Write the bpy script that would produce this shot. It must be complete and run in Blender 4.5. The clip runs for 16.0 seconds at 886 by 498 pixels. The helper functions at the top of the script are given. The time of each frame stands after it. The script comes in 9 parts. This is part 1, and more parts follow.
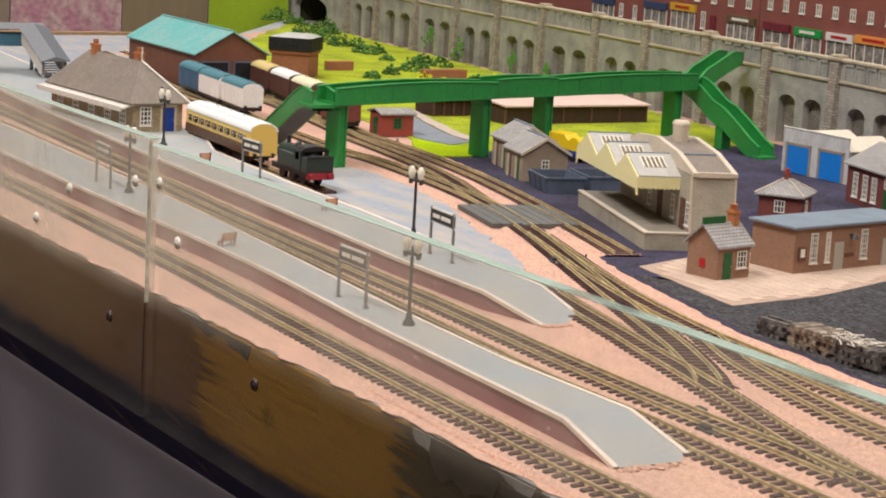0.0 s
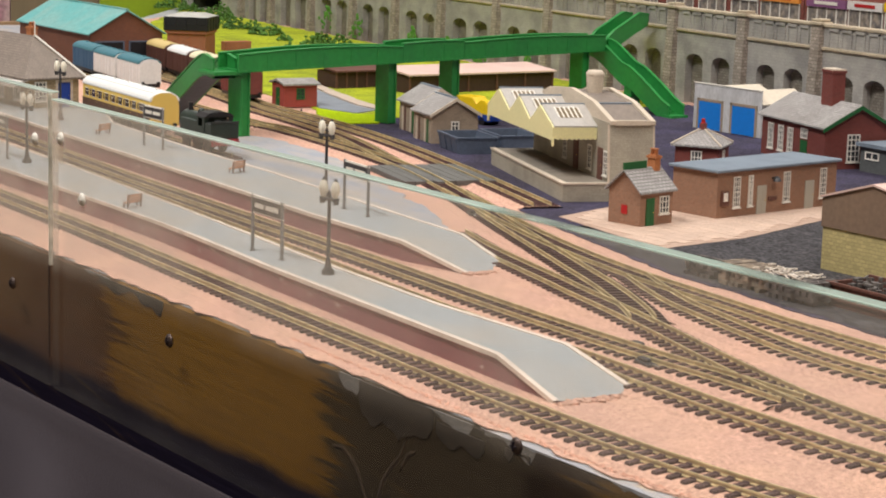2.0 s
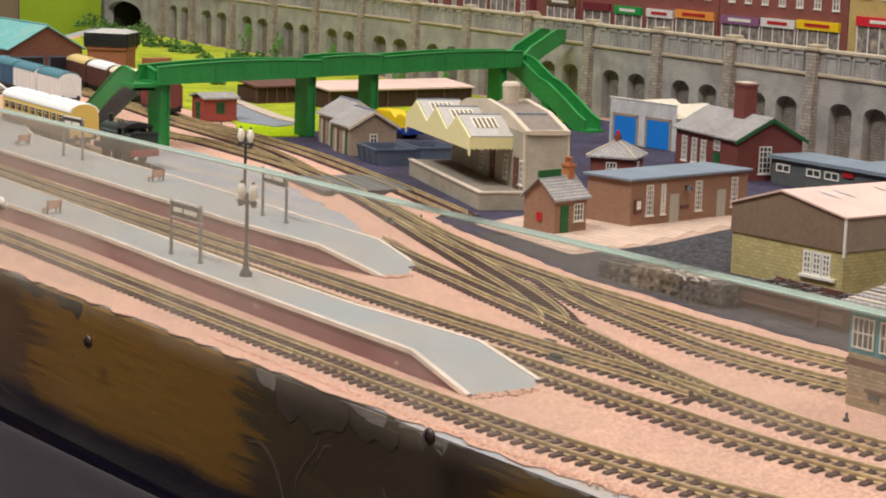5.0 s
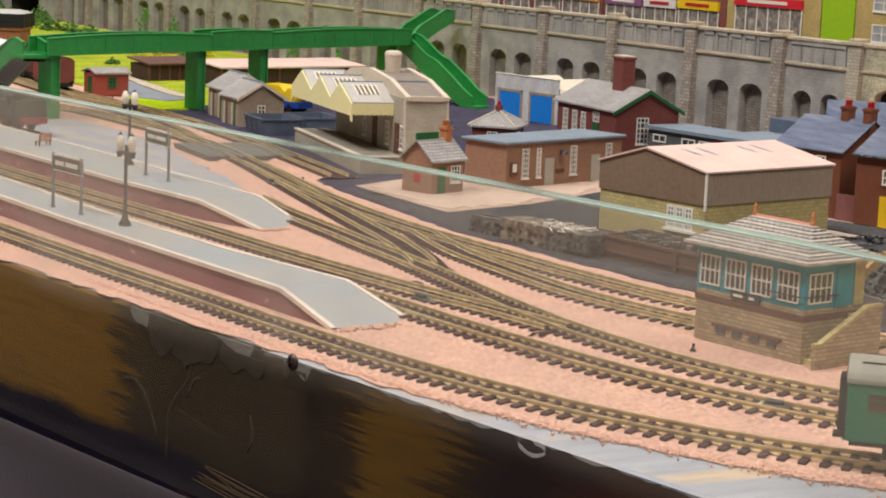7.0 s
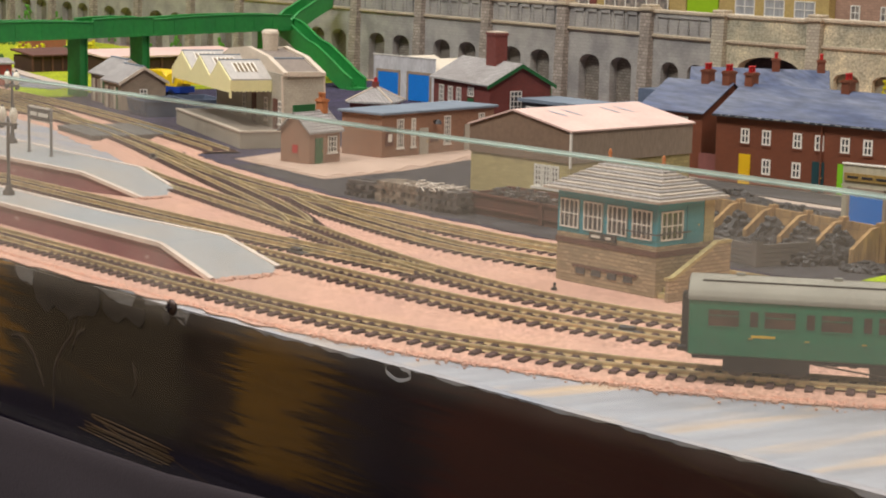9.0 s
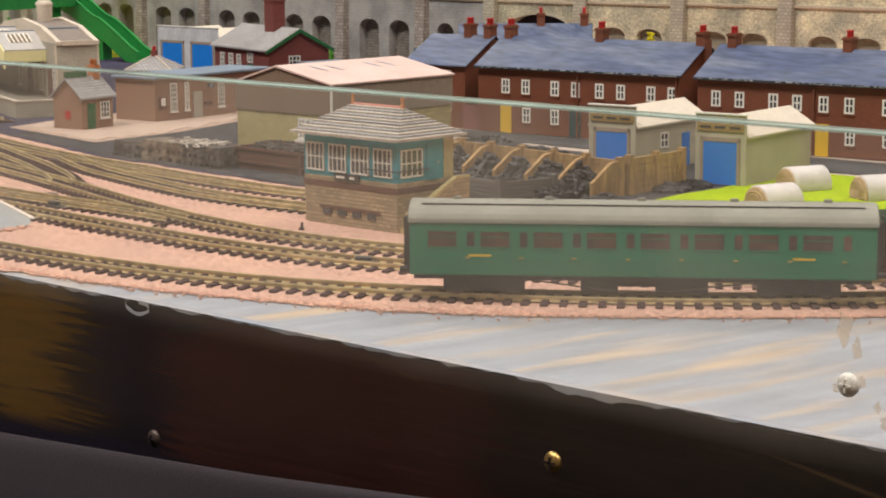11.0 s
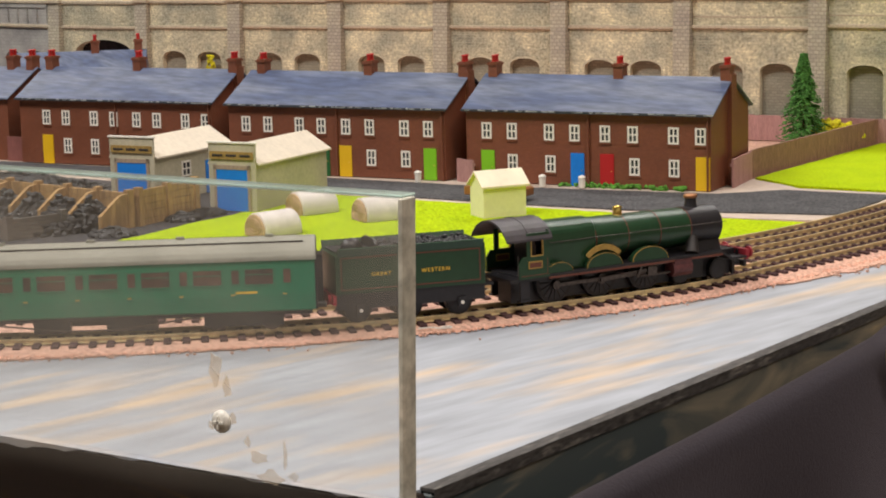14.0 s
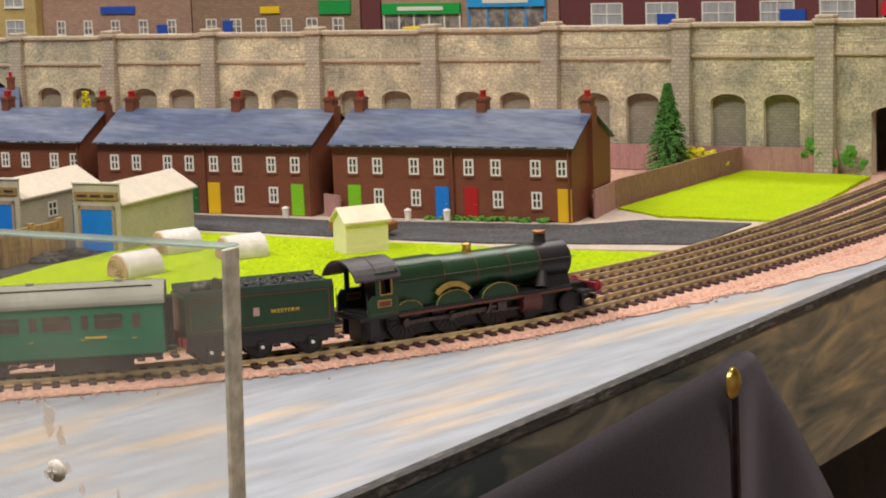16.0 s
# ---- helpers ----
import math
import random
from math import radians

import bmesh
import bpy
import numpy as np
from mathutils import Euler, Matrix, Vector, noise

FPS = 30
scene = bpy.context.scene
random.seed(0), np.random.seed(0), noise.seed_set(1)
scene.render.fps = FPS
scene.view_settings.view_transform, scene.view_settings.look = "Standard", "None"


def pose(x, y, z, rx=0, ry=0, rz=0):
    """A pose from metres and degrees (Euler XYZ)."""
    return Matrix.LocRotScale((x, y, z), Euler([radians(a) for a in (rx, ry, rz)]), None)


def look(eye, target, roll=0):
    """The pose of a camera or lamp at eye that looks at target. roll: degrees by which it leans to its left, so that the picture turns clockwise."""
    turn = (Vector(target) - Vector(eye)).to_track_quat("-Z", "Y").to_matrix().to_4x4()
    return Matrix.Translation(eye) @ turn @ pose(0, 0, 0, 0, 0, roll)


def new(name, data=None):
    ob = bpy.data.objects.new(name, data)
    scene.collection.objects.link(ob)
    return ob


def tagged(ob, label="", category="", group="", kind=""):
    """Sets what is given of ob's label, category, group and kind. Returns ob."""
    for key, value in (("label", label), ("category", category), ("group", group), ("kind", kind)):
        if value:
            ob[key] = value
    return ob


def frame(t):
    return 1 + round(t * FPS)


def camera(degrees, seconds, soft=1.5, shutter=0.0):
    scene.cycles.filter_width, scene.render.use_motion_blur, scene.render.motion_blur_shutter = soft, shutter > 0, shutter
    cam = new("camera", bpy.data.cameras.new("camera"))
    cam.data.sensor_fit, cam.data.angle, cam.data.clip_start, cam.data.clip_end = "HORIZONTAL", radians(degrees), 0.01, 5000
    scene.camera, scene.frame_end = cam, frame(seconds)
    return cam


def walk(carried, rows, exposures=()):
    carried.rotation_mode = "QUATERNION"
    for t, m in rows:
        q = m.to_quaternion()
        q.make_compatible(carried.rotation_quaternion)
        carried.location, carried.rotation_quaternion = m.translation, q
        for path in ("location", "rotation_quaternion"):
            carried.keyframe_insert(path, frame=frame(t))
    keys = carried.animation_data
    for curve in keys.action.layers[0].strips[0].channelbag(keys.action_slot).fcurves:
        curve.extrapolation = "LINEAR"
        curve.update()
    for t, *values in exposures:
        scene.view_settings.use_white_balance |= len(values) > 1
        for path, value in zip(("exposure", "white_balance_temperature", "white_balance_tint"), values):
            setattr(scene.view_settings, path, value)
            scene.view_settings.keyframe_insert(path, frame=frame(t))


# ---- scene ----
cam = camera(24.20, 16.0, soft=1.95)
PATH = [
    (0, (0.08712, -0.33560, 0.17719), (-0.33329, -0.07982, 0.08871), 3.26),
    (0.5, (0.07967, -0.33403, 0.16836), (-0.33812, -0.07355, 0.08117), 2.93),
    (1, (0.07359, -0.32900, 0.16124), (-0.34093, -0.06309, 0.07487), 2.59),
    (1.5, (0.06820, -0.32348, 0.15271), (-0.34107, -0.04969, 0.06587), 2.01),
    (2, (0.06076, -0.32768, 0.14986), (-0.34657, -0.05098, 0.06313), 1.70),
    (2.5, (0.05758, -0.32788, 0.14809), (-0.34889, -0.04968, 0.06215), 1.57),
    (3, (0.05920, -0.32829, 0.14717), (-0.34684, -0.04916, 0.06224), 1.45),
    (5.5, (0.08014, -0.33352, 0.13989), (-0.31401, -0.03630, 0.06053), 2.20),
    (6, (0.08940, -0.33321, 0.13522), (-0.30110, -0.03122, 0.05574), 2.28),
    (6.5, (0.09860, -0.33503, 0.13257), (-0.28850, -0.02863, 0.05341), 2.40),
    (7, (0.10479, -0.33917, 0.12856), (-0.27944, -0.02902, 0.05000), 2.47),
    (7.5, (0.11529, -0.34184, 0.12552), (-0.26586, -0.02781, 0.04731), 2.44),
    (8, (0.12168, -0.34640, 0.12172), (-0.25567, -0.02767, 0.04415), 2.32),
    (8.2, (0.12298, -0.34966, 0.12104), (-0.25282, -0.02905, 0.04374), 2.13),
    (10.3, (0.16412, -0.35565, 0.10775), (-0.18614, -0.00760, 0.02913), 0.06),
    (10.5, (0.16648, -0.35383, 0.10715), (-0.18059, -0.00267, 0.02817), -0.12),
    (11, (0.17504, -0.35262, 0.10589), (-0.16416, 0.00582, 0.02547), -0.24),
    (11.5, (0.18191, -0.35123, 0.10699), (-0.14871, 0.01476, 0.02490), -0.33),
    (12, (0.18994, -0.34833, 0.10691), (-0.12951, 0.02708, 0.02313), -0.61),
    (12.5, (0.19912, -0.34297, 0.10944), (-0.10865, 0.04190, 0.02489), -0.86),
    (13, (0.21339, -0.33405, 0.11103), (-0.08404, 0.05897, 0.02696), -1.25),
    (13.5, (0.22473, -0.32921, 0.11488), (-0.06243, 0.07164, 0.03208), -1.36),
    (14, (0.23617, -0.32894, 0.11815), (-0.04215, 0.07842, 0.03696), -1.47),
    (14.5, (0.24351, -0.32773, 0.12139), (-0.02811, 0.08449, 0.04202), -1.65),
    (15, (0.25048, -0.32680, 0.12295), (-0.01573, 0.08916, 0.04480), -1.80),
    (15.5, (0.25514, -0.32596, 0.12393), (-0.00729, 0.09253, 0.04652), -1.96),
    (16, (0.25429, -0.32606, 0.12391), (-0.00525, 0.09437, 0.04728), -2.14),
]
walk(cam, [(t, look(eye, target, roll)) for t, eye, target, roll in PATH])
# ---- world and light: an exhibition hall with ceiling lamps ----
world = bpy.data.worlds.new("hall_air")
scene.world = world
world.use_nodes = True
world.node_tree.nodes["Background"].inputs[0].default_value = (1.0, 0.945, 0.88, 1)
world.node_tree.nodes["Background"].inputs[1].default_value = 0.30


def ceiling_lamp(x, y, z, sx, sy, power, colour):
    data = bpy.data.lights.new("ceiling_lamp", "AREA")
    data.shape, data.size, data.size_y, data.energy, data.color = "RECTANGLE", sx, sy, power, colour
    ob = new("ceiling_lamp", data)
    ob.matrix_world = pose(x, y, z)
    return ob


for lx, ly, lp, tone in ((-0.9, -0.75, 46, (1.0, 0.95, 0.90)), (0.9, -0.2, 31, (1.0, 0.89, 0.80)), (-0.3, 1.6, 28, (1.0, 0.95, 0.90)), (-2.4, 0.6, 24, (1.0, 0.95, 0.90))):
    ceiling_lamp(lx, ly, 1.75, 1.3, 0.35, lp, tone)
scene.view_settings.exposure = 0.0

# ---- building helpers: lengths in millimetres ----
K = 0.001
RND = random.Random(7)


class Shape:
    """A mesh under construction, in millimetres."""

    def __init__(self):
        self.v, self.f, self.s, self.m = [], [], [], Matrix.Identity(4)

    def put(self, verts, faces, smooth=False):
        n = len(self.v)
        self.v += [tuple(self.m @ Vector(p)) for p in verts]
        self.f += [tuple(i + n for i in face) for face in faces]
        self.s += [smooth] * len(faces)
        return self

    def box(self, x0, y0, z0, x1, y1, z1):
        p = [(x, y, z) for z in (z0, z1) for y in (y0, y1) for x in (x0, x1)]
        return self.put(p, [(0, 2, 3, 1), (4, 5, 7, 6), (0, 1, 5, 4), (2, 6, 7, 3), (0, 4, 6, 2), (1, 3, 7, 5)])

    def boxc(self, cx, cy, z0, sx, sy, sz, turn=0):
        old, self.m = self.m, self.m @ Matrix.Translation((cx, cy, z0)) @ Matrix.Rotation(radians(turn), 4, "Z")
        self.box(-sx / 2, -sy / 2, 0, sx / 2, sy / 2, sz)
        self.m = old
        return self

    def prism(self, poly, z0, z1):
        """A flat polygon (counter-clockwise) raised from z0 to z1."""
        n = len(poly)
        p = [(x, y, z0) for x, y in poly] + [(x, y, z1) for x, y in poly]
        sides = [(i, (i + 1) % n, n + (i + 1) % n, n + i) for i in range(n)]
        return self.put(p, [tuple(range(n - 1, -1, -1)), tuple(range(n, 2 * n))] + sides)

    def slab(self, prof, y0, y1):
        """A profile in x, z (counter-clockwise seen from the front) pulled from y0 back to y1."""
        n = len(prof)
        p = [(x, y0, z) for x, z in prof] + [(x, y1, z) for x, z in prof]
        sides = [(i, n + i, n + (i + 1) % n, (i + 1) % n) for i in range(n)]
        return self.put(p, [tuple(range(n)), tuple(range(2 * n - 1, n - 1, -1))] + sides)

    def slabx(self, prof, x0, x1):
        """A profile in y, z pulled along x."""
        n = len(prof)
        p = [(x0, y, z) for y, z in prof] + [(x1, y, z) for y, z in prof]
        sides = [(i, (i + 1) % n, n + (i + 1) % n, n + i) for i in range(n)]
        return self.put(p, [tuple(range(n - 1, -1, -1)), tuple(range(n, 2 * n))] + sides)

    def rod(self, a, b, r0, r1=None, n=8, smooth=True):
        a, b, r1 = Vector(a), Vector(b), r0 if r1 is None else r1
        q = (b - a).to_track_quat("Z", "Y")
        ring = [(math.cos(2 * math.pi * i / n), math.sin(2 * math.pi * i / n)) for i in range(n)]
        p = [tuple(a + q @ Vector((c * r0, s * r0, 0))) for c, s in ring] + [tuple(b + q @ Vector((c * r1, s * r1, 0))) for c, s in ring]
        self.put(p, [(i, (i + 1) % n, n + (i + 1) % n, n + i) for i in range(n)], smooth)
        return self.put(p, [tuple(range(n - 1, -1, -1)), tuple(range(n, 2 * n))])

    def turned(self, prof, cx=0, cy=0, n=12):
        """A profile of (radius, z) turned about an upright axis."""
        p = [(cx + r * math.cos(2 * math.pi * i / n), cy + r * math.sin(2 * math.pi * i / n), z) for r, z in prof for i in range(n)]
        f = [(k * n + i, k * n + (i + 1) % n, (k + 1) * n + (i + 1) % n, (k + 1) * n + i) for k in range(len(prof) - 1) for i in range(n)]
        self.put(p, f, True)
        last = (len(prof) - 1) * n
        return self.put(p, [tuple(range(n - 1, -1, -1)), tuple(range(last, last + n))])

    def blob(self, cx, cy, cz, rx, ry, rz, rough=0.0, n=7, k=4):
        p = [(cx, cy, cz - rz)]
        for j in range(1, k):
            a = math.pi * j / k - math.pi / 2
            for i in range(n):
                w = 1 + rough * (RND.random() - 0.5)
                t = 2 * math.pi * (i + 0.5 * (j % 2)) / n
                p.append((cx + rx * w * math.cos(a) * math.cos(t), cy + ry * w * math.cos(a) * math.sin(t), cz + rz * w * math.sin(a)))
        p.append((cx, cy, cz + rz))
        f = [(0, 1 + (i + 1) % n, 1 + i) for i in range(n)]
        f += [(1 + j * n + i, 1 + j * n + (i + 1) % n, 1 + (j + 1) * n + (i + 1) % n, 1 + (j + 1) * n + i) for j in range(k - 2) for i in range(n)]
        top = len(p) - 1
        f += [(top, top - n + i, top - n + (i + 1) % n) for i in range(n)]
        return self.put(p, f, rough == 0)

    def weld(self):
        """Joins corners that lie in one place."""
        at, new_v, index = {}, [], []
        for p in self.v:
            key = tuple(round(c, 3) for c in p)
            if key not in at:
                at[key] = len(new_v)
                new_v.append(p)
            index.append(at[key])
        faces = [tuple(dict.fromkeys(index[i] for i in f)) for f in self.f]
        keep = [i for i, f in enumerate(faces) if len(f) > 2]
        self.v, self.f, self.s = new_v, [faces[i] for i in keep], [self.s[i] for i in keep]
        return self

    def ring(self, w, h, bar, y0, y1):
        """A rectangular frame w by h with members of width bar."""
        o = [(0, 0), (w, 0), (w, h), (0, h)]
        i = [(bar, bar), (w - bar, bar), (w - bar, h - bar), (bar, h - bar)]
        p = [(x, y, z) for y in (y0, y1) for q in (o, i) for x, z in q]
        f = []
        for k in range(4):
            n = (k + 1) % 4
            f += [(k, n, 4 + n, 4 + k), (8 + n, 8 + k, 12 + k, 12 + n), (n, k, 8 + k, 8 + n), (4 + k, 4 + n, 12 + n, 12 + k)]
        return self.put(p, f)

    def mesh(self, name, material, bevel=0.0):
        me = bpy.data.meshes.new(name)
        me.from_pydata([(x * K, y * K, z * K) for x, y, z in self.v], [], self.f)
        me.polygons.foreach_set("use_smooth", self.s)
        if bevel:
            bm = bmesh.new()
            bm.from_mesh(me)
            bmesh.ops.bevel(bm, geom=bm.edges[:], offset=bevel * K, segments=1, affect="EDGES", clamp_overlap=True)
            bm.to_mesh(me)
            bm.free()
        me.materials.append(material)
        return me


def mm(x=0, y=0, z=0, rz=0, rx=0, ry=0):
    return pose(x * K, y * K, z * K, rx, ry, rz)


def thing(name, x, y, z=0, rz=0, label="", category="", group="", kind=""):
    ob = new(name)
    ob.empty_display_size = 0.005
    ob.matrix_basis = mm(x, y, z, rz)
    return tagged(ob, label, category, group, kind)


def part(name, shape, material, parent, label="", at=None, bevel=0.0):
    """Links a shape, or a mesh made before, as one mesh object under a thing or a part."""
    me = shape if isinstance(shape, bpy.types.Mesh) else shape.mesh(name, material, bevel)
    ob = new(name, me)
    ob.parent = parent
    if at is not None:
        ob.matrix_basis = at
    if label:
        ob["label"] = label
    return ob


def single(name, shape, material, x=0, y=0, z=0, rz=0, label="", category="", group="", kind="", bevel=0.0):
    ob = new(name, shape.mesh(name, material, bevel))
    ob.matrix_basis = mm(x, y, z, rz)
    return tagged(ob, label, category, group, kind)


MESHES = {}


def shared(key, make):
    if key not in MESHES:
        MESHES[key] = make()
    return MESHES[key]


def spline(points, step):
    """Even steps along a smooth line through plan points: (x, y, direction in radians)."""
    p = [Vector(q) for q in points]
    p = [2 * p[0] - p[1]] + p + [2 * p[-1] - p[-2]]
    fine = []
    for a, b, c, d in zip(p, p[1:], p[2:], p[3:]):
        for i in range(24):
            t = i / 24
            fine.append(0.5 * (2 * b + (c - a) * t + (2 * a - 5 * b + 4 * c - d) * t * t + (3 * b - a - 3 * c + d) * t ** 3))
    fine.append(p[-2])
    out, left = [], 0.0
    for a, b in zip(fine, fine[1:]):
        gap = (b - a).length
        while left <= gap and gap > 0:
            q = a + (b - a) * (left / gap)
            out.append((q.x, q.y, math.atan2(b.y - a.y, b.x - a.x)))
            left += step
        left -= gap
    return out


def wavy(poly, step=6.0, size=1.2, seed=3):
    """The outline of a patch with uneven edges."""
    r, out = random.Random(seed), []
    for (ax, ay), (bx, by) in zip(poly, poly[1:] + poly[:1]):
        n = max(1, int(math.hypot(bx - ax, by - ay) / step))
        for i in range(n):
            k = size if i else 0.3 * size
            out.append((ax + (bx - ax) * i / n + r.uniform(-k, k), ay + (by - ay) * i / n + r.uniform(-k, k)))
    return out


def patch(name, poly, z, material, label="", category="", kind="structure", size=1.2):
    """A thin layer of ground with an uneven edge, its top at z."""
    bm = bmesh.new()
    ring = [bm.verts.new((x * K, y * K, z * K)) for x, y in wavy(poly, size=size)]
    face = bm.faces.new(ring)
    bmesh.ops.triangulate(bm, faces=[face])
    skirt = bmesh.ops.extrude_edge_only(bm, edges=[e for e in bm.edges if e.is_boundary])
    for v in skirt["geom"]:
        if isinstance(v, bmesh.types.BMVert):
            v.co.z = 0.0
    bmesh.ops.recalc_face_normals(bm, faces=bm.faces[:])
    me = bpy.data.meshes.new(name)
    bm.to_mesh(me)
    bm.free()
    me.materials.append(material)
    return tagged(new(name, me), label, category, "", kind)


# ---- materials ----
def material(name, colour, rough=0.7, metal=0.0, grain=0.0, grain_size=1.0, stain=0.0, stain_size=20.0, bump=0.0, second=None, coat=0.0, stretch=(1, 1, 1), island=0.0, turn=0.0):
    """A painted, printed or natural surface: fine grain, broad stains towards a second colour, relief. Sizes in millimetres."""
    m = bpy.data.materials.new(name)
    m.use_nodes = True
    t = m.node_tree
    b = t.nodes["Principled BSDF"]
    b.inputs["Roughness"].default_value, b.inputs["Metallic"].default_value, b.inputs["Coat Weight"].default_value = rough, metal, coat
    b.inputs["Base Color"].default_value = (*colour, 1)
    if not (grain or stain or bump or island):
        return m
    at = t.nodes.new("ShaderNodeTexCoord")
    size = t.nodes.new("ShaderNodeMapping")
    size.inputs["Scale"].default_value = stretch
    if turn:
        size.vector_type = "TEXTURE"
        size.inputs["Scale"].default_value = tuple(1 / c for c in stretch)
        size.inputs["Rotation"].default_value = (0, 0, radians(turn))
    geo = t.nodes.new("ShaderNodeNewGeometry")
    t.links.new(geo.outputs["Position"], size.inputs["Vector"])
    fine, broad = t.nodes.new("ShaderNodeTexNoise"), t.nodes.new("ShaderNodeTexNoise")
    fine.inputs["Scale"].default_value, broad.inputs["Scale"].default_value = 1000 / grain_size, 1000 / stain_size
    fine.inputs["Detail"].default_value, broad.inputs["Detail"].default_value = 3, 4
    for n in (fine, broad):
        t.links.new(size.outputs["Vector"], n.inputs["Vector"])
    ramp = t.nodes.new("ShaderNodeValToRGB")
    ramp.color_ramp.elements[0].position, ramp.color_ramp.elements[1].position = 0.38, 0.66
    t.links.new(broad.outputs["Fac"], ramp.inputs["Fac"])
    mixed = t.nodes.new("ShaderNodeMix")
    mixed.data_type = "RGBA"
    mixed.inputs["A"].default_value = (*colour, 1)
    mixed.inputs["B"].default_value = (*(second or tuple(c * 0.55 for c in colour)), 1)
    share = t.nodes.new("ShaderNodeMath")
    share.operation = "MULTIPLY"
    share.inputs[1].default_value = stain
    t.links.new(ramp.outputs["Color"], share.inputs[0])
    t.links.new(share.outputs[0], mixed.inputs["Factor"])
    shade = t.nodes.new("ShaderNodeMapRange")
    shade.inputs["From Min"].default_value, shade.inputs["From Max"].default_value = 0.3, 0.7
    shade.inputs["To Min"].default_value, shade.inputs["To Max"].default_value = 1 - grain, 1 + grain
    t.links.new(fine.outputs["Fac"], shade.inputs["Value"])
    scaled = t.nodes.new("ShaderNodeVectorMath")
    scaled.operation = "SCALE"
    t.links.new(mixed.outputs["Result"], scaled.inputs["Vector"])
    t.links.new(shade.outputs["Result"], scaled.inputs["Scale"])
    last = scaled.outputs["Vector"]
    if island:
        info = t.nodes.new("ShaderNodeObjectInfo")
        own = t.nodes.new("ShaderNodeMath")
        own.operation = "ADD"
        t.links.new(info.outputs["Random"], own.inputs[0])
        t.links.new(geo.outputs["Random Per Island"], own.inputs[1])
        spread = t.nodes.new("ShaderNodeMapRange")
        spread.inputs["From Max"].default_value = 2.0
        spread.inputs["To Min"].default_value, spread.inputs["To Max"].default_value = 1 - island, 1 + island
        t.links.new(own.outputs[0], spread.inputs["Value"])
        again = t.nodes.new("ShaderNodeVectorMath")
        again.operation = "SCALE"
        t.links.new(last, again.inputs["Vector"])
        t.links.new(spread.outputs["Result"], again.inputs["Scale"])
        last = again.outputs["Vector"]
    t.links.new(last, b.inputs["Base Color"])
    if bump:
        relief = t.nodes.new("ShaderNodeBump")
        relief.inputs["Strength"].default_value, relief.inputs["Distance"].default_value = min(1.0, bump), 0.0004 * max(1.0, bump)
        t.links.new(fine.outputs["Fac"], relief.inputs["Height"])
        t.links.new(relief.outputs["Normal"], b.inputs["Normal"])
    return m


def courses(name, colour, joint, width, height, gap=0.25, rough=0.8, vary=0.25, stain=0.3, second=None, stain_size=14.0, bump=0.5, axis="wall"):
    """Printed brick or stone card: courses with joints, each stone a little different, and stains."""
    m = material(name, colour, rough, stain=stain, stain_size=stain_size, second=second, grain=0.12, grain_size=0.7)
    t = m.node_tree
    b = t.nodes["Principled BSDF"]
    base = b.inputs["Base Color"].links[0].from_socket
    at = t.nodes.new("ShaderNodeTexCoord")
    part_of = t.nodes.new("ShaderNodeSeparateXYZ")
    t.links.new(at.outputs["Object"], part_of.inputs[0])
    along = t.nodes.new("ShaderNodeMath")
    along.operation = "ADD"
    t.links.new(part_of.outputs["X"], along.inputs[0])
    t.links.new(part_of.outputs["Y"], along.inputs[1])
    where = t.nodes.new("ShaderNodeCombineXYZ")
    t.links.new(along.outputs[0], where.inputs["X"])
    t.links.new(part_of.outputs["Y" if axis == "flat" else "Z"], where.inputs["Y"])
    if axis == "flat":
        t.links.new(part_of.outputs["X"], where.inputs["X"])
    brick = t.nodes.new("ShaderNodeTexBrick")
    brick.inputs["Scale"].default_value = 1000.0
    brick.inputs["Brick Width"].default_value, brick.inputs["Row Height"].default_value, brick.inputs["Mortar Size"].default_value = width, height, gap
    brick.inputs["Mortar Smooth"].default_value = 0.3
    brick.inputs["Color1"].default_value = (1 - vary, 1 - vary, 1 - vary, 1)
    brick.inputs["Color2"].default_value = (1 + vary, 1 + vary, 1 + vary, 1)
    mean = sum(colour) / 3
    brick.inputs["Mortar"].default_value = tuple(j / max(c, 0.01) for j, c in zip(joint, colour)) + (1,)
    t.links.new(where.outputs[0], brick.inputs["Vector"])
    times = t.nodes.new("ShaderNodeVectorMath")
    times.operation = "MULTIPLY"
    t.links.new(base, times.inputs[0])
    t.links.new(brick.outputs["Color"], times.inputs[1])
    t.links.new(times.outputs["Vector"], b.inputs["Base Color"])
    relief = t.nodes.new("ShaderNodeBump")
    relief.invert = True
    relief.inputs["Strength"].default_value, relief.inputs["Distance"].default_value = bump, 0.0003
    t.links.new(brick.outputs["Fac"], relief.inputs["Height"])
    t.links.new(relief.outputs["Normal"], b.inputs["Normal"])
    return m

WHITE = material("white_paint", (0.78, 0.76, 0.7), 0.5, grain=0.06, grain_size=1.5)
CREAM = material("cream_paint", (0.75, 0.7, 0.5), 0.6, grain=0.08, grain_size=1.0, stain=0.25, stain_size=9, second=(0.6, 0.52, 0.33))
BOARD_BLUE = material("pale_blue_painted_board", (0.29, 0.325, 0.395), 0.6, grain=0.1, grain_size=2.0, stain=0.6, stain_size=19, second=(0.52, 0.43, 0.335), stretch=(0.45, 1.5, 1), bump=0.25)
BOARD_STROKES = material("pale_blue_board_with_cream_strokes", (0.335, 0.36, 0.405), 0.55, grain=0.16, grain_size=5, stain=0.9, stain_size=13, second=(0.58, 0.435, 0.29), stretch=(0.16, 0.9, 1), bump=0.25, turn=79)
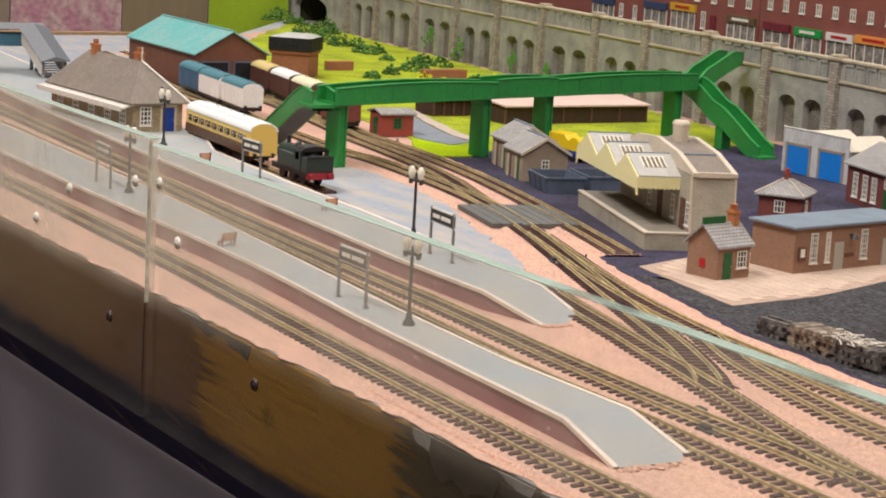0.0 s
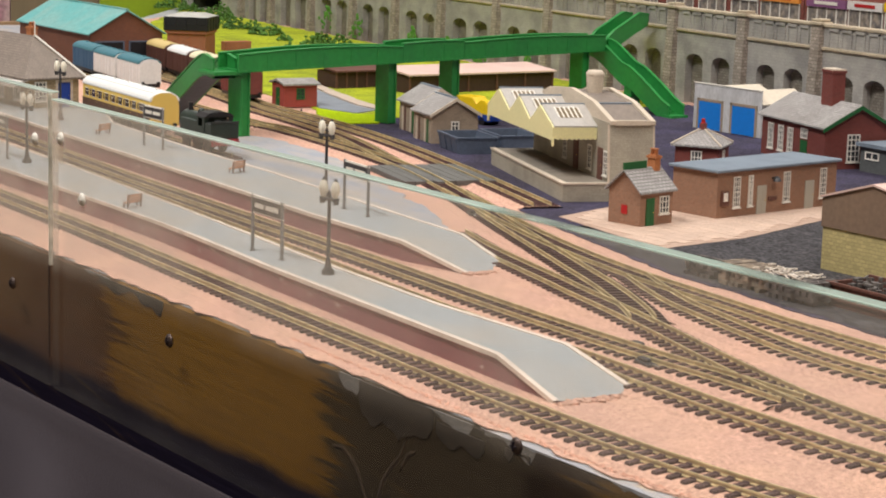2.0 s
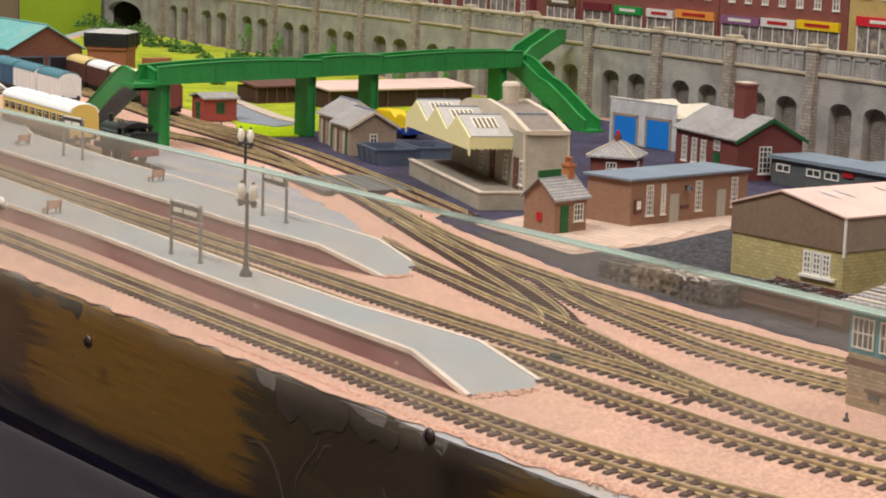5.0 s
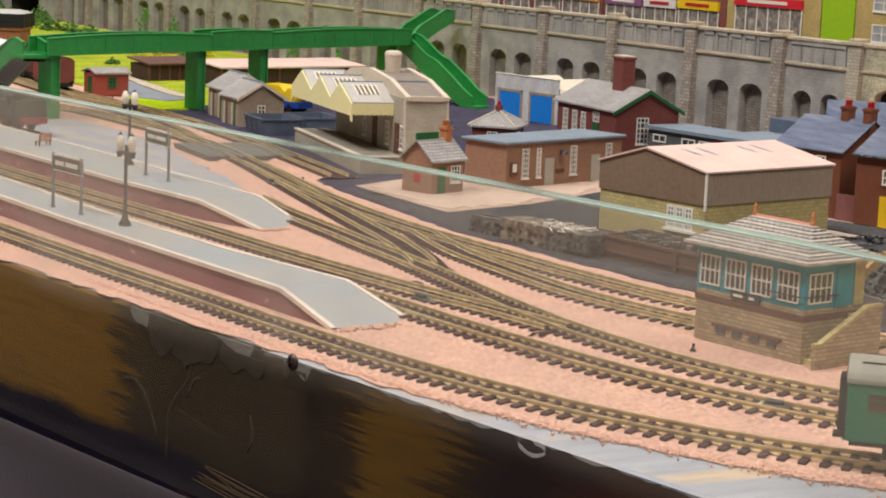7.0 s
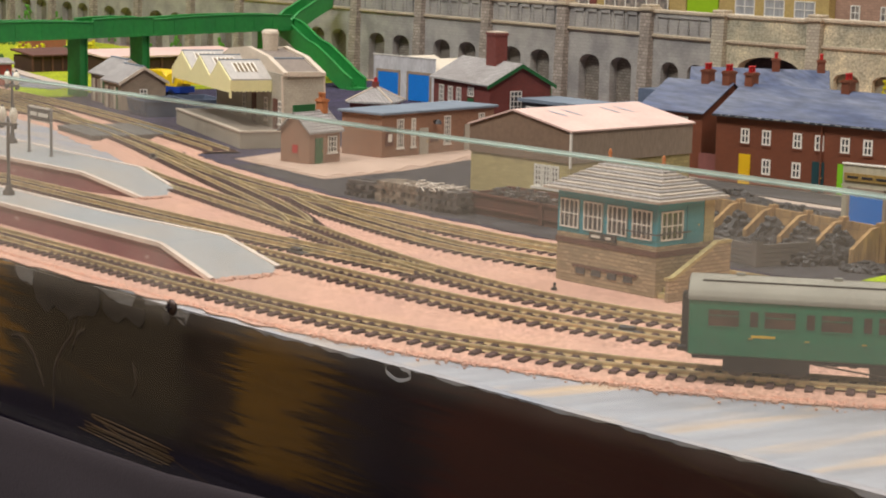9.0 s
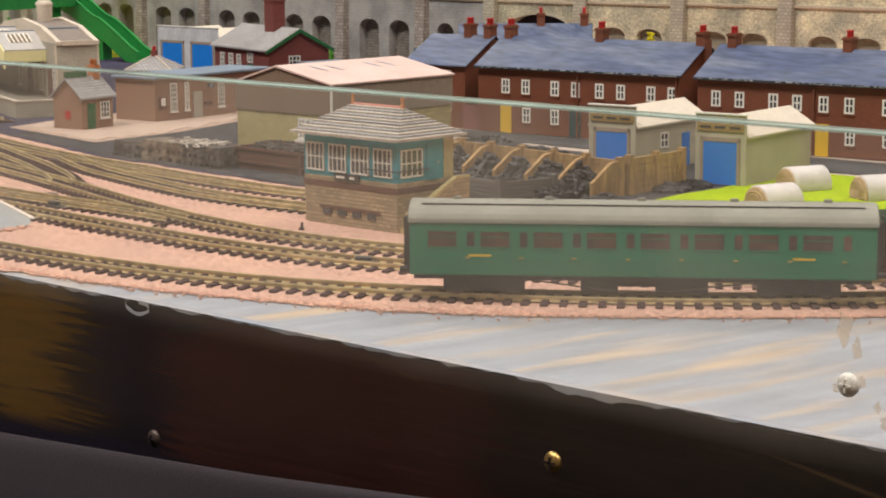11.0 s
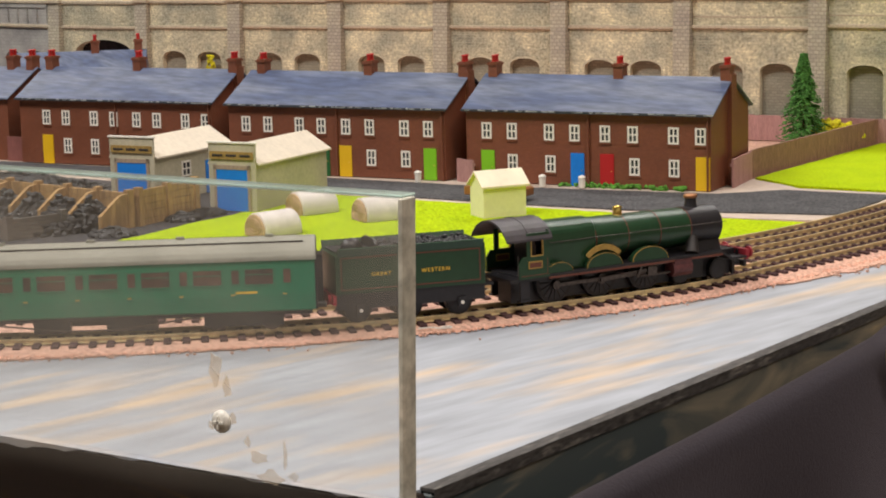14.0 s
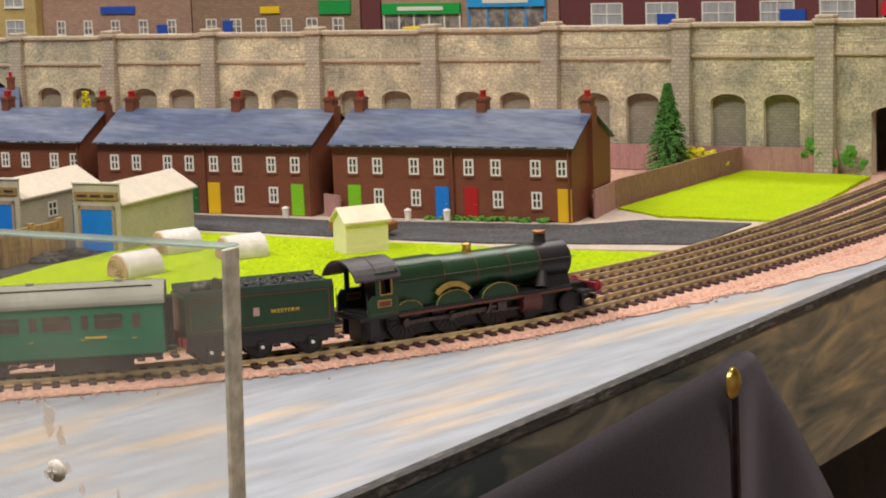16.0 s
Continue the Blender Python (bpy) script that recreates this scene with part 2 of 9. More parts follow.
for node in BOARD_STROKES.node_tree.nodes:
    if node.bl_idname == "ShaderNodeValToRGB":
        node.color_ramp.elements[0].position, node.color_ramp.elements[1].position = 0.50, 0.70
BALLAST = material("pink_granite_ballast", (0.56, 0.345, 0.275), 0.9, grain=0.32, grain_size=1.1, stain=0.7, stain_size=22, second=(0.62, 0.39, 0.29), bump=1.2)
ASH = material("dark_ash_ground", (0.045, 0.04, 0.062), 0.85, grain=0.6, grain_size=1.1, stain=0.5, stain_size=22, second=(0.08, 0.073, 0.14), bump=1.5)
ASPHALT = material("grey_road", (0.085, 0.085, 0.09), 0.85, grain=0.6, grain_size=0.9, stain=0.5, stain_size=14, bump=0.8)
FELT_ROAD = material("blue_grey_road", (0.22, 0.25, 0.29), 0.8, grain=0.12, grain_size=1.2, stain=0.35, stain_size=14)
KERB = material("pale_pavement_card", (0.52, 0.43, 0.36), 0.8, grain=0.12, grain_size=1.2, stain=0.3, stain_size=10, bump=0.3)
GROUT = material("tan_grout", (0.46, 0.33, 0.26), 0.85, grain=0.15, grain_size=1, stain=0.3, stain_size=12)
FLAG = material("tan_flagstone", (0.56, 0.42, 0.335), 0.85, grain=0.14, grain_size=1, stain=0.45, stain_size=18, second=(0.46, 0.34, 0.28), island=0.1, bump=0.3)
GRASS = material("bright_green_grass_mat", (0.38, 0.51, 0.003), 0.95, grain=0.4, grain_size=0.9, stain=0.5, stain_size=12, second=(0.29, 0.44, 0.004), bump=1.6)
FIELD = material("yellow_green_field", (0.38, 0.44, 0.025), 0.95, grain=0.4, grain_size=1.4, stain=0.8, stain_size=28, second=(0.20, 0.25, 0.03), bump=1.8)
FASCIA = bpy.data.materials.new("painted_wooden_fascia")
TIMBER_DARK = material("dark_painted_timber", (0.018, 0.014, 0.02), 0.45, grain=0.4, grain_size=3, stain=0.4, stain_size=30, second=(0.05, 0.03, 0.02))
GREYGREEN = material("grey_green_painted_edge", (0.12, 0.135, 0.132), 0.6, grain=0.15, grain_size=2, stain=0.75, stain_size=75, second=(0.27, 0.20, 0.11), stretch=(1, 0.5, 1.6))
TAPE = material("worn_black_edge_tape", (0.055, 0.052, 0.050), 0.5, grain=0.6, grain_size=1.6, stain=0.9, stain_size=4.5, second=(0.17, 0.16, 0.145), stretch=(2, 0.45, 2))
for node in TAPE.node_tree.nodes:
    if node.bl_idname == "ShaderNodeValToRGB":
        node.color_ramp.elements[0].position, node.color_ramp.elements[1].position = 0.55, 0.68
CLOTH = material("black_velvet_cloth", (0.0095, 0.0072, 0.0088), 0.95, grain=0.2, grain_size=0.8, bump=0.3)
CLOTH.node_tree.nodes["Principled BSDF"].inputs["Sheen Weight"].default_value = 0.30
CLOTH.node_tree.nodes["Principled BSDF"].inputs["Sheen Tint"].default_value = (0.58, 0.52, 0.62, 1)
for matt in (CLOTH, TIMBER_DARK):
    matt.node_tree.nodes["Principled BSDF"].inputs["Specular IOR Level"].default_value = 0.12
BRASS = material("brass", (0.75, 0.52, 0.14), 0.28, 1.0)
STEEL = material("dull_steel_screw", (0.55, 0.53, 0.48), 0.38, 1.0, grain=0.2, grain_size=1)
RAIL = material("nickel_silver_rail", (0.74, 0.61, 0.34), 0.36, 0.45, grain=0.25, grain_size=4, stain=0.5, stain_size=25, second=(0.46, 0.38, 0.23))
SLEEPER = material("dark_brown_sleeper", (0.070, 0.040, 0.041), 0.75, grain=0.3, grain_size=1, island=0.5, bump=0.3)
STONE_W = courses("grey_stone_wall", (0.42, 0.41, 0.385), (0.375, 0.365, 0.345), 4.4, 2.1, 0.22, vary=0.045, stain=0.85, stain_size=19, second=(0.26, 0.255, 0.25), bump=0.3)
# wall stone in a darker tone, with the shade of the arch recesses painted in
RECESS_SHADE_E = courses("shaded_arch_recess", (0.285, 0.275, 0.215), (0.24, 0.225, 0.175), 3.0, 1.45, 0.22, vary=0.12, stain=0.7, stain_size=18, second=(0.26, 0.24, 0.19), bump=0.4)
STONE_E = courses("buff_stone_wall", (0.56, 0.50, 0.38), (0.44, 0.39, 0.29), 3.0, 1.45, 0.22, vary=0.1, stain=0.7, stain_size=24, second=(0.36, 0.34, 0.285), bump=0.4)
MORTAR_E = material("buff_mortar", (0.60, 0.545, 0.40), 0.9, grain=0.2, grain_size=0.8, stain=0.6, stain_size=24, second=(0.32, 0.30, 0.25))
BLOCK_E = material("buff_stone_block", (0.70, 0.64, 0.455), 0.9, grain=0.32, grain_size=1.3, stain=0.95, stain_size=19, second=(0.34, 0.335, 0.265), island=0.2, bump=1.2)
RECESS_SHADE_W = courses("shaded_recess_stone", (0.25, 0.23, 0.20), (0.17, 0.155, 0.13), 3.6, 1.9, 0.3, vary=0.2, stain=0.4, bump=0.5)
COPING = material("sandstone_coping", (0.49, 0.415, 0.31), 0.8, grain=0.2, grain_size=1.2, stain=0.4, stain_size=14, bump=0.4)
PIER = courses("brown_stone_pier", (0.41, 0.36, 0.315), (0.27, 0.235, 0.20), 3.4, 2.2, 0.3, vary=0.22, stain=0.5, stain_size=9, bump=0.6)
for matt in (BLOCK_E, MORTAR_E, GRASS, FIELD, BALLAST, ASH, ASPHALT, STONE_W, STONE_E, RECESS_SHADE_E, RECESS_SHADE_W, PIER, SLEEPER):
    matt.node_tree.nodes["Principled BSDF"].inputs["Specular IOR Level"].default_value = 0.12
PIER_E = courses("grey_buff_stone_pier", (0.47, 0.43, 0.325), (0.33, 0.305, 0.245), 3.0, 1.9, 0.3, vary=0.14, stain=0.6, stain_size=14, second=(0.33, 0.29, 0.25), bump=0.5)
MOSS = material("green_scatter", (0.085, 0.25, 0.03), 0.95, grain=0.5, grain_size=1, bump=1.4)


def paint_fascia():
    """Brown varnish on the left, near-black brushed paint to the right, worn through in ragged places; gold patches
    include painted reflections, and a dark navy band runs along the foot.
    """
    m = FASCIA
    m.use_nodes = True
    t = m.node_tree
    b = t.nodes["Principled BSDF"]
    geo = t.nodes.new("ShaderNodeNewGeometry")
    xyz = t.nodes.new("ShaderNodeSeparateXYZ")
    t.links.new(geo.outputs["Position"], xyz.inputs[0])
    size = t.nodes.new("ShaderNodeMapping")
    size.inputs["Scale"].default_value = (14, 1, 22)
    t.links.new(geo.outputs["Position"], size.inputs["Vector"])
    brush = t.nodes.new("ShaderNodeTexNoise")
    brush.inputs["Scale"].default_value, brush.inputs["Detail"].default_value = 1.6, 6
    t.links.new(size.outputs["Vector"], brush.inputs["Vector"])
    grain = t.nodes.new("ShaderNodeMapping")
    grain.inputs["Scale"].default_value = (26, 1, 640)
    t.links.new(geo.outputs["Position"], grain.inputs["Vector"])
    fine = t.nodes.new("ShaderNodeTexNoise")
    fine.inputs["Scale"].default_value, fine.inputs["Detail"].default_value = 1.0, 3
    t.links.new(grain.outputs["Vector"], fine.inputs["Vector"])
    edge = t.nodes.new("ShaderNodeMapRange")
    edge.inputs["From Min"].default_value, edge.inputs["From Max"].default_value = -0.78, 0.0
    t.links.new(xyz.outputs["X"], edge.inputs["Value"])
    swing = t.nodes.new("ShaderNodeMapRange")
    swing.clamp = False
    swing.inputs["To Min"].default_value, swing.inputs["To Max"].default_value = -0.03, 0.03
    t.links.new(brush.outputs["Fac"], swing.inputs["Value"])
    comb = t.nodes.new("ShaderNodeMapRange")
    comb.clamp = False
    comb.inputs["To Min"].default_value, comb.inputs["To Max"].default_value = -0.045, 0.045
    t.links.new(fine.outputs["Fac"], comb.inputs["Value"])
    add, both = t.nodes.new("ShaderNodeMath"), t.nodes.new("ShaderNodeMath")
    t.links.new(edge.outputs["Result"], add.inputs[0])
    t.links.new(swing.outputs["Result"], add.inputs[1])
    t.links.new(add.outputs[0], both.inputs[0])
    t.links.new(comb.outputs["Result"], both.inputs[1])
    ramp = t.nodes.new("ShaderNodeValToRGB")
    e = ramp.color_ramp.elements
    e[0].position, e[0].color = 0.0, (0.12, 0.058, 0.015, 1)
    e[1].position, e[1].color = 1.0, (0.014, 0.010, 0.008, 1)
    # gold stops: partly brown paint, partly warm hall reflections put into the colour
    for at_, tone in ((0.09, (0.080, 0.034, 0.015)), (0.165, (0.075, 0.033, 0.014)), (0.178, (0.165, 0.080, 0.011)), (0.25, (0.185, 0.092, 0.011)), (0.372, (0.155, 0.076, 0.010)), (0.386, (0.034, 0.024, 0.013)), (0.505, (0.032, 0.024, 0.015)), (0.52, (0.017, 0.011, 0.009)), (0.55, (0.026, 0.015, 0.009)), (0.565, (0.110, 0.056, 0.008)), (0.592, (0.100, 0.050, 0.008)), (0.608, (0.024, 0.014, 0.009)), (0.624, (0.013, 0.009, 0.014)), (0.655, (0.014, 0.009, 0.012)), (0.68, (0.036, 0.011, 0.009)), (0.80, (0.032, 0.010, 0.008)), (0.82, (0.016, 0.009, 0.007))):
        ramp.color_ramp.elements.new(at_).color = (*tone, 1)
    t.links.new(both.outputs[0], ramp.inputs["Fac"])
    shade = t.nodes.new("ShaderNodeMapRange")
    shade.inputs["From Min"].default_value, shade.inputs["From Max"].default_value = 0.3, 0.7
    shade.inputs["To Min"].default_value, shade.inputs["To Max"].default_value = 0.78, 1.22
    t.links.new(fine.outputs["Fac"], shade.inputs["Value"])
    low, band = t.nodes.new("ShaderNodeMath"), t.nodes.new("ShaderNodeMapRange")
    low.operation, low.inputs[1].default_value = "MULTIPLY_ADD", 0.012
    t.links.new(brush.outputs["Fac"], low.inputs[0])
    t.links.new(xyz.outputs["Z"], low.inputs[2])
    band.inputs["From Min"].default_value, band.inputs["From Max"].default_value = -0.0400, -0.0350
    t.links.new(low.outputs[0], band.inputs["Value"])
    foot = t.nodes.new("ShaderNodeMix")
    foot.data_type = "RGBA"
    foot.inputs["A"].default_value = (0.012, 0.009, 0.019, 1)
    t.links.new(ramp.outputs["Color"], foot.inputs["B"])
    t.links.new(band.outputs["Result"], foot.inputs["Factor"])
    slant, scratch, lines = t.nodes.new("ShaderNodeMapping"), t.nodes.new("ShaderNodeTexNoise"), t.nodes.new("ShaderNodeMapRange")
    slant.vector_type = "TEXTURE"
    slant.inputs["Rotation"].default_value, slant.inputs["Scale"].default_value = (0, 0.16, 0), (0.16, 1, 0.0032)
    t.links.new(geo.outputs["Position"], slant.inputs["Vector"])
    scratch.inputs["Scale"].default_value, scratch.inputs["Detail"].default_value, scratch.inputs["Distortion"].default_value = 1.6, 4, 0.5
    t.links.new(slant.outputs["Vector"], scratch.inputs["Vector"])
    lines.inputs["From Min"].default_value, lines.inputs["From Max"].default_value = 0.62, 0.72
    lines.inputs["To Max"].default_value = 0.55
    t.links.new(scratch.outputs["Fac"], lines.inputs["Value"])
    worn = t.nodes.new("ShaderNodeMix")
    worn.data_type = "RGBA"
    worn.inputs["B"].default_value = (0.085, 0.050, 0.020, 1)
    t.links.new(foot.outputs["Result"], worn.inputs["A"])
    t.links.new(lines.outputs["Result"], worn.inputs["Factor"])
    out = t.nodes.new("ShaderNodeVectorMath")
    out.operation = "SCALE"
    t.links.new(worn.outputs["Result"], out.inputs["Vector"])
    t.links.new(shade.outputs["Result"], out.inputs["Scale"])
    t.links.new(out.outputs["Vector"], b.inputs["Base Color"])
    b.inputs["Roughness"].default_value = 0.5
    b.inputs["Specular IOR Level"].default_value = 0.09
    relief = t.nodes.new("ShaderNodeBump")
    relief.inputs["Strength"].default_value, relief.inputs["Distance"].default_value = 0.35, 0.0004
    t.links.new(fine.outputs["Fac"], relief.inputs["Height"])
    t.links.new(relief.outputs["Normal"], b.inputs["Normal"])


def paint_side():
    """Grey green paint, brushed over with swirls of tan."""
    t = GREYGREEN.node_tree
    b = t.nodes["Principled BSDF"]
    geo = t.nodes.new("ShaderNodeNewGeometry")
    size = t.nodes.new("ShaderNodeMapping")
    size.inputs["Scale"].default_value, size.inputs["Rotation"].default_value = (1, 6, 26), (0.5, 0, 0)
    t.links.new(geo.outputs["Position"], size.inputs["Vector"])
    swirl = t.nodes.new("ShaderNodeTexNoise")
    swirl.inputs["Scale"].default_value, swirl.inputs["Detail"].default_value, swirl.inputs["Distortion"].default_value = 2.2, 6, 2.5
    t.links.new(size.outputs["Vector"], swirl.inputs["Vector"])
    along = t.nodes.new("ShaderNodeSeparateXYZ")
    t.links.new(geo.outputs["Position"], along.inputs[0])
    worn = t.nodes.new("ShaderNodeMapRange")
    worn.inputs["From Min"].default_value, worn.inputs["From Max"].default_value = 0.10, 0.42
    worn.inputs["To Min"].default_value, worn.inputs["To Max"].default_value = -0.25, 0.16
    t.links.new(along.outputs["Y"], worn.inputs["Value"])
    add = t.nodes.new("ShaderNodeMath")
    t.links.new(swirl.outputs["Fac"], add.inputs[0])
    t.links.new(worn.outputs["Result"], add.inputs[1])
    ramp = t.nodes.new("ShaderNodeValToRGB")
    e = ramp.color_ramp.elements
    e[0].position, e[0].color = 0.25, (0.058, 0.074, 0.076, 1)
    e[1].position, e[1].color = 0.72, (0.54, 0.40, 0.23, 1)
    mid = ramp.color_ramp.elements.new(0.52)
    mid.color = (0.27, 0.235, 0.17, 1)
    t.links.new(add.outputs[0], ramp.inputs["Fac"])
    t.links.new(ramp.outputs["Color"], b.inputs["Base Color"])


paint_side()


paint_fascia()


def acrylic(name, tint, haze, dust):
    """Clear acrylic with a film of dust and smears; the film also paints in reflected haze."""
    m = bpy.data.materials.new(name)
    m.use_nodes = True
    t = m.node_tree
    t.nodes.remove(t.nodes["Principled BSDF"])
    clear, film, shine = t.nodes.new("ShaderNodeBsdfTransparent"), t.nodes.new("ShaderNodeBsdfDiffuse"), t.nodes.new("ShaderNodeBsdfGlossy")
    clear.inputs["Color"].default_value = (*tint, 1)
    film.inputs["Color"].default_value = (*dust, 1)
    shine.inputs["Roughness"].default_value = 0.22
    geo = t.nodes.new("ShaderNodeNewGeometry")
    smear = t.nodes.new("ShaderNodeTexNoise")
    smear.inputs["Scale"].default_value, smear.inputs["Detail"].default_value, smear.inputs["Distortion"].default_value = 11, 7, 1.4
    t.links.new(geo.outputs["Position"], smear.inputs["Vector"])
    much = t.nodes.new("ShaderNodeMapRange")
    much.inputs["From Min"].default_value, much.inputs["From Max"].default_value = 0.3, 0.75
    much.inputs["To Min"].default_value, much.inputs["To Max"].default_value = haze * 0.3, haze * 2.1
    t.links.new(smear.outputs["Fac"], much.inputs["Value"])
    up = t.nodes.new("ShaderNodeSeparateXYZ")
    t.links.new(geo.outputs["Position"], up.inputs[0])
    # film fades out below the board top, where no reflected haze is painted
    veil_height, coat = t.nodes.new("ShaderNodeMapRange"), t.nodes.new("ShaderNodeMath")
    veil_height.inputs["From Min"].default_value, veil_height.inputs["From Max"].default_value = -0.006, 0.006
    veil_height.inputs["To Min"].default_value = 0.04
    coat.operation = "MULTIPLY"
    t.links.new(up.outputs["Z"], veil_height.inputs["Value"])
    t.links.new(veil_height.outputs["Result"], coat.inputs[0])
    t.links.new(much.outputs["Result"], coat.inputs[1])
    # film thickens to the left, a painted veil for grazing reflections of the hall
    veil_left, thick = t.nodes.new("ShaderNodeMapRange"), t.nodes.new("ShaderNodeMath")
    veil_left.inputs["From Min"].default_value, veil_left.inputs["From Max"].default_value = -0.85, -0.30
    veil_left.inputs["To Min"].default_value, veil_left.inputs["To Max"].default_value = 4.6, 1.4
    thick.operation = "MULTIPLY"
    t.links.new(up.outputs["X"], veil_left.inputs["Value"])
    t.links.new(veil_left.outputs["Result"], thick.inputs[0])
    t.links.new(coat.outputs[0], thick.inputs[1])
    a, c = t.nodes.new("ShaderNodeMixShader"), t.nodes.new("ShaderNodeMixShader")
    t.links.new(thick.outputs[0], a.inputs["Fac"])
    t.links.new(clear.outputs[0], a.inputs[1])
    t.links.new(film.outputs[0], a.inputs[2])
    gleam, power, share = t.nodes.new("ShaderNodeLayerWeight"), t.nodes.new("ShaderNodeMath"), t.nodes.new("ShaderNodeMath")
    power.operation, power.inputs[1].default_value = "POWER", 4.0
    share.operation, share.inputs[1].default_value, share.inputs[2].default_value = "MULTIPLY_ADD", 0.8, 0.006
    t.links.new(gleam.outputs["Facing"], power.inputs[0])
    t.links.new(power.outputs[0], share.inputs[0])
    t.links.new(share.outputs[0], c.inputs["Fac"])
    t.links.new(a.outputs[0], c.inputs[1])
    t.links.new(shine.outputs[0], c.inputs[2])
    t.links.new(c.outputs[0], t.nodes["Material Output"].inputs["Surface"])
    return m


ACRYLIC = acrylic("dusty_clear_acrylic", (0.955, 0.957, 0.952), 0.050, (0.80, 0.72, 0.62))
ACRYLIC_TOP = acrylic("green_sawn_acrylic_edge", (0.84, 0.93, 0.90), 0.34, (0.45, 0.55, 0.50))
ACRYLIC_EDGE = material("sawn_acrylic_edge", (0.56, 0.52, 0.44), 0.35, grain=0.3, grain_size=3, stain=0.7, stain_size=16, second=(0.40, 0.42, 0.37))

# ---- the hall round the layout ----
HALL_WALL = material("hall_wall", (0.55, 0.48, 0.38), 0.8, grain=0.05, grain_size=30, stain=0.2, stain_size=300)
HALL_FLOOR = material("hall_floor", (0.20, 0.14, 0.09), 0.5, grain=0.1, grain_size=20, stain=0.3, stain_size=200)
single("floor", Shape().box(-4800, -3000, -1010, 3000, 4000, -1000), HALL_FLOOR, kind="structure")
single("ceiling", Shape().box(-4800, -3000, 1800, 3000, 4000, 1850), HALL_WALL, kind="structure")
single("wall_south", Shape().box(-4800, -3050, -1000, 3000, -3000, 1800), HALL_WALL, kind="structure")
single("wall_north", Shape().box(-4800, 4000, -1000, 3000, 4050, 1800), HALL_WALL, kind="structure")
single("wall_east", Shape().box(3000, -3000, -1000, 3050, 4000, 1800), HALL_WALL, kind="structure")
single("wall_west", Shape().box(-4850, -3000, -1000, -4800, 4000, 1800), HALL_WALL, kind="structure")

# ---- baseboard ----
COPING_WOOD = material("bare_brown_wood", (0.30, 0.19, 0.10), 0.7, grain=0.2, grain_size=2, stain=0.3, stain_size=30, stretch=(1, 0.3, 1))
base = thing("baseboard", 0, 0, 0, 0, "plywood baseboard with pale blue painted top", "baseboard", kind="structure")
part("board_top", Shape().prism([(-1888, 1.5), (-2.5, 1.5), (-2.2, 9.4), (8.4, 400), (8.4, 1500), (-2160, 1500), (-2160, 800), (-1890, 590)], -12, -0.2), BOARD_STROKES, base)
part("end_batten", Shape().box(-1896, 0, -45, -1889, 590, 3.5), COPING_WOOD, base, "bare brown end batten", bevel=0.5)
for tx in (-1800, -1220, -640, -60):
    for ty in (70, 1400):
        part("leg", Shape().box(tx - 22, ty - 22, -1000, tx + 22, ty + 22, -46), TIMBER_DARK, base)
    part("cross_beam", Shape().box(tx - 20, 48, -46, tx + 20, 1440, -12.2), TIMBER_DARK, base)
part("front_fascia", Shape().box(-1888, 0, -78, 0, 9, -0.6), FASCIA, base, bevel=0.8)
part("side_board", Shape().prism([(-7.6, 9.2), (1.2, 9.2), (12.1, 400), (12.1, 1500), (3.1, 1500), (3.1, 400)], -57, -0.6), GREYGREEN, base, bevel=0.8)
part("edge_tape", Shape().prism([(-2.3, 9.4), (1.5, 9.4), (12.4, 400), (12.4, 1500), (8.6, 1500), (8.6, 400)], -0.5, 0.25).prism([(1.3, 9.4), (1.6, 9.4), (12.5, 400), (12.5, 1500), (12.2, 1500), (12.2, 400)], -2.6, 0.2), TAPE, base)
# dark boards added below the edges to stand for the unlit gap there
part("lower_batten", Shape().box(-30, 24.5, -260, -14, 1500, -57.2), TIMBER_DARK, base)
part("lower_batten", Shape().box(-1888, 12, -140, -30, 24, -79), TIMBER_DARK, base)

# ground layers, from below upward
patch("ballast_bed", [(-1884, 0.8), (-420, 0.8), (-330, 2.5), (-280, 10.5), (-250, 19.5), (-213, 32), (-188, 47), (-161, 66), (-129, 95), (-106, 119), (-88, 146), (-68, 178), (-53, 207), (-40, 239), (-27, 273), (-11, 326), (1, 378), (5, 430), (5, 1300), (-600, 1300), (-2100, 1300), (-2100, 800), (-1884, 590)], 0.3, BALLAST, "pink granite ballast bed under the tracks", "ballast", size=1.9)
patch("ash_yard", [(-1062, 352), (-985, 338), (-850, 304), (-760, 266), (-712, 240), (-681, 230), (-649, 223), (-619, 216), (-560, 201), (-420, 190), (-288, 198), (-276, 214), (-286, 262), (-298, 352), (-520, 352), (-690, 596), (-1000, 636), (-1062, 640), (-1045, 520)], 0.7, ASH, "dark purple ash covered goods yard", "yard")
COAL_GROUND = material("grey_black_coal_dust_ground", (0.062, 0.06, 0.066), 0.85, grain=0.85, grain_size=1.6, stain=0.6, stain_size=9, second=(0.032, 0.031, 0.036), bump=1.8)
COAL_GROUND.node_tree.nodes["Principled BSDF"].inputs["Specular IOR Level"].default_value = 0.2
patch("coal_ground", [(-672, 231), (-649, 225), (-619, 218), (-560, 203), (-420, 192), (-291, 200), (-280, 215), (-290, 262), (-301, 349), (-520, 349), (-640, 349), (-640, 244)], 0.85, COAL_GROUND, "grey black coal dust over the goods yard", "yard")
PAVED = [(-688, 245), (-600, 231), (-606, 285), (-628, 352), (-652, 410), (-705, 412), (-706, 300)]
flags = patch("paving", PAVED, 1.0, GROUT, "tan flagstone paving round the yard huts", "paving", size=0.4)
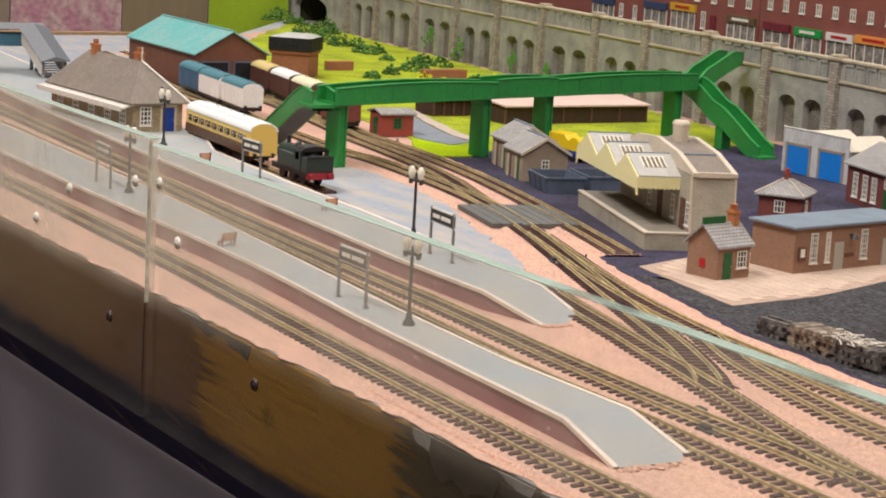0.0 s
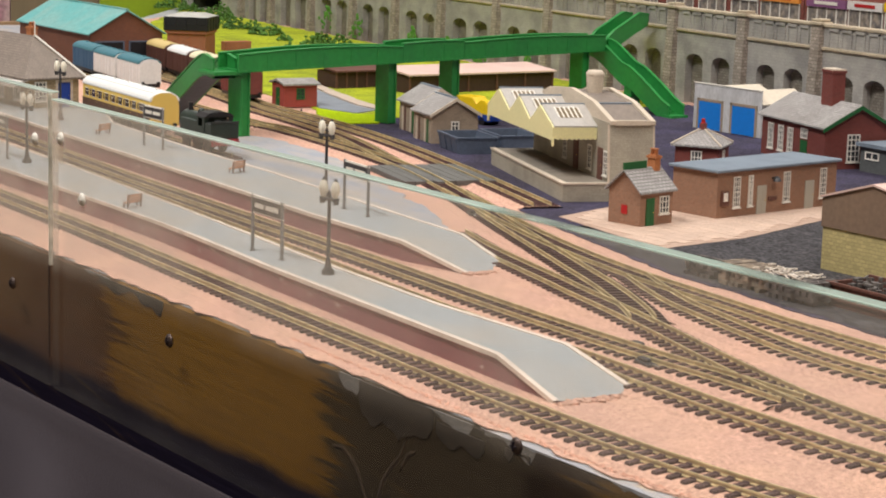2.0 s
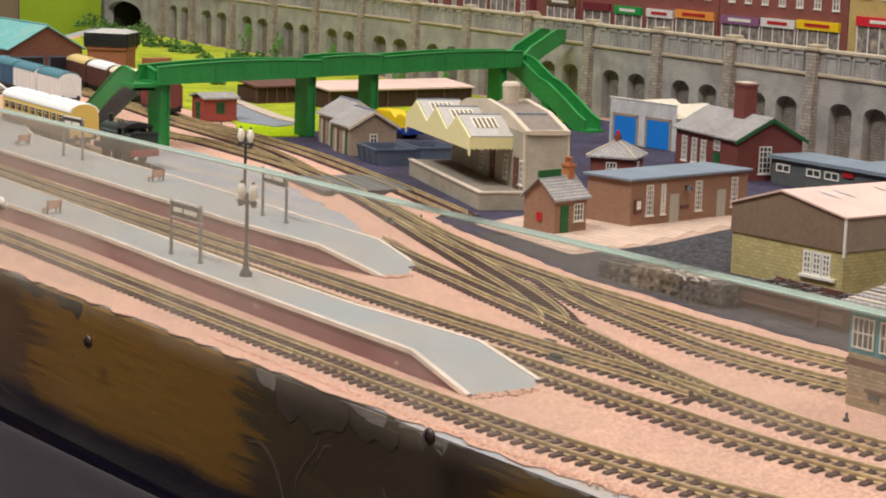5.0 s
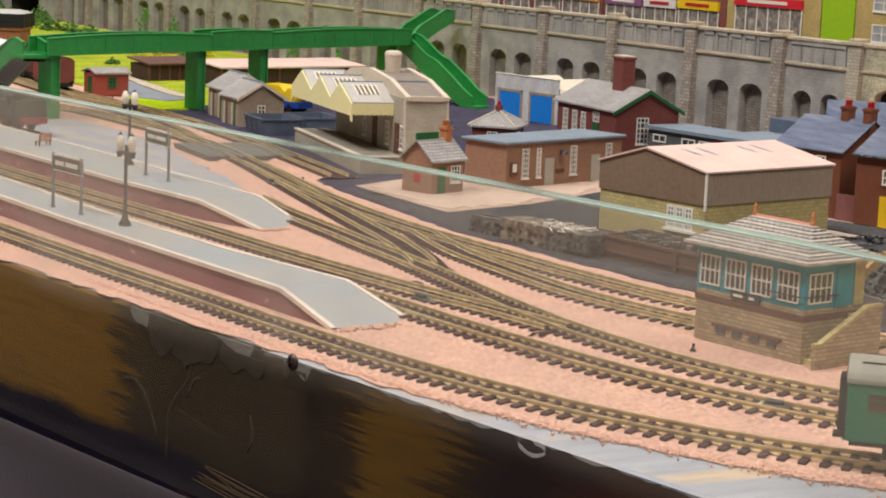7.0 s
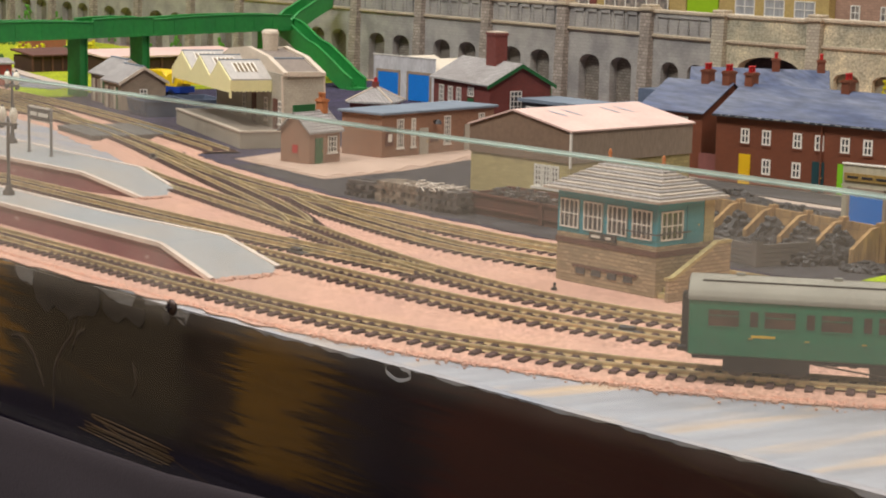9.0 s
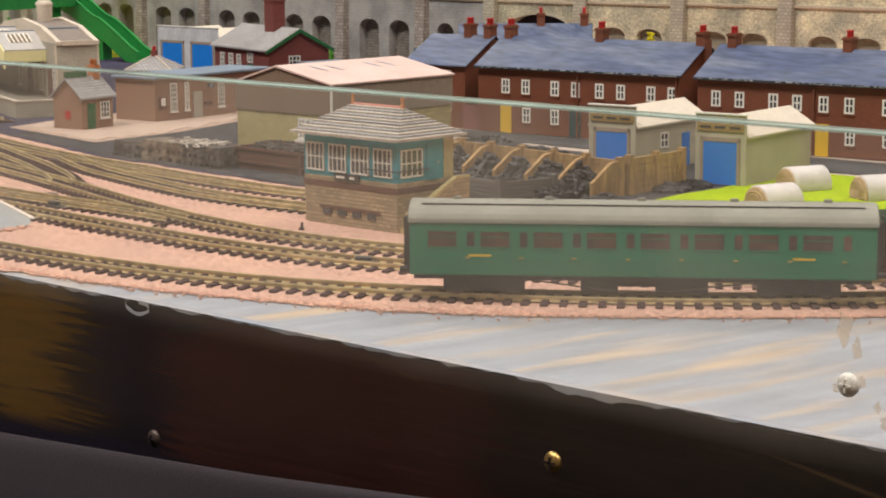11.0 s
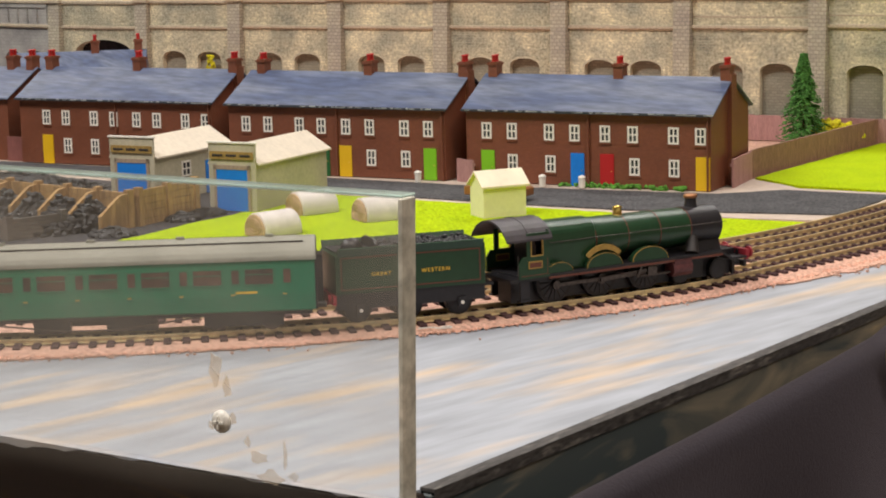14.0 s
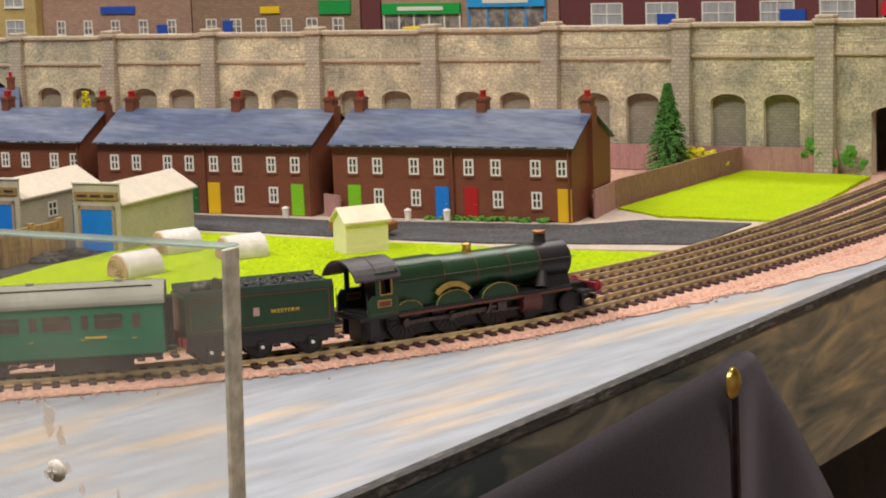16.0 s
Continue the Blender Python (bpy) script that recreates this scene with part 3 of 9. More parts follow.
slab_mesh = shared("flagstone", lambda: Shape().box(0.12, 0.12, -0.4, 8.38, 6.38, 0.25).mesh("flagstone", FLAG))


def inside(x, y, poly):
    hit = False
    for (ax, ay), (bx, by) in zip(poly, poly[1:] + poly[:1]):
        if (ay > y) != (by > y) and x < ax + (y - ay) * (bx - ax) / (by - ay):
            hit = not hit
    return hit


for row_ in range(30):
    for col_ in range(16):
        fx, fy = -712 + col_ * 8.5 + (4.2 if row_ % 2 else 0), 230 + row_ * 6.5
        if all(inside(fx + ex, fy + ey, PAVED) for ex, ey in ((0.3, 0.3), (8.2, 0.3), (8.2, 6.2), (0.3, 6.2))):
            part("flagstone", slab_mesh, None, flags, at=mm(fx, fy, 1.0 + RND.uniform(-0.02, 0.03)))
patch("grass_lawn", [(-283, 212), (-200, 222), (-166, 219), (-140, 214), (-114, 250), (-93, 292), (-78, 340), (-72, 366), (-140, 358), (-195, 356), (-300, 354), (-288, 304), (-287, 259)], 1.3, GRASS, "bright green grass mat beside the curve", "lawn", size=0.8)
patch("pavement", [(-540, 352), (-300, 352), (-195, 357), (-140, 359), (-64, 376), (-62, 452), (-118, 450), (-140, 470), (-540, 440)], 0.9, KERB, "pale card pavement along the street", "pavement", size=0.4)
patch("road", [(-540, 360), (-300, 360), (-195, 362), (-150, 366), (-72, 388), (-74, 444), (-120, 440), (-140, 419), (-245, 400), (-330, 396), (-540, 380)], 1.5, ASPHALT, "dark grey street surface before the terraces", "road", size=0.5)
patch("grass_bank", [(-146, 468), (-118, 452), (-62, 452), (-80, 600), (-146, 606)], 1.8, GRASS, "bright green grass behind the brown fence", "lawn", size=0.6)
patch("blue_path", [(-1020, 240), (-1010, 258), (-992, 264), (-952, 261), (-901, 254), (-855, 241), (-790, 219), (-738, 204), (-700, 188), (-668, 172), (-720, 165), (-800, 180), (-940, 200)], 0.8, BOARD_BLUE, "pale blue painted ground beside the platform", "ground", size=2.0)
patch("field", [(-1484, 420), (-1420, 420), (-1300, 400), (-1130, 372), (-1062, 356), (-1046, 520), (-1062, 640), (-1480, 695), (-2100, 775), (-1995, 703), (-1915, 640), (-1815, 575), (-1640, 500)], 1.0, FIELD, "yellow green grass field below the stone wall", "field", size=3.0)
patch("station_ground", [(-1882, 285), (-1720, 266), (-1500, 244), (-1400, 258), (-1390, 330), (-1486, 416), (-1642, 496), (-1817, 571), (-1882, 612)], 0.6, BOARD_BLUE, "pale blue painted ground behind the station", "ground", size=2.0)
patch("country_lane", [(-1262, 453), (-1210, 437), (-1149, 420), (-1098, 409), (-1097, 402), (-1127, 404), (-1189, 421), (-1240, 438)], 2.4, KERB, "pale narrow pavement curving through the field", "lane", size=0.6)
patch("yard_road", [(-1236, 436), (-1189, 421), (-1127, 404), (-1097, 402), (-1086, 379), (-1121, 372), (-1160, 384), (-1200, 402)], 1.5, FELT_ROAD, "blue grey road beside the red cabin", "road", size=0.8)
patch("grass_strip", [(-1121, 370), (-1087, 351), (-1042, 335), (-1033, 363), (-1062, 392), (-1086, 377)], 1.4, GRASS, "bright green grass strip beside the footbridge leg", "lawn", size=0.8)

# ---- clear front panels ----
MAROON_EDGE = material("dark_maroon_stain", (0.035, 0.012, 0.011), 0.4, grain=0.3, grain_size=2)
CAP_WHITE = material("pale_clear_plastic_cap", (0.62, 0.60, 0.55), 0.35, grain=0.2, grain_size=1)
SCREW_BRASS = material("tarnished_brass_screw", (0.42, 0.28, 0.10), 0.42, 1.0, grain=0.3, grain_size=1)
SCREW_DARK = material("dark_tarnished_screw", (0.07, 0.05, 0.045), 0.45, 0.6, grain=0.3, grain_size=1)
for px0, px1, top in ((-689, 5.6, 63.5), (-1600, -691, 66)):
    panel = thing("acrylic_panel", 0, 0, 0, 0, "dusty clear acrylic sheet screwed along the front edge", "panel", "front panels")
    far_end = px1 - 3.2 if px1 > 0 else px1 - 1.2
    sheet = part("clear_sheet", Shape().slab([(px0 + 1.2, -52), (far_end, -52), (px1 - 1.25, top - 0.8), (px0 + 1.2, top - 0.8)], -5, -0.4), ACRYLIC, panel)
    strips = [part("top_edge", Shape().box(px0, -5, top - 0.6, px1, -0.4, top), ACRYLIC_TOP, panel, "sawn green edge", bevel=0.2)]
    if px1 > 0:
        strips.append(part("end_edge", Shape().slab([(px1 - 3.1, -1.6), (px1 - 1.9, -1.6), (px1, top - 0.8), (px1 - 1.2, top - 0.8)], -5, -0.4), ACRYLIC_EDGE, panel, "sawn pale worn edge", bevel=0.2))
        strips.append(part("lower_edge", Shape().box(px1 - 3.4, -5, -40, px1 - 1.9, -0.4, -1.7), MAROON_EDGE, panel, "edge stained dark maroon", bevel=0.2))
        lumps = Shape()
        for gx, gy, gz, gr in ((-3.0, -3.2, -3.4, 1.7), (-5.4, -2.8, -2.0, 1.2), (-1.2, -1.6, -2.4, 1.3), (-7.5, -3.4, -1.6, 0.9), (-2.4, -4.0, -5.6, 1.1)):
            lumps.blob(px1 - 2 + gx, gy, gz, gr * 1.5, gr, gr * 0.8, 0.35, 9, 5)
        strips.append(part("glue_blob", lumps, CAP_WHITE, panel, "lumps of clear set glue"))
    else:
        strips.append(part("joint_line", Shape().box(px1 - 0.9, -5.05, -40, px1 - 0.3, -4.6, -3), SCREW_DARK, panel, "dark joint line"))
        strips.append(part("end_edge", Shape().box(px1 - 0.8, -5, -2.9, px1, -3.3, top - 0.8), ACRYLIC_EDGE, panel, "sawn pale worn edge", bevel=0.2))
    for ob in [sheet] + strips:
        ob.visible_shadow = False

def panel_screw(x, z, look_, label):
    t = thing("panel_screw", x, -5, z, 0, label, "screw", "panel screws")
    part("head", Shape().turned([(0.5, 0), (2.5, 0), (2.5, 0.5), (1.8, 1.1), (0.4, 1.4)], n=16), look_, t, at=mm(rx=90))
    part("slot", Shape().boxc(0, 0, 1.3, 2.8, 0.5, 0.4).boxc(0, 0, 1.3, 0.5, 2.8, 0.4), TIMBER_DARK if look_ is not CAP_WHITE else CAP_WHITE, t, at=mm(rx=90))


panel_screw(-119.6, -17.3, SCREW_BRASS, "tarnished brass screw through the clear panel")
for sx, sz in ((-375.6, 0.8), (-584.7, -12), (-263.6, -37), (-728, -16.5)):
    panel_screw(sx, sz, SCREW_DARK, "dark tarnished screw through the clear panel")
for sx, sz in ((-42.7, 12.6), (-821, 10.8), (-779, 31), (-659, 28), (-704, 46), (-679, 49)):
    panel_screw(sx, sz, CAP_WHITE, "pale plastic cap over a panel screw")

# dried glue on the clear panel near its end
smears = Shape()
for gx, gz, gw, gh in ((-44, 24, 1.6, 3.4), (-41, 20, 1.0, 2.2), (-33, 6, 2.4, 1.2), (-30, 2, 3.0, 1.6), (-26, 7, 0.5, 2.8), (-36, 9, 0.7, 1.2), (-24, 3, 1.2, 1.0), (-45.5, 11.5, 1.0, 0.8), (-39.6, 13.4, 0.8, 1.2)):
    smears.slab([(gx + gw * (1 + 0.3 * math.sin(4 * q + gx)) * math.cos(q), gz + gh * (1 + 0.3 * math.cos(3 * q + gz)) * math.sin(q)) for q in [2 * math.pi * k / 14 for k in range(14)]], -5.12, -4.95)
ob = single("glue_smear", smears, acrylic("dried_glue", (0.98, 0.96, 0.93), 0.2, (0.78, 0.68, 0.56)), label="tan smears of dried glue on the clear panel", category="glue", kind="stuff")
ob.visible_shadow = False

# loose crumbs of ballast strewn on the painted board beside the curve
crumbs = Shape()
strewn = spline([(-420, -1), (-330, 1.5), (-280, 9), (-250, 18), (-213, 30), (-188, 45), (-161, 64), (-129, 93), (-106, 117), (-88, 144), (-68, 176), (-53, 205), (-40, 237), (-27, 271), (-11, 324)], 1.0)
for k in range(1500):
    cx, cy, cd = RND.choice(strewn)
    off = 3.0 - RND.expovariate(0.55)
    px, py = cx - math.sin(cd) * off, cy + math.cos(cd) * off
    if py > 3 and px < -5:
        size = RND.uniform(0.3, 0.85)
        crumbs.boxc(px, py, 0.1, size, size * RND.uniform(0.6, 1), size * 0.7, RND.uniform(0, 180))
single("ballast_crumbs", crumbs, BALLAST, label="loose crumbs of pink ballast on the painted board", category="gravel", kind="stuff")

# a loose white thread on the ballast
thread = Shape()
bends = [(-92, 138), (-89.5, 141), (-87, 141.2), (-84.6, 143.6), (-86.2, 145), (-88, 142.4)]
for (xa, ya, _), (xb, yb, _) in zip(spline(bends, 0.6), spline(bends, 0.6)[1:]):
    thread.rod((xa, ya, 1.7), (xb, yb, 1.7), 0.22, 0.22, 5, False)
single("white_thread", thread, CAP_WHITE, label="loose white thread lying on the pink ballast", category="thread")

# paint run over the top of the fascia, and a spilled loop of it
runs = Shape()
lip, drop = [], 1.2
for i in range(190):
    x = -400 + 396 * i / 189
    drop = min(2.2, max(0.05, drop + RND.gauss(0, 0.33) - 0.12 * (drop - 0.45)))
    lip.append((x, -0.5 - drop * min(1.0, (x + 402) / 40)))
for (xa, za), (xb, zb) in zip(lip, lip[1:]):
    runs.put([(xa, -0.12, za), (xb, -0.12, zb), (xb, -0.22, -0.55), (xa, -0.22, -0.55), (xb, 2, -0.15), (xa, 2, -0.15)], [(0, 1, 2, 3), (3, 2, 4, 5)])
runs.weld()
for cx, cz, rx, rz, wide in ((-276, -2.4, 5.2, 1.7, 0.5),):
    ring = []
    for k in range(19):
        q = radians(-200 + 280 * k / 18)
        ring.append((cx + rx * math.cos(q), cz + rz * math.sin(q) * (1 + 0.15 * math.sin(3 * q)), wide * (0.7 + 0.5 * RND.random())))
    for (xa, za, wa), (xb, zb, wb) in zip(ring, ring[1:]):
        runs.put([(xa, -0.2, za - wa), (xb, -0.2, zb - wb), (xb, -0.2, zb + wb), (xa, -0.2, za + wa), (xa, 0.3, za - wa), (xb, 0.3, zb - wb), (xb, 0.3, zb + wb), (xa, 0.3, za + wa)], [(0, 1, 2, 3), (1, 0, 4, 5), (3, 2, 6, 7)])
runs_part = part("paint_runs", runs, BOARD_BLUE, base, "pale paint run over the fascia edge")

# torn paint along the top of the fascia: bare grey wood between dark flakes
BARE = material("bare_grey_wood", (0.17, 0.165, 0.16), 0.8, grain=0.3, grain_size=1.2, stain=0.6, stain_size=7, second=(0.12, 0.10, 0.085), stretch=(0.3, 1, 2), bump=0.5)
FLAKE = material("dark_torn_paint_flake", (0.022, 0.017, 0.014), 0.5, grain=0.3, grain_size=3, stain=0.5, stain_size=16, second=(0.045, 0.034, 0.024))


def ragged(x0, x1, top, low, seed):
    """An uneven shape along the board's edge, its lower side torn."""
    r, lower = random.Random(seed), []
    n = max(4, int((x1 - x0) / 2.2))
    z = low
    for k in range(n + 1):
        z = min(top - 0.6, max(low - 2.5, z + r.gauss(0, 1.0)))
        lower.append((x0 + (x1 - x0) * k / n, z if 0 < k < n else (top + low) / 2))
    return lower + [(x1, top), (x0, top)]


for k, (xa, xb, zt, zl) in enumerate(((-477, -464, -0.7, -4.5), (-428, -404, -0.7, -2.8), (-398, -374, -0.7, -3.6), (-340, -322, -0.7, -1.6), (-668, -646, -0.7, -2.0))):
    part("bare_patch", Shape().slab(ragged(xa, xb, zt, zl, k), -0.08, 0.4), BARE, base, "bare grey wood where paint has torn away")
for k, (xa, xb, zt, zl) in enumerate(((-465, -424, -0.9, -12), (-422, -398, -4.0, -11), (-388, -376, -3.2, -7.5), (-655, -600, -1.2, -4.5))):
    part("paint_flake", Shape().slab(ragged(xa, xb, zt, zl, 20 + k), -0.3, 0.4), FLAKE, base, "dark flake of torn paint")

DRIP = material("tan_paint_drip", (0.048, 0.030, 0.017), 0.5, grain=0.3, grain_size=2, stain=0.8, stain_size=6, second=(0.016, 0.010, 0.007))
GOLD_STREAK = material("golden_brown_brush_streak", (0.075, 0.038, 0.009), 0.5, grain=0.3, grain_size=2, stain=0.5, stain_size=6, second=(0.06, 0.03, 0.009))


def stroke(points, wide, seed):
    """A run of thick paint on the fascia, uneven in width."""
    r, line, s = random.Random(seed), spline(points, 0.9), Shape()
    side = [(x, z, wide * (0.35 + 0.65 * math.sin(math.pi * min(1.0, (i + 2) / len(line)))) * r.uniform(0.75, 1.25), d) for i, (x, z, d) in enumerate(line)]
    for (xa, za, wa, da), (xb, zb, wb, db) in zip(side, side[1:]):
        pa, pb = (-math.sin(da) * wa, math.cos(da) * wa), (-math.sin(db) * wb, math.cos(db) * wb)
        s.put([(xa - pa[0], 0.2, za - pa[1]), (xb - pb[0], 0.2, zb - pb[1]), (xb, -0.3, zb), (xa, -0.3, za), (xb + pb[0], 0.2, zb + pb[1]), (xa + pa[0], 0.2, za + pa[1])], [(0, 1, 2, 3), (3, 2, 4, 5)])
    return s


for k, (points, wide) in enumerate((([(-480, -25.5), (-473, -25), (-466, -29), (-461, -36), (-459, -40)], 2.0), ([(-438, -13), (-441, -19), (-447, -25), (-452, -33), (-453, -46)], 1.7), ([(-433, -16), (-437, -18), (-441, -24)], 1.5), ([(-405, -22), (-403, -28), (-406, -34)], 1.5))):
    part("paint_drip", stroke(points, wide, 60 + k), DRIP, base, "tan drip of thick paint")
for k in range(9):
    za = -43.5 - k * 0.75 + RND.uniform(-0.3, 0.3)
    part("brush_streak", stroke([(-437 + RND.uniform(0, 16), za + 0.4), (-410, za - 0.4 - RND.random()), (-380 - RND.uniform(0, 10), za - 2.2)], 0.22, 80 + k), GOLD_STREAK, base, "golden brush streak along the fascia foot")

# ---- black cloth hung round the layout ----
def cloth():
    rows, n = [], 150
    front = [(-1700, -27, -49), (-700, -27, -47), (-350, -27, -42), (-200, -27, -31), (-60, -26, -18), (6, -18, -8), (22, 10, -5), (20, 110, -4.5), (19, 205, -2), (14, 232, -3), (12, 262, -26), (10, 300, -60), (9, 345, -110)]
    line = [Vector(p) for p in front]
    path = []
    for a, b in zip(line, line[1:]):
        k = max(2, int((b - a).length / 9))
        path += [a + (b - a) * i / k for i in range(k)]
    path.append(line[-1])
    prof = [(7, -7), (5, -2), (2.5, -0.3), (0, 0), (-2.2, -0.9), (-3.8, -3.2), (-4.8, -8), (-5.6, -20), (-6.5, -60), (-8, -160), (-10, -420), (-10, -985)]
    v, f = [], []
    for i, p in enumerate(path):
        d = (path[min(i + 1, len(path) - 1)] - path[max(i - 1, 0)])
        side = Vector((-d.y, d.x, 0)).normalized()
        for j, (o, z) in enumerate(prof):
            fold = 2.6 * math.sin(i * 0.45) * min(1, max(0, j - 5) / 3) + 0.8 * math.sin(i * 0.17 + j)
            q = p + side * (o + (fold if j > 6 else 0.2 * fold))
            v.append((q.x, q.y, p.z + z))
    w = len(prof)
    f = [(i * w + j, i * w + j + 1, (i + 1) * w + j + 1, (i + 1) * w + j) for i in range(len(path) - 1) for j in range(w - 1)]
    return Shape().put(v, f, True)


curtain = thing("layout_curtain", 0, 0, 0, 0, "black velvet curtain draped round the layout with a brass stud", "curtain")
part("drape", cloth(), CLOTH, curtain)
part("stud", Shape().turned([(0.3, 0), (4.6, 0), (4.6, 0.5), (3.0, 1.7), (0.4, 2.1)], n=20), BRASS, curtain, "domed brass stud", at=mm(27.0, 192, -3.6, ry=90))

# no real opening: a dark bar on the cloth draws the shade in the fold
part("fold_slit", Shape().slabx([(193.2, -8), (195.0, -8), (197.4, -120), (195.4, -120)], 26.2, 27.6), TIMBER_DARK, curtain, "dark bar for the shaded slit below the stud")

# ---- stone retaining wall with blind arches ----
def arch_panel(w, top, spring, rise, r, arches):
    """A wall panel w wide with blind arches at the given centres, its face at y = 0, recesses 6 deep."""
    s, b = Shape(), 0
    edges = [0]
    for c in arches:
        edges += [c - r, c + r]
    edges.append(w)
    for a, c in zip(edges[::2], edges[1::2]):
        s.box(a, 0, b, c, 7, spring)
    xs = [0]
    for c in arches:
        xs += [c - r * math.cos(math.pi * i / 10) for i in range(11)]
    xs.append(w)

    def low(x):
        for c in arches:
            if abs(x - c) <= r + 1e-6:
                return spring + rise * math.sqrt(max(0, 1 - ((x - c) / r) ** 2))
        return spring

    for x0, x1 in zip(xs, xs[1:]):
        z0, z1 = low(x0), low(x1)
        p = [(x0, 0, z0), (x1, 0, z1), (x1, 0, top), (x0, 0, top), (x0, 7, z0), (x1, 7, z1), (x1, 7, top), (x0, 7, top)]
        s.put(p, [(0, 1, 2, 3), (1, 0, 4, 5), (3, 2, 6, 7)])
    return s.weld()


def face_stones(wall, at, w, top, spans, spring, rise, single_blocks):
    """Dressed stones laid in courses on one bay, each a little proud of the joints."""
    rest, course, block = Shape(), 1.45, shared("stone", lambda: Shape().slab([(0.1, 0.1), (2.8, 0.1), (2.8, 1.28), (0.1, 1.28)], -0.34, 0.05).mesh("stone", BLOCK_E))
    for n in range(int(top / course)):
        z = n * course
        gaps = []
        for c, rad in spans:
            up = max(0.0, z - spring)
            if up < rise:
                half = rad * math.sqrt(1 - (up / rise) ** 2)
                gaps.append((c - half, c + half))
        x = 1.8 if n % 2 else 3.3
        while x < w:
            pieces = [(max(x, 4.7), min(x + 2.9, w - 4.7))]
            for g0, g1 in gaps:
                pieces = [q for a, b in pieces for q in ((a, min(b, g0)), (max(a, g1), b))]
            for a, b in pieces:
                if b - a < 0.5:
                    continue
                if single_blocks and 37 < z < 57 and b - a > 2.85:
                    part("stone", block, None, wall, at=at @ mm(a, RND.uniform(-0.1, 0.12), z))
                else:
                    d = RND.uniform(0.2, 0.5)
                    rest.slab([(a + 0.08, z + 0.08), (b - 0.08, z + 0.08), (b - 0.08 * RND.random(), z + course - 0.14), (a + 0.08, z + course - 0.12)], -d, 0.05)
            x += 2.9
    ob = part("stone_facing", rest, BLOCK_E, wall, at=at)
    ob["kind"] = "stuff"


def retaining_wall():
    west = [(-1935, 66), (-1850, 68), (-1745, 69), (-1645, 70), (-1552, 70), (-1459, 70.5), (-1358, 71.2), (-1272, 71.3), (-1177, 71.6), (-1092, 70.6), (-1005, 70.5), (-922, 70.7), (-837, 70.5), (-752, 70.6), (-686, 70)]
    east = [(-686, 70), (-614.6, 70.5), (-543, 71.5), (-470.5, 72.2), (-399, 72.6), (-325, 73.5), (-253, 74), (-179.6, 74.8), (-105.4, 76.2), (10, 77)]
    wall = thing("wall_viaduct", 0, 0, 0, 0, "long stone retaining wall with blind arches and piers", "wall", kind="structure")
    for k, (line, stone, y_at) in enumerate(((west, STONE_W, lambda x: 603 - (x + 690) * 0.1228), (east, STONE_E, lambda x: 603 + (x + 690) * 0.01347))):
        for i, ((xa, za), (xb, zb)) in enumerate(zip(line, line[1:])):
            ya, yb = y_at(xa), y_at(xb)
            w, turn = math.hypot(xb - xa, yb - ya), math.degrees(math.atan2(yb - ya, xb - xa))
            top = (za + zb) / 2 - 4.2
            at = mm(xa, ya, 0, turn)
            tilt = zb - za
            if k == 1 and i == 0:
                p = arch_panel(w, top, 37, 7.5, 23, [w * 0.52])
            elif k == 1 and i == 8:
                p = arch_panel(w, top, 30, 5, 32, [54])
            else:
                p = arch_panel(w, top, 30.5 if k == 0 else 34.5, 5.8 if k == 0 else 4.2, w * 0.125, [w * 0.315, w * 0.69])
            part("wall_panel", p, stone if k == 0 else MORTAR_E, wall, at=at)
            if k == 1:
                if i == 0:
                    spans, spring, rise = [(w * 0.52, 23)], 37, 7.5
                elif i == 8:
                    spans, spring, rise = [(54, 32)], 30, 5
                else:
                    spans, spring, rise = [(w * 0.315, w * 0.125), (w * 0.69, w * 0.125)], 34.5, 4.2
                face_stones(wall, at, w, top, spans, spring, rise, i == 7)
            # recess backs are darker than the wall: the arches' shade is in their colour
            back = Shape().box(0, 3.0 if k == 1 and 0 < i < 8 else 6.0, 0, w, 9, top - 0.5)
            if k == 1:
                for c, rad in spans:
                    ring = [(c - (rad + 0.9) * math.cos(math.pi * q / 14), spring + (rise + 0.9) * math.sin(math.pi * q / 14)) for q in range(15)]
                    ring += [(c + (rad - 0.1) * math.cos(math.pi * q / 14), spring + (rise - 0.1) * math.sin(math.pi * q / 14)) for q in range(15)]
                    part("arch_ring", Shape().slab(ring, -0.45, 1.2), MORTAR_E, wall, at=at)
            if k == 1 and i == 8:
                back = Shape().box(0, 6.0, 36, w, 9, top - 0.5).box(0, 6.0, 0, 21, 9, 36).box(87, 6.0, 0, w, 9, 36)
            # the first east arch has a near-black sheet for its shaded opening
            part("recess", back, RECESS_SHADE_W if k == 0 else (TIMBER_DARK if i == 0 else RECESS_SHADE_E), wall, at=at)
            cz = top - 14.6
            part("string_course", Shape().slabx([(-1.6, cz), (0, cz - 1.0), (0, cz + 1.6), (-1.6, cz + 1.2)], 4.5, w - 4.5), COPING, wall, at=at)
            part("parapet_coping", Shape().box(4, -1.6, top, w - 4, 6, top + 2.2), COPING, wall, at=at, bevel=0.4)
            if k == 0:
                for j in range(5):
                    x = 9 + (w - 18) * (j + 0.5) / 5
                    part("parapet_panel", Shape().box(x - 5.2, -0.9, cz + 2.6, x - 4.4, 0.2, top - 0.6).box(x + 4.4, -0.9, cz + 2.6, x + 5.2, 0.2, top - 0.6).box(x - 5.2, -0.9, top - 2.4, x + 5.2, 0.2, top - 0.4), stone, wall, at=at)
            if k == 1 and i > 5:
                part("highlight_course", Shape().box(5, -0.5, cz + 5.4, w - 5, 0.2, cz + 6.2), COPING, wall, at=at)
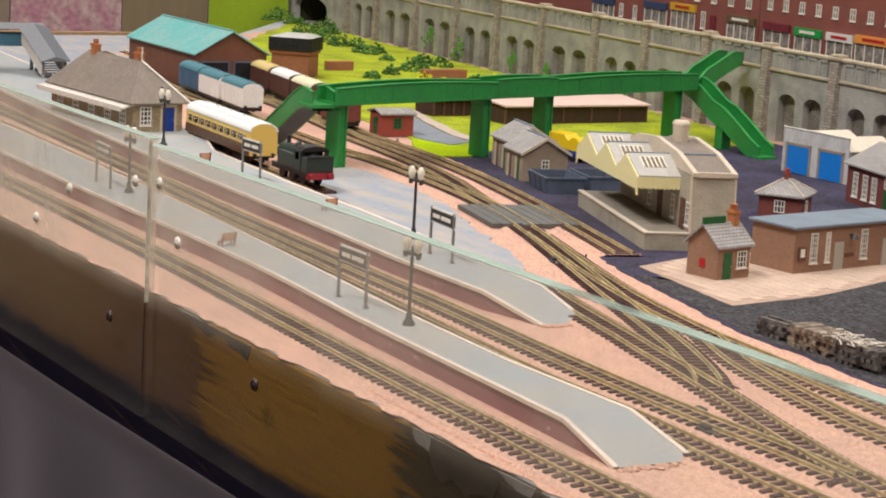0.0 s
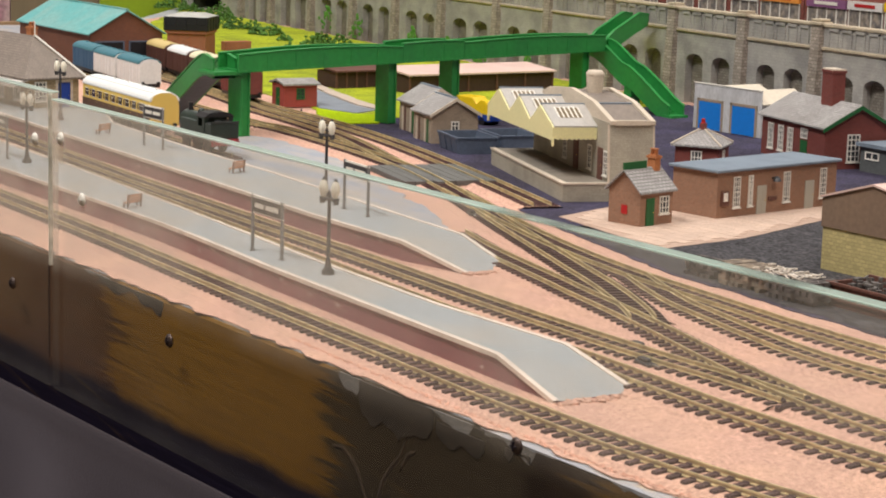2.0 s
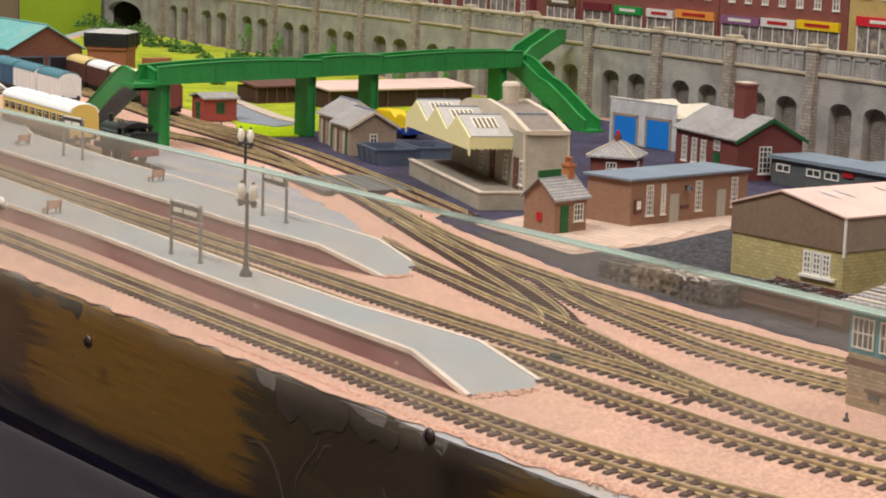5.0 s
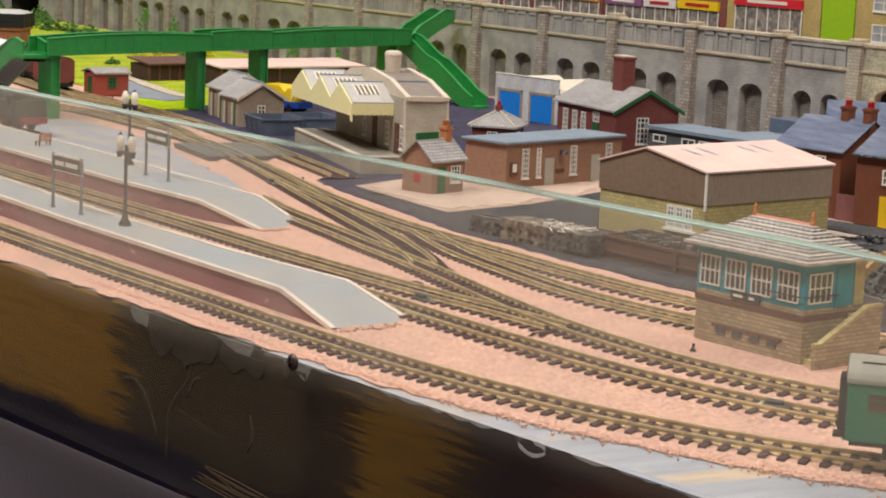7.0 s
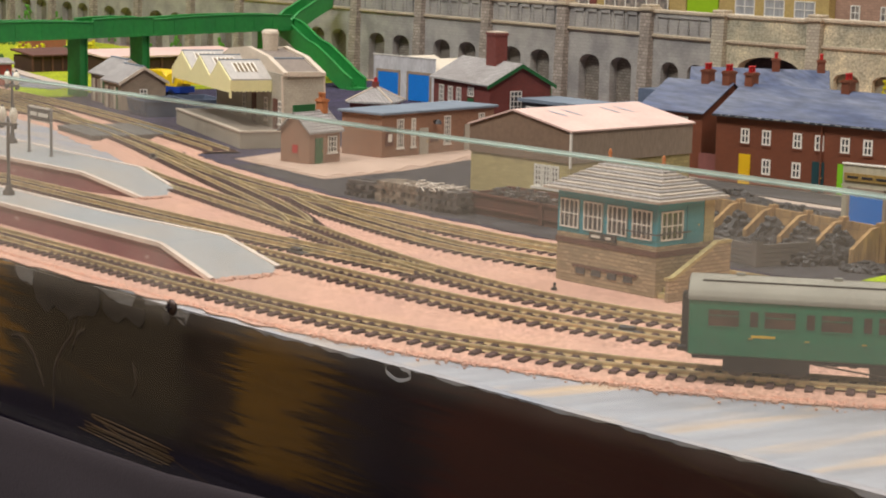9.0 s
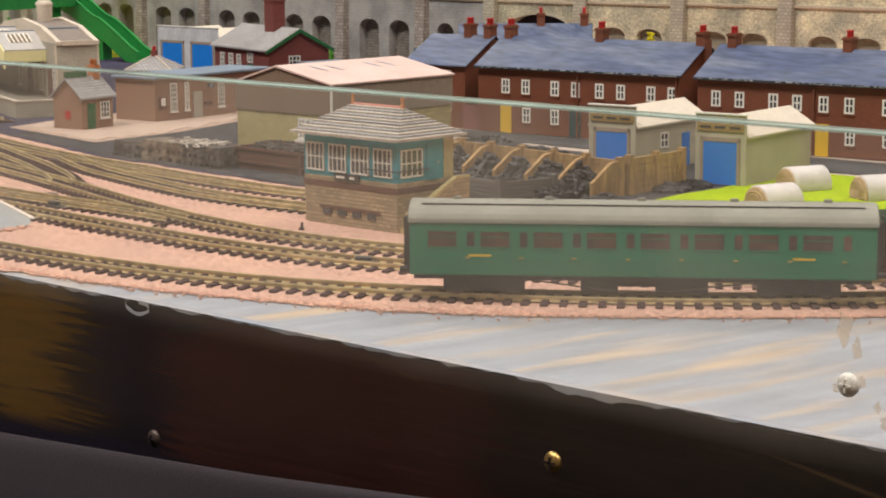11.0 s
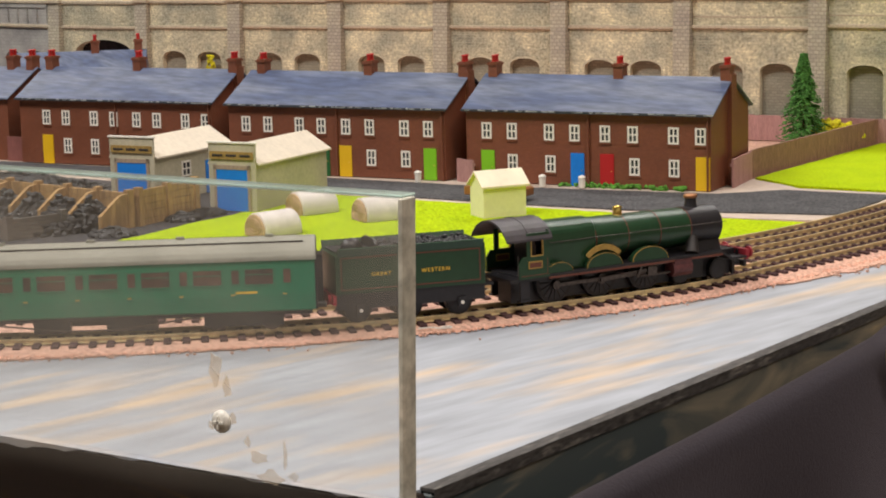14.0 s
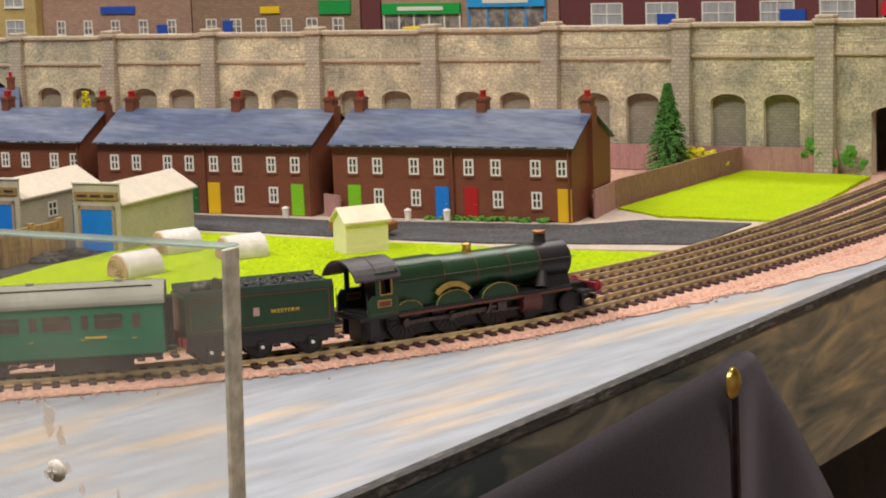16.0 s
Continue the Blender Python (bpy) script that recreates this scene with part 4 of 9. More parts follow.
            z = za + 0.6
            part("pier", Shape().slabx([(-6, 0), (2, 0), (2, z - 4), (-3.2, z - 4)], -4.6, 4.6), PIER if k == 0 else PIER_E, wall, at=at)
            part("pier_cap", Shape().box(-5.8, -4.6, z - 4, 5.8, 6, z - 1.8).box(-4.6, -3.6, z - 1.8, 4.6, 5, z), COPING, wall, at=at, bevel=0.4)
    # low green growth at the wall foot
    for x, z, r in ((-1440, 3, 14), (-1510, 4, 18), (-1380, 2, 12), (-1300, 3, 14), (-1630, 4, 20), (-1700, 4, 24), (-848, 3, 9), (-112, 10, 7), (-92, 5, 8)):
        s = Shape()
        y = (603 - (x + 690) * 0.1228 if x < -690 else 611) - 4
        for j in range(26):
            up = RND.random()
            s.blob(x + RND.gauss(0, r * 0.42 * (1.1 - up)), y - 0.2 - RND.random() * 1.2, z + up * r * 1.1, 1.9, 0.6, 1.9, 0.8, 5, 3)
        single("wall_moss", s, MOSS, label="clump of green scatter growing at the wall foot", category="moss", group="wall moss", kind="stuff")
    # street on top of the wall
    single("upper_street", Shape().prism([(-2050, 776), (-690, 607), (10, 618), (10, 1100), (-2050, 1100)], 52, 57), ASPHALT, kind="structure")


retaining_wall()

# ---- tracks ----
TRACKS = {
    "front": [(-1880, 50), (-1400, 43), (-1100, 38), (-904, 35), (-820, 33), (-749, 31), (-687, 28.5), (-600, 24), (-524, 20.5), (-460, 18.3), (-415, 16.5), (-350, 16.5), (-293, 22.5), (-256, 32), (-224, 45), (-197, 60), (-171, 77), (-147, 96), (-122, 120), (-98, 148), (-80, 176), (-63, 209), (-51, 242), (-41, 290), (-30, 350), (-22, 430), (-18, 520), (-24, 700)],
    "platform_road": [(-1500, 122), (-1100, 105), (-944, 99), (-860, 95.5), (-760, 90), (-690, 85), (-640, 81.5), (-580, 76.5), (-513, 72), (-450, 72), (-394, 68.5), (-364, 67.2), (-312, 67), (-262, 74), (-223, 88), (-192, 103), (-165, 120), (-143, 138), (-117, 171), (-98, 202), (-81, 236), (-65, 274), (-54, 315), (-46, 370), (-40, 430), (-38, 503), (-44, 700)],
    "loop_road": [(-1500, 150), (-1150, 131), (-944, 118), (-856, 112), (-730, 106), (-674, 103.5), (-621, 101), (-573, 98), (-530, 95.5), (-490, 94), (-440, 93.5), (-400, 94.5), (-370, 94)],
    "inner_road": [(-664, 171), (-631, 160.5), (-592, 151), (-559, 143.5), (-533, 137), (-506, 131), (-482, 125), (-458, 118.5), (-435, 112), (-414, 106.5), (-397, 102.5), (-370, 97), (-340, 93.5), (-309, 92.5), (-274, 97), (-240, 108), (-207, 124), (-180, 142), (-158, 161), (-130, 195), (-113, 224), (-94, 260), (-78, 298), (-66, 345), (-60, 400), (-58, 474), (-62, 700)],
    "yard_near": [(-1400, 312), (-1180, 294), (-1059, 284), (-1028, 286), (-990, 284), (-950, 279.5), (-912, 275), (-872, 268), (-825, 257), (-766, 238), (-709, 217), (-657, 197.5), (-612, 181), (-574, 167), (-536, 153), (-502, 138), (-482, 127)],
    "yard_main": [(-769, 240), (-718, 223), (-673, 208), (-634, 196.5), (-602, 188.5), (-575, 183), (-551, 179), (-530, 176.5), (-489, 172), (-454, 168), (-411, 165.5), (-387, 166), (-350, 170), (-312, 175), (-266, 178), (-222, 182), (-182, 188)],
    "yard_branch": [(-551, 179), (-528, 169), (-503, 159.5), (-481, 154), (-461, 149.5), (-442, 145.5), (-420, 141.5), (-389, 140), (-345, 143)],
    "back_road": [(-1350, 366), (-1200, 340), (-1123, 324), (-1090, 319), (-1044, 313), (-996, 305), (-945, 293), (-881, 272), (-840, 261)],
    "goods_siding": [(-1700, 400), (-1350, 362), (-1200, 345), (-1122, 337), (-1080, 334.5), (-1037, 330.5), (-993, 324), (-946, 315.5), (-896, 304), (-847, 291.5), (-801, 279), (-756, 266), (-709, 252)],
    "back_siding": [(-1750, 440), (-1420, 392), (-1250, 362), (-1125, 337)],
    "shed_road": [(-1700, 372), (-1400, 326), (-1250, 303), (-1180, 294)],
}


def rails(points, a, b):
    """One rail, a head on a foot, a to b millimetres to the left of the line."""
    s = Shape()
    line = spline(points, 6.0)
    prof = [(-0.5, 2.1), (0.5, 2.1), (0.45, 2.3), (0.15, 2.45), (0.17, 3.15), (0.34, 3.25), (0.3, 3.75), (-0.3, 3.75), (-0.34, 3.25), (-0.17, 3.15), (-0.15, 2.45), (-0.45, 2.3)]
    v = []
    for x, y, d in line:
        nx, ny = -math.sin(d), math.cos(d)
        v += [(x + nx * (a + o), y + ny * (a + o), z) for o, z in prof]
    w = len(prof)
    f = [(i * w + j, i * w + (j + 1) % w, (i + 1) * w + (j + 1) % w, (i + 1) * w + j) for i in range(len(line) - 1) for j in range(w)]
    f += [tuple(range(w - 1, -1, -1)), tuple((len(line) - 1) * w + j for j in range(w))]
    return s.put(v, f)


def lay(name, points):
    t = thing("railway_track", 0, 0, 0, 0, "narrow gauge model track with dark sleepers on pink ballast", "track", "tracks of the layout")
    part("rail", rails(points, 4.5, 0), RAIL, t)
    part("rail", rails(points, -4.5, 0), RAIL, t)
    me = shared("sleeper", lambda: Shape().slabx([(-8.6, 0.2), (8.6, 0.2), (8.6, 2.0), (8.3, 2.3), (5.4, 2.3), (5.2, 2.6), (3.8, 2.6), (3.6, 2.3), (-3.6, 2.3), (-3.8, 2.6), (-5.2, 2.6), (-5.4, 2.3), (-8.3, 2.3), (-8.6, 2.0)], -1.05, 1.05).mesh("sleeper", SLEEPER))
    # ballast packed between the sleepers, a hair higher on each later track
    lift = 1.6 + 0.025 * (list(TRACKS).index(name) if name in TRACKS else len(TRACKS))
    bed, v = [(-12.2, 0.25), (-9.4, lift - 0.25), (-7.0, lift), (7.0, lift), (9.4, lift - 0.25), (12.2, 0.25)], []
    line = spline(points, 6.0)
    for x, y, d in line:
        v += [(x - math.sin(d) * o, y + math.cos(d) * o, z) for o, z in bed]
    fill = Shape().put(v, [(i * 6 + j, i * 6 + 6 + j, i * 6 + 7 + j, i * 6 + 1 + j) for i in range(len(line) - 1) for j in range(5)])
    part("ballast_fill", fill, BALLAST, t)["kind"] = "stuff"
    rest = Shape()
    for x, y, d in spline(points, 5.05):
        if name in ("front", "platform_road", "inner_road") and -480 < x and y < 420:
            part("sleeper", me, SLEEPER, t, at=mm(x, y, 0, math.degrees(d) + RND.uniform(-1.2, 1.2)))
        else:
            rest.m = Matrix.Translation((x, y, 0)) @ Matrix.Rotation(d, 4, "Z")
            rest.slabx([(-8.6, 0.2), (8.6, 0.2), (8.6, 2.0), (8.3, 2.3), (-8.3, 2.3), (-8.6, 2.0)], -1.05, 1.05)
    if rest.v:
        ob = part("sleeper_run", rest, SLEEPER, t)
        ob["kind"] = "stuff"
    return t


for track_name, track_points in TRACKS.items():
    lay(track_name, track_points)


# ---- platforms ----
PLATFORM_TOP = material("grey_platform_card", (0.315, 0.35, 0.375), 0.6, grain=0.14, grain_size=1.0, stain=0.6, stain_size=38, second=(0.40, 0.375, 0.34), bump=0.25)
PLATFORM_WALL = courses("maroon_brick_platform_wall", (0.225, 0.066, 0.082), (0.20, 0.075, 0.09), 2.0, 0.8, 0.15, vary=0.12, stain=0.7, stain_size=16, second=(0.31, 0.125, 0.13), bump=0.3)
EDGE = material("off_white_platform_edge", (0.76, 0.66, 0.58), 0.65, grain=0.1, grain_size=1.5, stain=0.3, stain_size=12)


CHIP = material("pale_torn_paper", (0.40, 0.27, 0.26), 0.8, grain=0.2, grain_size=1)


def platform(front, back, end_z, label):
    """A platform between two plan lines; the last pair is the foot of the ramp, the pair before it the top."""
    t = thing("platform", 0, 0, 0, 0, label, "platform", "station platforms")
    n, h = len(front), 8.5
    zs = [h] * (n - 1) + [end_z]
    ins = []
    for (fx, fy), (bx, by) in zip(front, back):
        d = math.hypot(bx - fx, by - fy)
        ux, uy = (bx - fx) / d, (by - fy) / d
        ins.append(((fx + 1.9 * ux, fy + 1.9 * uy), (bx - 1.9 * ux, by - 1.9 * uy)))
    top, edge_f, edge_b, wall = Shape(), Shape(), Shape(), Shape()
    for i in range(n - 1):
        (a, b), (c, d) = ins[i], ins[i + 1]
        za, zb = zs[i], zs[i + 1]
        top.put([(*a, za), (*c, zb), (*d, zb), (*b, za)], [(0, 1, 2, 3)])
        for s, p, q, r, u in ((edge_f, front[i], front[i + 1], c, a), (edge_b, b, d, back[i + 1], back[i])):
            v = [(*p, za + 0.35), (*q, zb + 0.35), (*r, zb + 0.35), (*u, za + 0.35), (*p, za - 1.1), (*q, zb - 1.1), (*r, zb - 1.1), (*u, za - 1.1)]
            s.put(v, [(0, 1, 2, 3), (4, 5, 1, 0), (6, 7, 3, 2), (7, 6, 5, 4)])
        (fx, fy), (gx, gy), (bx, by), (ex, ey) = front[i], front[i + 1], back[i], back[i + 1]
        wall.put([(fx, fy + 1, 0), (gx, gy + 1, 0), (gx, gy + 1, zb - 1.0), (fx, fy + 1, za - 1.0)], [(0, 1, 2, 3)])
        wall.put([(bx, by - 1, 0), (ex, ey - 1, 0), (ex, ey - 1, zb - 1.0), (bx, by - 1, za - 1.0)], [(1, 0, 3, 2)])
    (fx, fy), (bx, by) = front[-1], back[-1]
    wall.put([(fx, fy + 1, -0.2), (bx, by - 1, -0.2), (bx, by - 1, end_z), (fx, fy + 1, end_z)], [(0, 1, 2, 3)])
    part("surface", top, PLATFORM_TOP, t)
    part("front_edging", edge_f, EDGE, t, "off-white painted edging")
    part("rear_edging", edge_b, EDGE, t, "off-white painted edging")
    part("brick_facing", wall, PLATFORM_WALL, t, "maroon brick paper facing")
    # chips in the brick paper and rubble heaped against the foot of the ramp
    for k in range(16):
        i = RND.randrange(2, n - 2)
        (px, py), (qx, qy), u = front[i], front[i + 1], RND.uniform(0.1, 0.9)
        cx, cy, cz, size = px + (qx - px) * u, py + (qy - py) * u + 1, RND.uniform(2.6, 6.2), RND.uniform(0.5, 1.5)
        outline = [(size * (1.3 + 0.5 * math.sin(3 * q + k)) * math.cos(q), 0.55 * size * (1 + 0.3 * math.cos(2 * q + k)) * math.sin(q)) for q in [2 * math.pi * j / 9 for j in range(9)]]
        part("paper_chip", Shape().slab(outline, -0.12, 0.1), CHIP, t, at=mm(cx, cy, cz, math.degrees(math.atan2(qy - py, qx - px))))
    heap = Shape()
    for k in range(90):
        u, r = RND.random(), RND.uniform(0.4, 1.2)
        heap.blob(fx + (bx - fx) * u + RND.gauss(1.2, 1.5), fy + (by - fy) * u, 0.5, r * 1.3, r, r * 0.7, 0.9, 5, 3)
    part("rubble", heap, BALLAST, t, "pink ballast heaped at the ramp")["kind"] = "stuff"
    return t


platform([(-1500, 66), (-1100, 56), (-932, 52), (-829, 51.5), (-752, 51), (-701, 49.5), (-661, 47), (-600, 42), (-511, 37.5), (-441, 34), (-410, 33)],
         [(-1500, 106), (-1100, 95.5), (-964, 90), (-879, 86.5), (-799, 81), (-732, 76), (-664, 71), (-605, 66), (-513, 61.5), (-443, 63.5), (-408.5, 64.5)], 0.8, "long grey island platform with off-white edging and ramped end")
platform([(-1700, 190), (-1270, 150), (-1084, 139), (-1000, 134), (-906, 129.5), (-829, 126), (-763, 122.5), (-700, 118.5), (-626, 118), (-590.5, 125.5)],
         [(-1700, 262), (-1270, 216), (-1100, 206), (-1032, 182), (-906, 172), (-829, 168), (-763, 163), (-699, 156), (-628, 150.5), (-592.5, 149.7)], 0.8, "grey station platform with off-white edging and ramped end")

# ---- buildings ----
GLASS = material("dark_window_film", (0.05, 0.055, 0.06), 0.15, grain=0.3, grain_size=2.0)
BRICK_BROWN = courses("brown_brick_paper", (0.30, 0.145, 0.085), (0.31, 0.20, 0.14), 1.55, 0.52, 0.12, vary=0.18, stain=0.3, stain_size=12, bump=0.25)
BRICK_RED = courses("dark_red_brick_paper", (0.20, 0.042, 0.034), (0.17, 0.06, 0.05), 1.55, 0.52, 0.1, vary=0.15, stain=0.3, stain_size=12, bump=0.25)
BRICK_TERRACE = courses("chocolate_brick_plastic", (0.205, 0.064, 0.030), (0.165, 0.052, 0.026), 1.5, 0.5, 0.1, rough=0.5, vary=0.12, stain=0.3, stain_size=25, bump=0.4)
BRICK_ORANGE = courses("orange_brick_paper", (0.36, 0.10, 0.045), (0.3, 0.16, 0.1), 1.6, 0.55, 0.1, vary=0.2, stain=0.35, stain_size=16, bump=0.25)
STONE_BUFF = courses("buff_stone_paper", (0.40, 0.31, 0.19), (0.25, 0.19, 0.12), 3.0, 1.3, 0.2, vary=0.2, stain=0.35, stain_size=9, bump=0.35)
STONE_GREY = courses("grey_stone_card", (0.41, 0.38, 0.31), (0.375, 0.345, 0.28), 3.0, 1.1, 0.15, vary=0.05, stain=0.45, stain_size=14, bump=0.3)
STONE_YELLOW = courses("yellow_stone_paper", (0.52, 0.44, 0.20), (0.38, 0.31, 0.15), 3.2, 1.5, 0.15, vary=0.12, stain=0.3, stain_size=14, bump=0.25)
SLATE_GREY = courses("grey_slate_paper", (0.40, 0.39, 0.385), (0.2, 0.19, 0.19), 2.4, 1.4, 0.22, vary=0.14, stain=0.4, stain_size=16, second=(0.24, 0.22, 0.21), bump=0.4, axis="flat")
SLATE_BLUE = material("weathered_blue_slate_roof", (0.066, 0.090, 0.168), 0.5, grain=0.28, grain_size=2.2, stain=0.7, stain_size=9, second=(0.165, 0.19, 0.25), bump=0.6, stretch=(0.22, 1, 1))
SLATE_BROWN = courses("brown_grey_slate_paper", (0.25, 0.21, 0.18), (0.18, 0.15, 0.13), 2.2, 1.2, 0.15, vary=0.1, stain=0.3, bump=0.3, axis="flat")
FELT = material("blue_grey_roofing_felt", (0.20, 0.25, 0.31), 0.7, grain=0.12, grain_size=1, stain=0.35, stain_size=16, bump=0.3)
CREAM_CARD = material("cream_card_roof", (0.68, 0.61, 0.50), 0.75, grain=0.06, grain_size=2, stain=0.35, stain_size=12, second=(0.55, 0.50, 0.42))
PINK_CARD = material("pink_white_card_roof", (0.70, 0.51, 0.455), 0.75, grain=0.05, grain_size=2, stain=0.25, stain_size=20)
CLAD_BROWN = material("plain_brown_card_cladding", (0.215, 0.145, 0.10), 0.8, grain=0.1, grain_size=2, stain=0.35, stain_size=22, second=(0.18, 0.125, 0.09))
CLAD_GREY = material("grey_tan_card_cladding", (0.33, 0.265, 0.205), 0.8, grain=0.14, grain_size=1.4, stain=0.35, stain_size=18, second=(0.27, 0.215, 0.165), stretch=(2, 2, 0.4))
VALANCE = material("cream_valance_boards", (0.80, 0.76, 0.42), 0.6, grain=0.06, grain_size=1)
BOX_SLATE = material("pale_weathered_slate_edge", (0.47, 0.42, 0.36), 0.75, grain=0.2, grain_size=1.0, stain=0.5, stain_size=6, second=(0.28, 0.25, 0.22))
COPING_PALE = material("pale_stone_coping_card", (0.62, 0.54, 0.44), 0.75, grain=0.1, grain_size=1.2, stain=0.25, stain_size=8)
TERRACOTTA = material("terracotta", (0.42, 0.16, 0.06), 0.7, grain=0.2, grain_size=1)
POT_RED = material("glossy_red_pot", (0.50, 0.02, 0.02), 0.4)
PAINT = {
    "blue": material("bright_blue_door_paint", (0.008, 0.20, 0.70), 0.45, grain=0.05, grain_size=2),
    "navy": material("deep_blue_door_paint", (0.01, 0.05, 0.32), 0.45),
    "green": material("dark_green_paint", (0.012, 0.11, 0.03), 0.5, grain=0.1, grain_size=1),
    "lime": material("lime_green_door_paint", (0.20, 0.52, 0.015), 0.5),
    "yellow": material("yellow_door_paint", (0.72, 0.45, 0.01), 0.5),
    "red": material("red_door_paint", (0.42, 0.012, 0.015), 0.5),
    "teal": material("dark_teal_door_paint", (0.01, 0.05, 0.06), 0.5),
    "grey": material("pale_grey_door_paint", (0.42, 0.40, 0.34), 0.6),
    "box_blue": material("signal_box_teal_paint", (0.02, 0.28, 0.36), 0.5, grain=0.12, grain_size=1.5, stain=0.3, stain_size=9),
    "rust": material("rust_brown_paint", (0.13, 0.055, 0.04), 0.7, grain=0.3, grain_size=1, stain=0.4, stain_size=8),
    "iron": material("dark_iron_paint", (0.03, 0.03, 0.035), 0.45),
    "bluegrey": material("blue_grey_metal_paint", (0.10, 0.13, 0.19), 0.55, grain=0.12, grain_size=1.5, stain=0.3, stain_size=8),
}
LETTER_WHITE = material("white_lettering", (0.75, 0.73, 0.66), 0.6)


def window(parent, w, h, nx, ny, at, bar=0.45, frame=None, sill=False, glass=None):
    """A window, its frame proud of the wall, its lower left corner at the given pose; the wall faces -y."""
    fm = frame or WHITE
    ob = part("window", shared(("window", w, h, bar, fm.name), lambda: Shape().ring(w, h, bar, -0.45, 0.2).mesh("window", fm)), None, parent, at=at)
    part("pane", shared(("pane", w, h, (glass or GLASS).name), lambda: Shape().box(0.1, -0.12, 0.1, w - 0.1, 0.1, h - 0.1).mesh("pane", glass or GLASS)), None, ob)
    for i in range(1, nx):
        part("glazing_bar", shared(("upright", bar, h, fm.name), lambda: Shape().box(-bar * 0.4, -0.4, bar, bar * 0.4, 0.1, h - bar).mesh("glazing_bar", fm)), None, ob, at=mm(w * i / nx))
    for j in range(1, ny):
        part("glazing_bar", shared(("cross", bar, w, fm.name), lambda: Shape().box(bar, -0.36, -bar * 0.4, w - bar, 0.1, bar * 0.4).mesh("glazing_bar", fm)), None, ob, at=mm(0, 0, h * j / ny))
    if sill:
        part("sill", shared(("sill", w, fm.name), lambda: Shape().box(-0.5, -0.9, -0.7, w + 0.5, 0.2, -0.05).mesh("sill", fm)), None, ob)
    return ob


def door(parent, w, h, paint, at, knob=True):
    def make():
        s = Shape().box(0, -0.4, 0, w, 0.2, h)
        for z0, z1 in ((0.08, 0.42), (0.5, 0.92)):
            for x0, x1 in ((0.12, 0.45), (0.55, 0.88)):
                s.box(w * x0, -0.47, h * z0, w * x1, -0.4, h * z1)
        return s.mesh("door", PAINT[paint])
    ob = part("door", shared(("door", w, h, paint), make), None, parent, at=at)
    if knob:
        part("handle", shared("knob", lambda: Shape().blob(0, -0.7, 0, 0.28, 0.28, 0.28).mesh("handle", BRASS)), None, ob, at=mm(w * 0.85, 0, h * 0.48))
    return ob


def face(w, d, side, u, z):
    """The pose of a point u along one side of a w by d building: front, right, back or left."""
    return {"front": mm(u, 0, z), "right": mm(w, u, z, 90), "back": mm(w - u, d, z, 180), "left": mm(0, d - u, z, -90)}[side]


def gable_roof(w, d, eave, ridge, over, thick, along="x"):
    """Two thick roof slopes with the ridge along x or y."""
    out = []
    span = d if along == "x" else w
    k = (ridge - eave) / (span / 2)
    for sign in (-1, 1):
        a, b = span / 2 + sign * (span / 2 + over), span / 2
        za = eave - k * over
        prof = [(a, za), (b, ridge), (b, ridge + thick), (a, za + thick)]
        if sign > 0:
            prof = prof[::-1]
        s = Shape()
        if along == "x":
            s.slabx(prof, -over, w + over)
        else:
            s.slab(prof[::-1], -over, d + over)
        out.append(s)
    return out


def walls(w, d, h, ridge=None, along="x"):
    s = Shape()
    if ridge is None:
        return s.box(0, 0, 0, w, d, h)
    if along == "x":
        return s.slabx([(0, 0), (d, 0), (d, h), (d / 2, ridge), (0, h)], 0, w)
    return s.slab([(0, 0), (w, 0), (w, h), (w / 2, ridge), (0, h)], 0, d)


def chimney(parent, x, y, z0, z1, sx, sy, pots, brick, pot):
    c = part("chimney", Shape().box(x - sx / 2, y - sy / 2, z0, x + sx / 2, y + sy / 2, z1).box(x - sx / 2 - 0.5, y - sy / 2 - 0.5, z1 - 1.4, x + sx / 2 + 0.5, y + sy / 2 + 0.5, z1 - 0.5), brick, parent)
    for i in range(pots):
        py = y + (i - (pots - 1) / 2) * sy / max(1, pots) * 0.95
        part("chimney_pot", Shape().turned([(1.0, z1 - 0.2), (0.85, z1 + 2.2), (1.05, z1 + 2.4), (1.05, z1 + 3.0), (0.4, z1 + 3.0)], x, py, 8), pot, c)


LOCO_DARK = material("dark_slate_gutter", (0.035, 0.04, 0.05), 0.6, grain=0.4, grain_size=1.5)
FLECK = material("chipped_pale_paint", (0.36, 0.37, 0.38), 0.7)


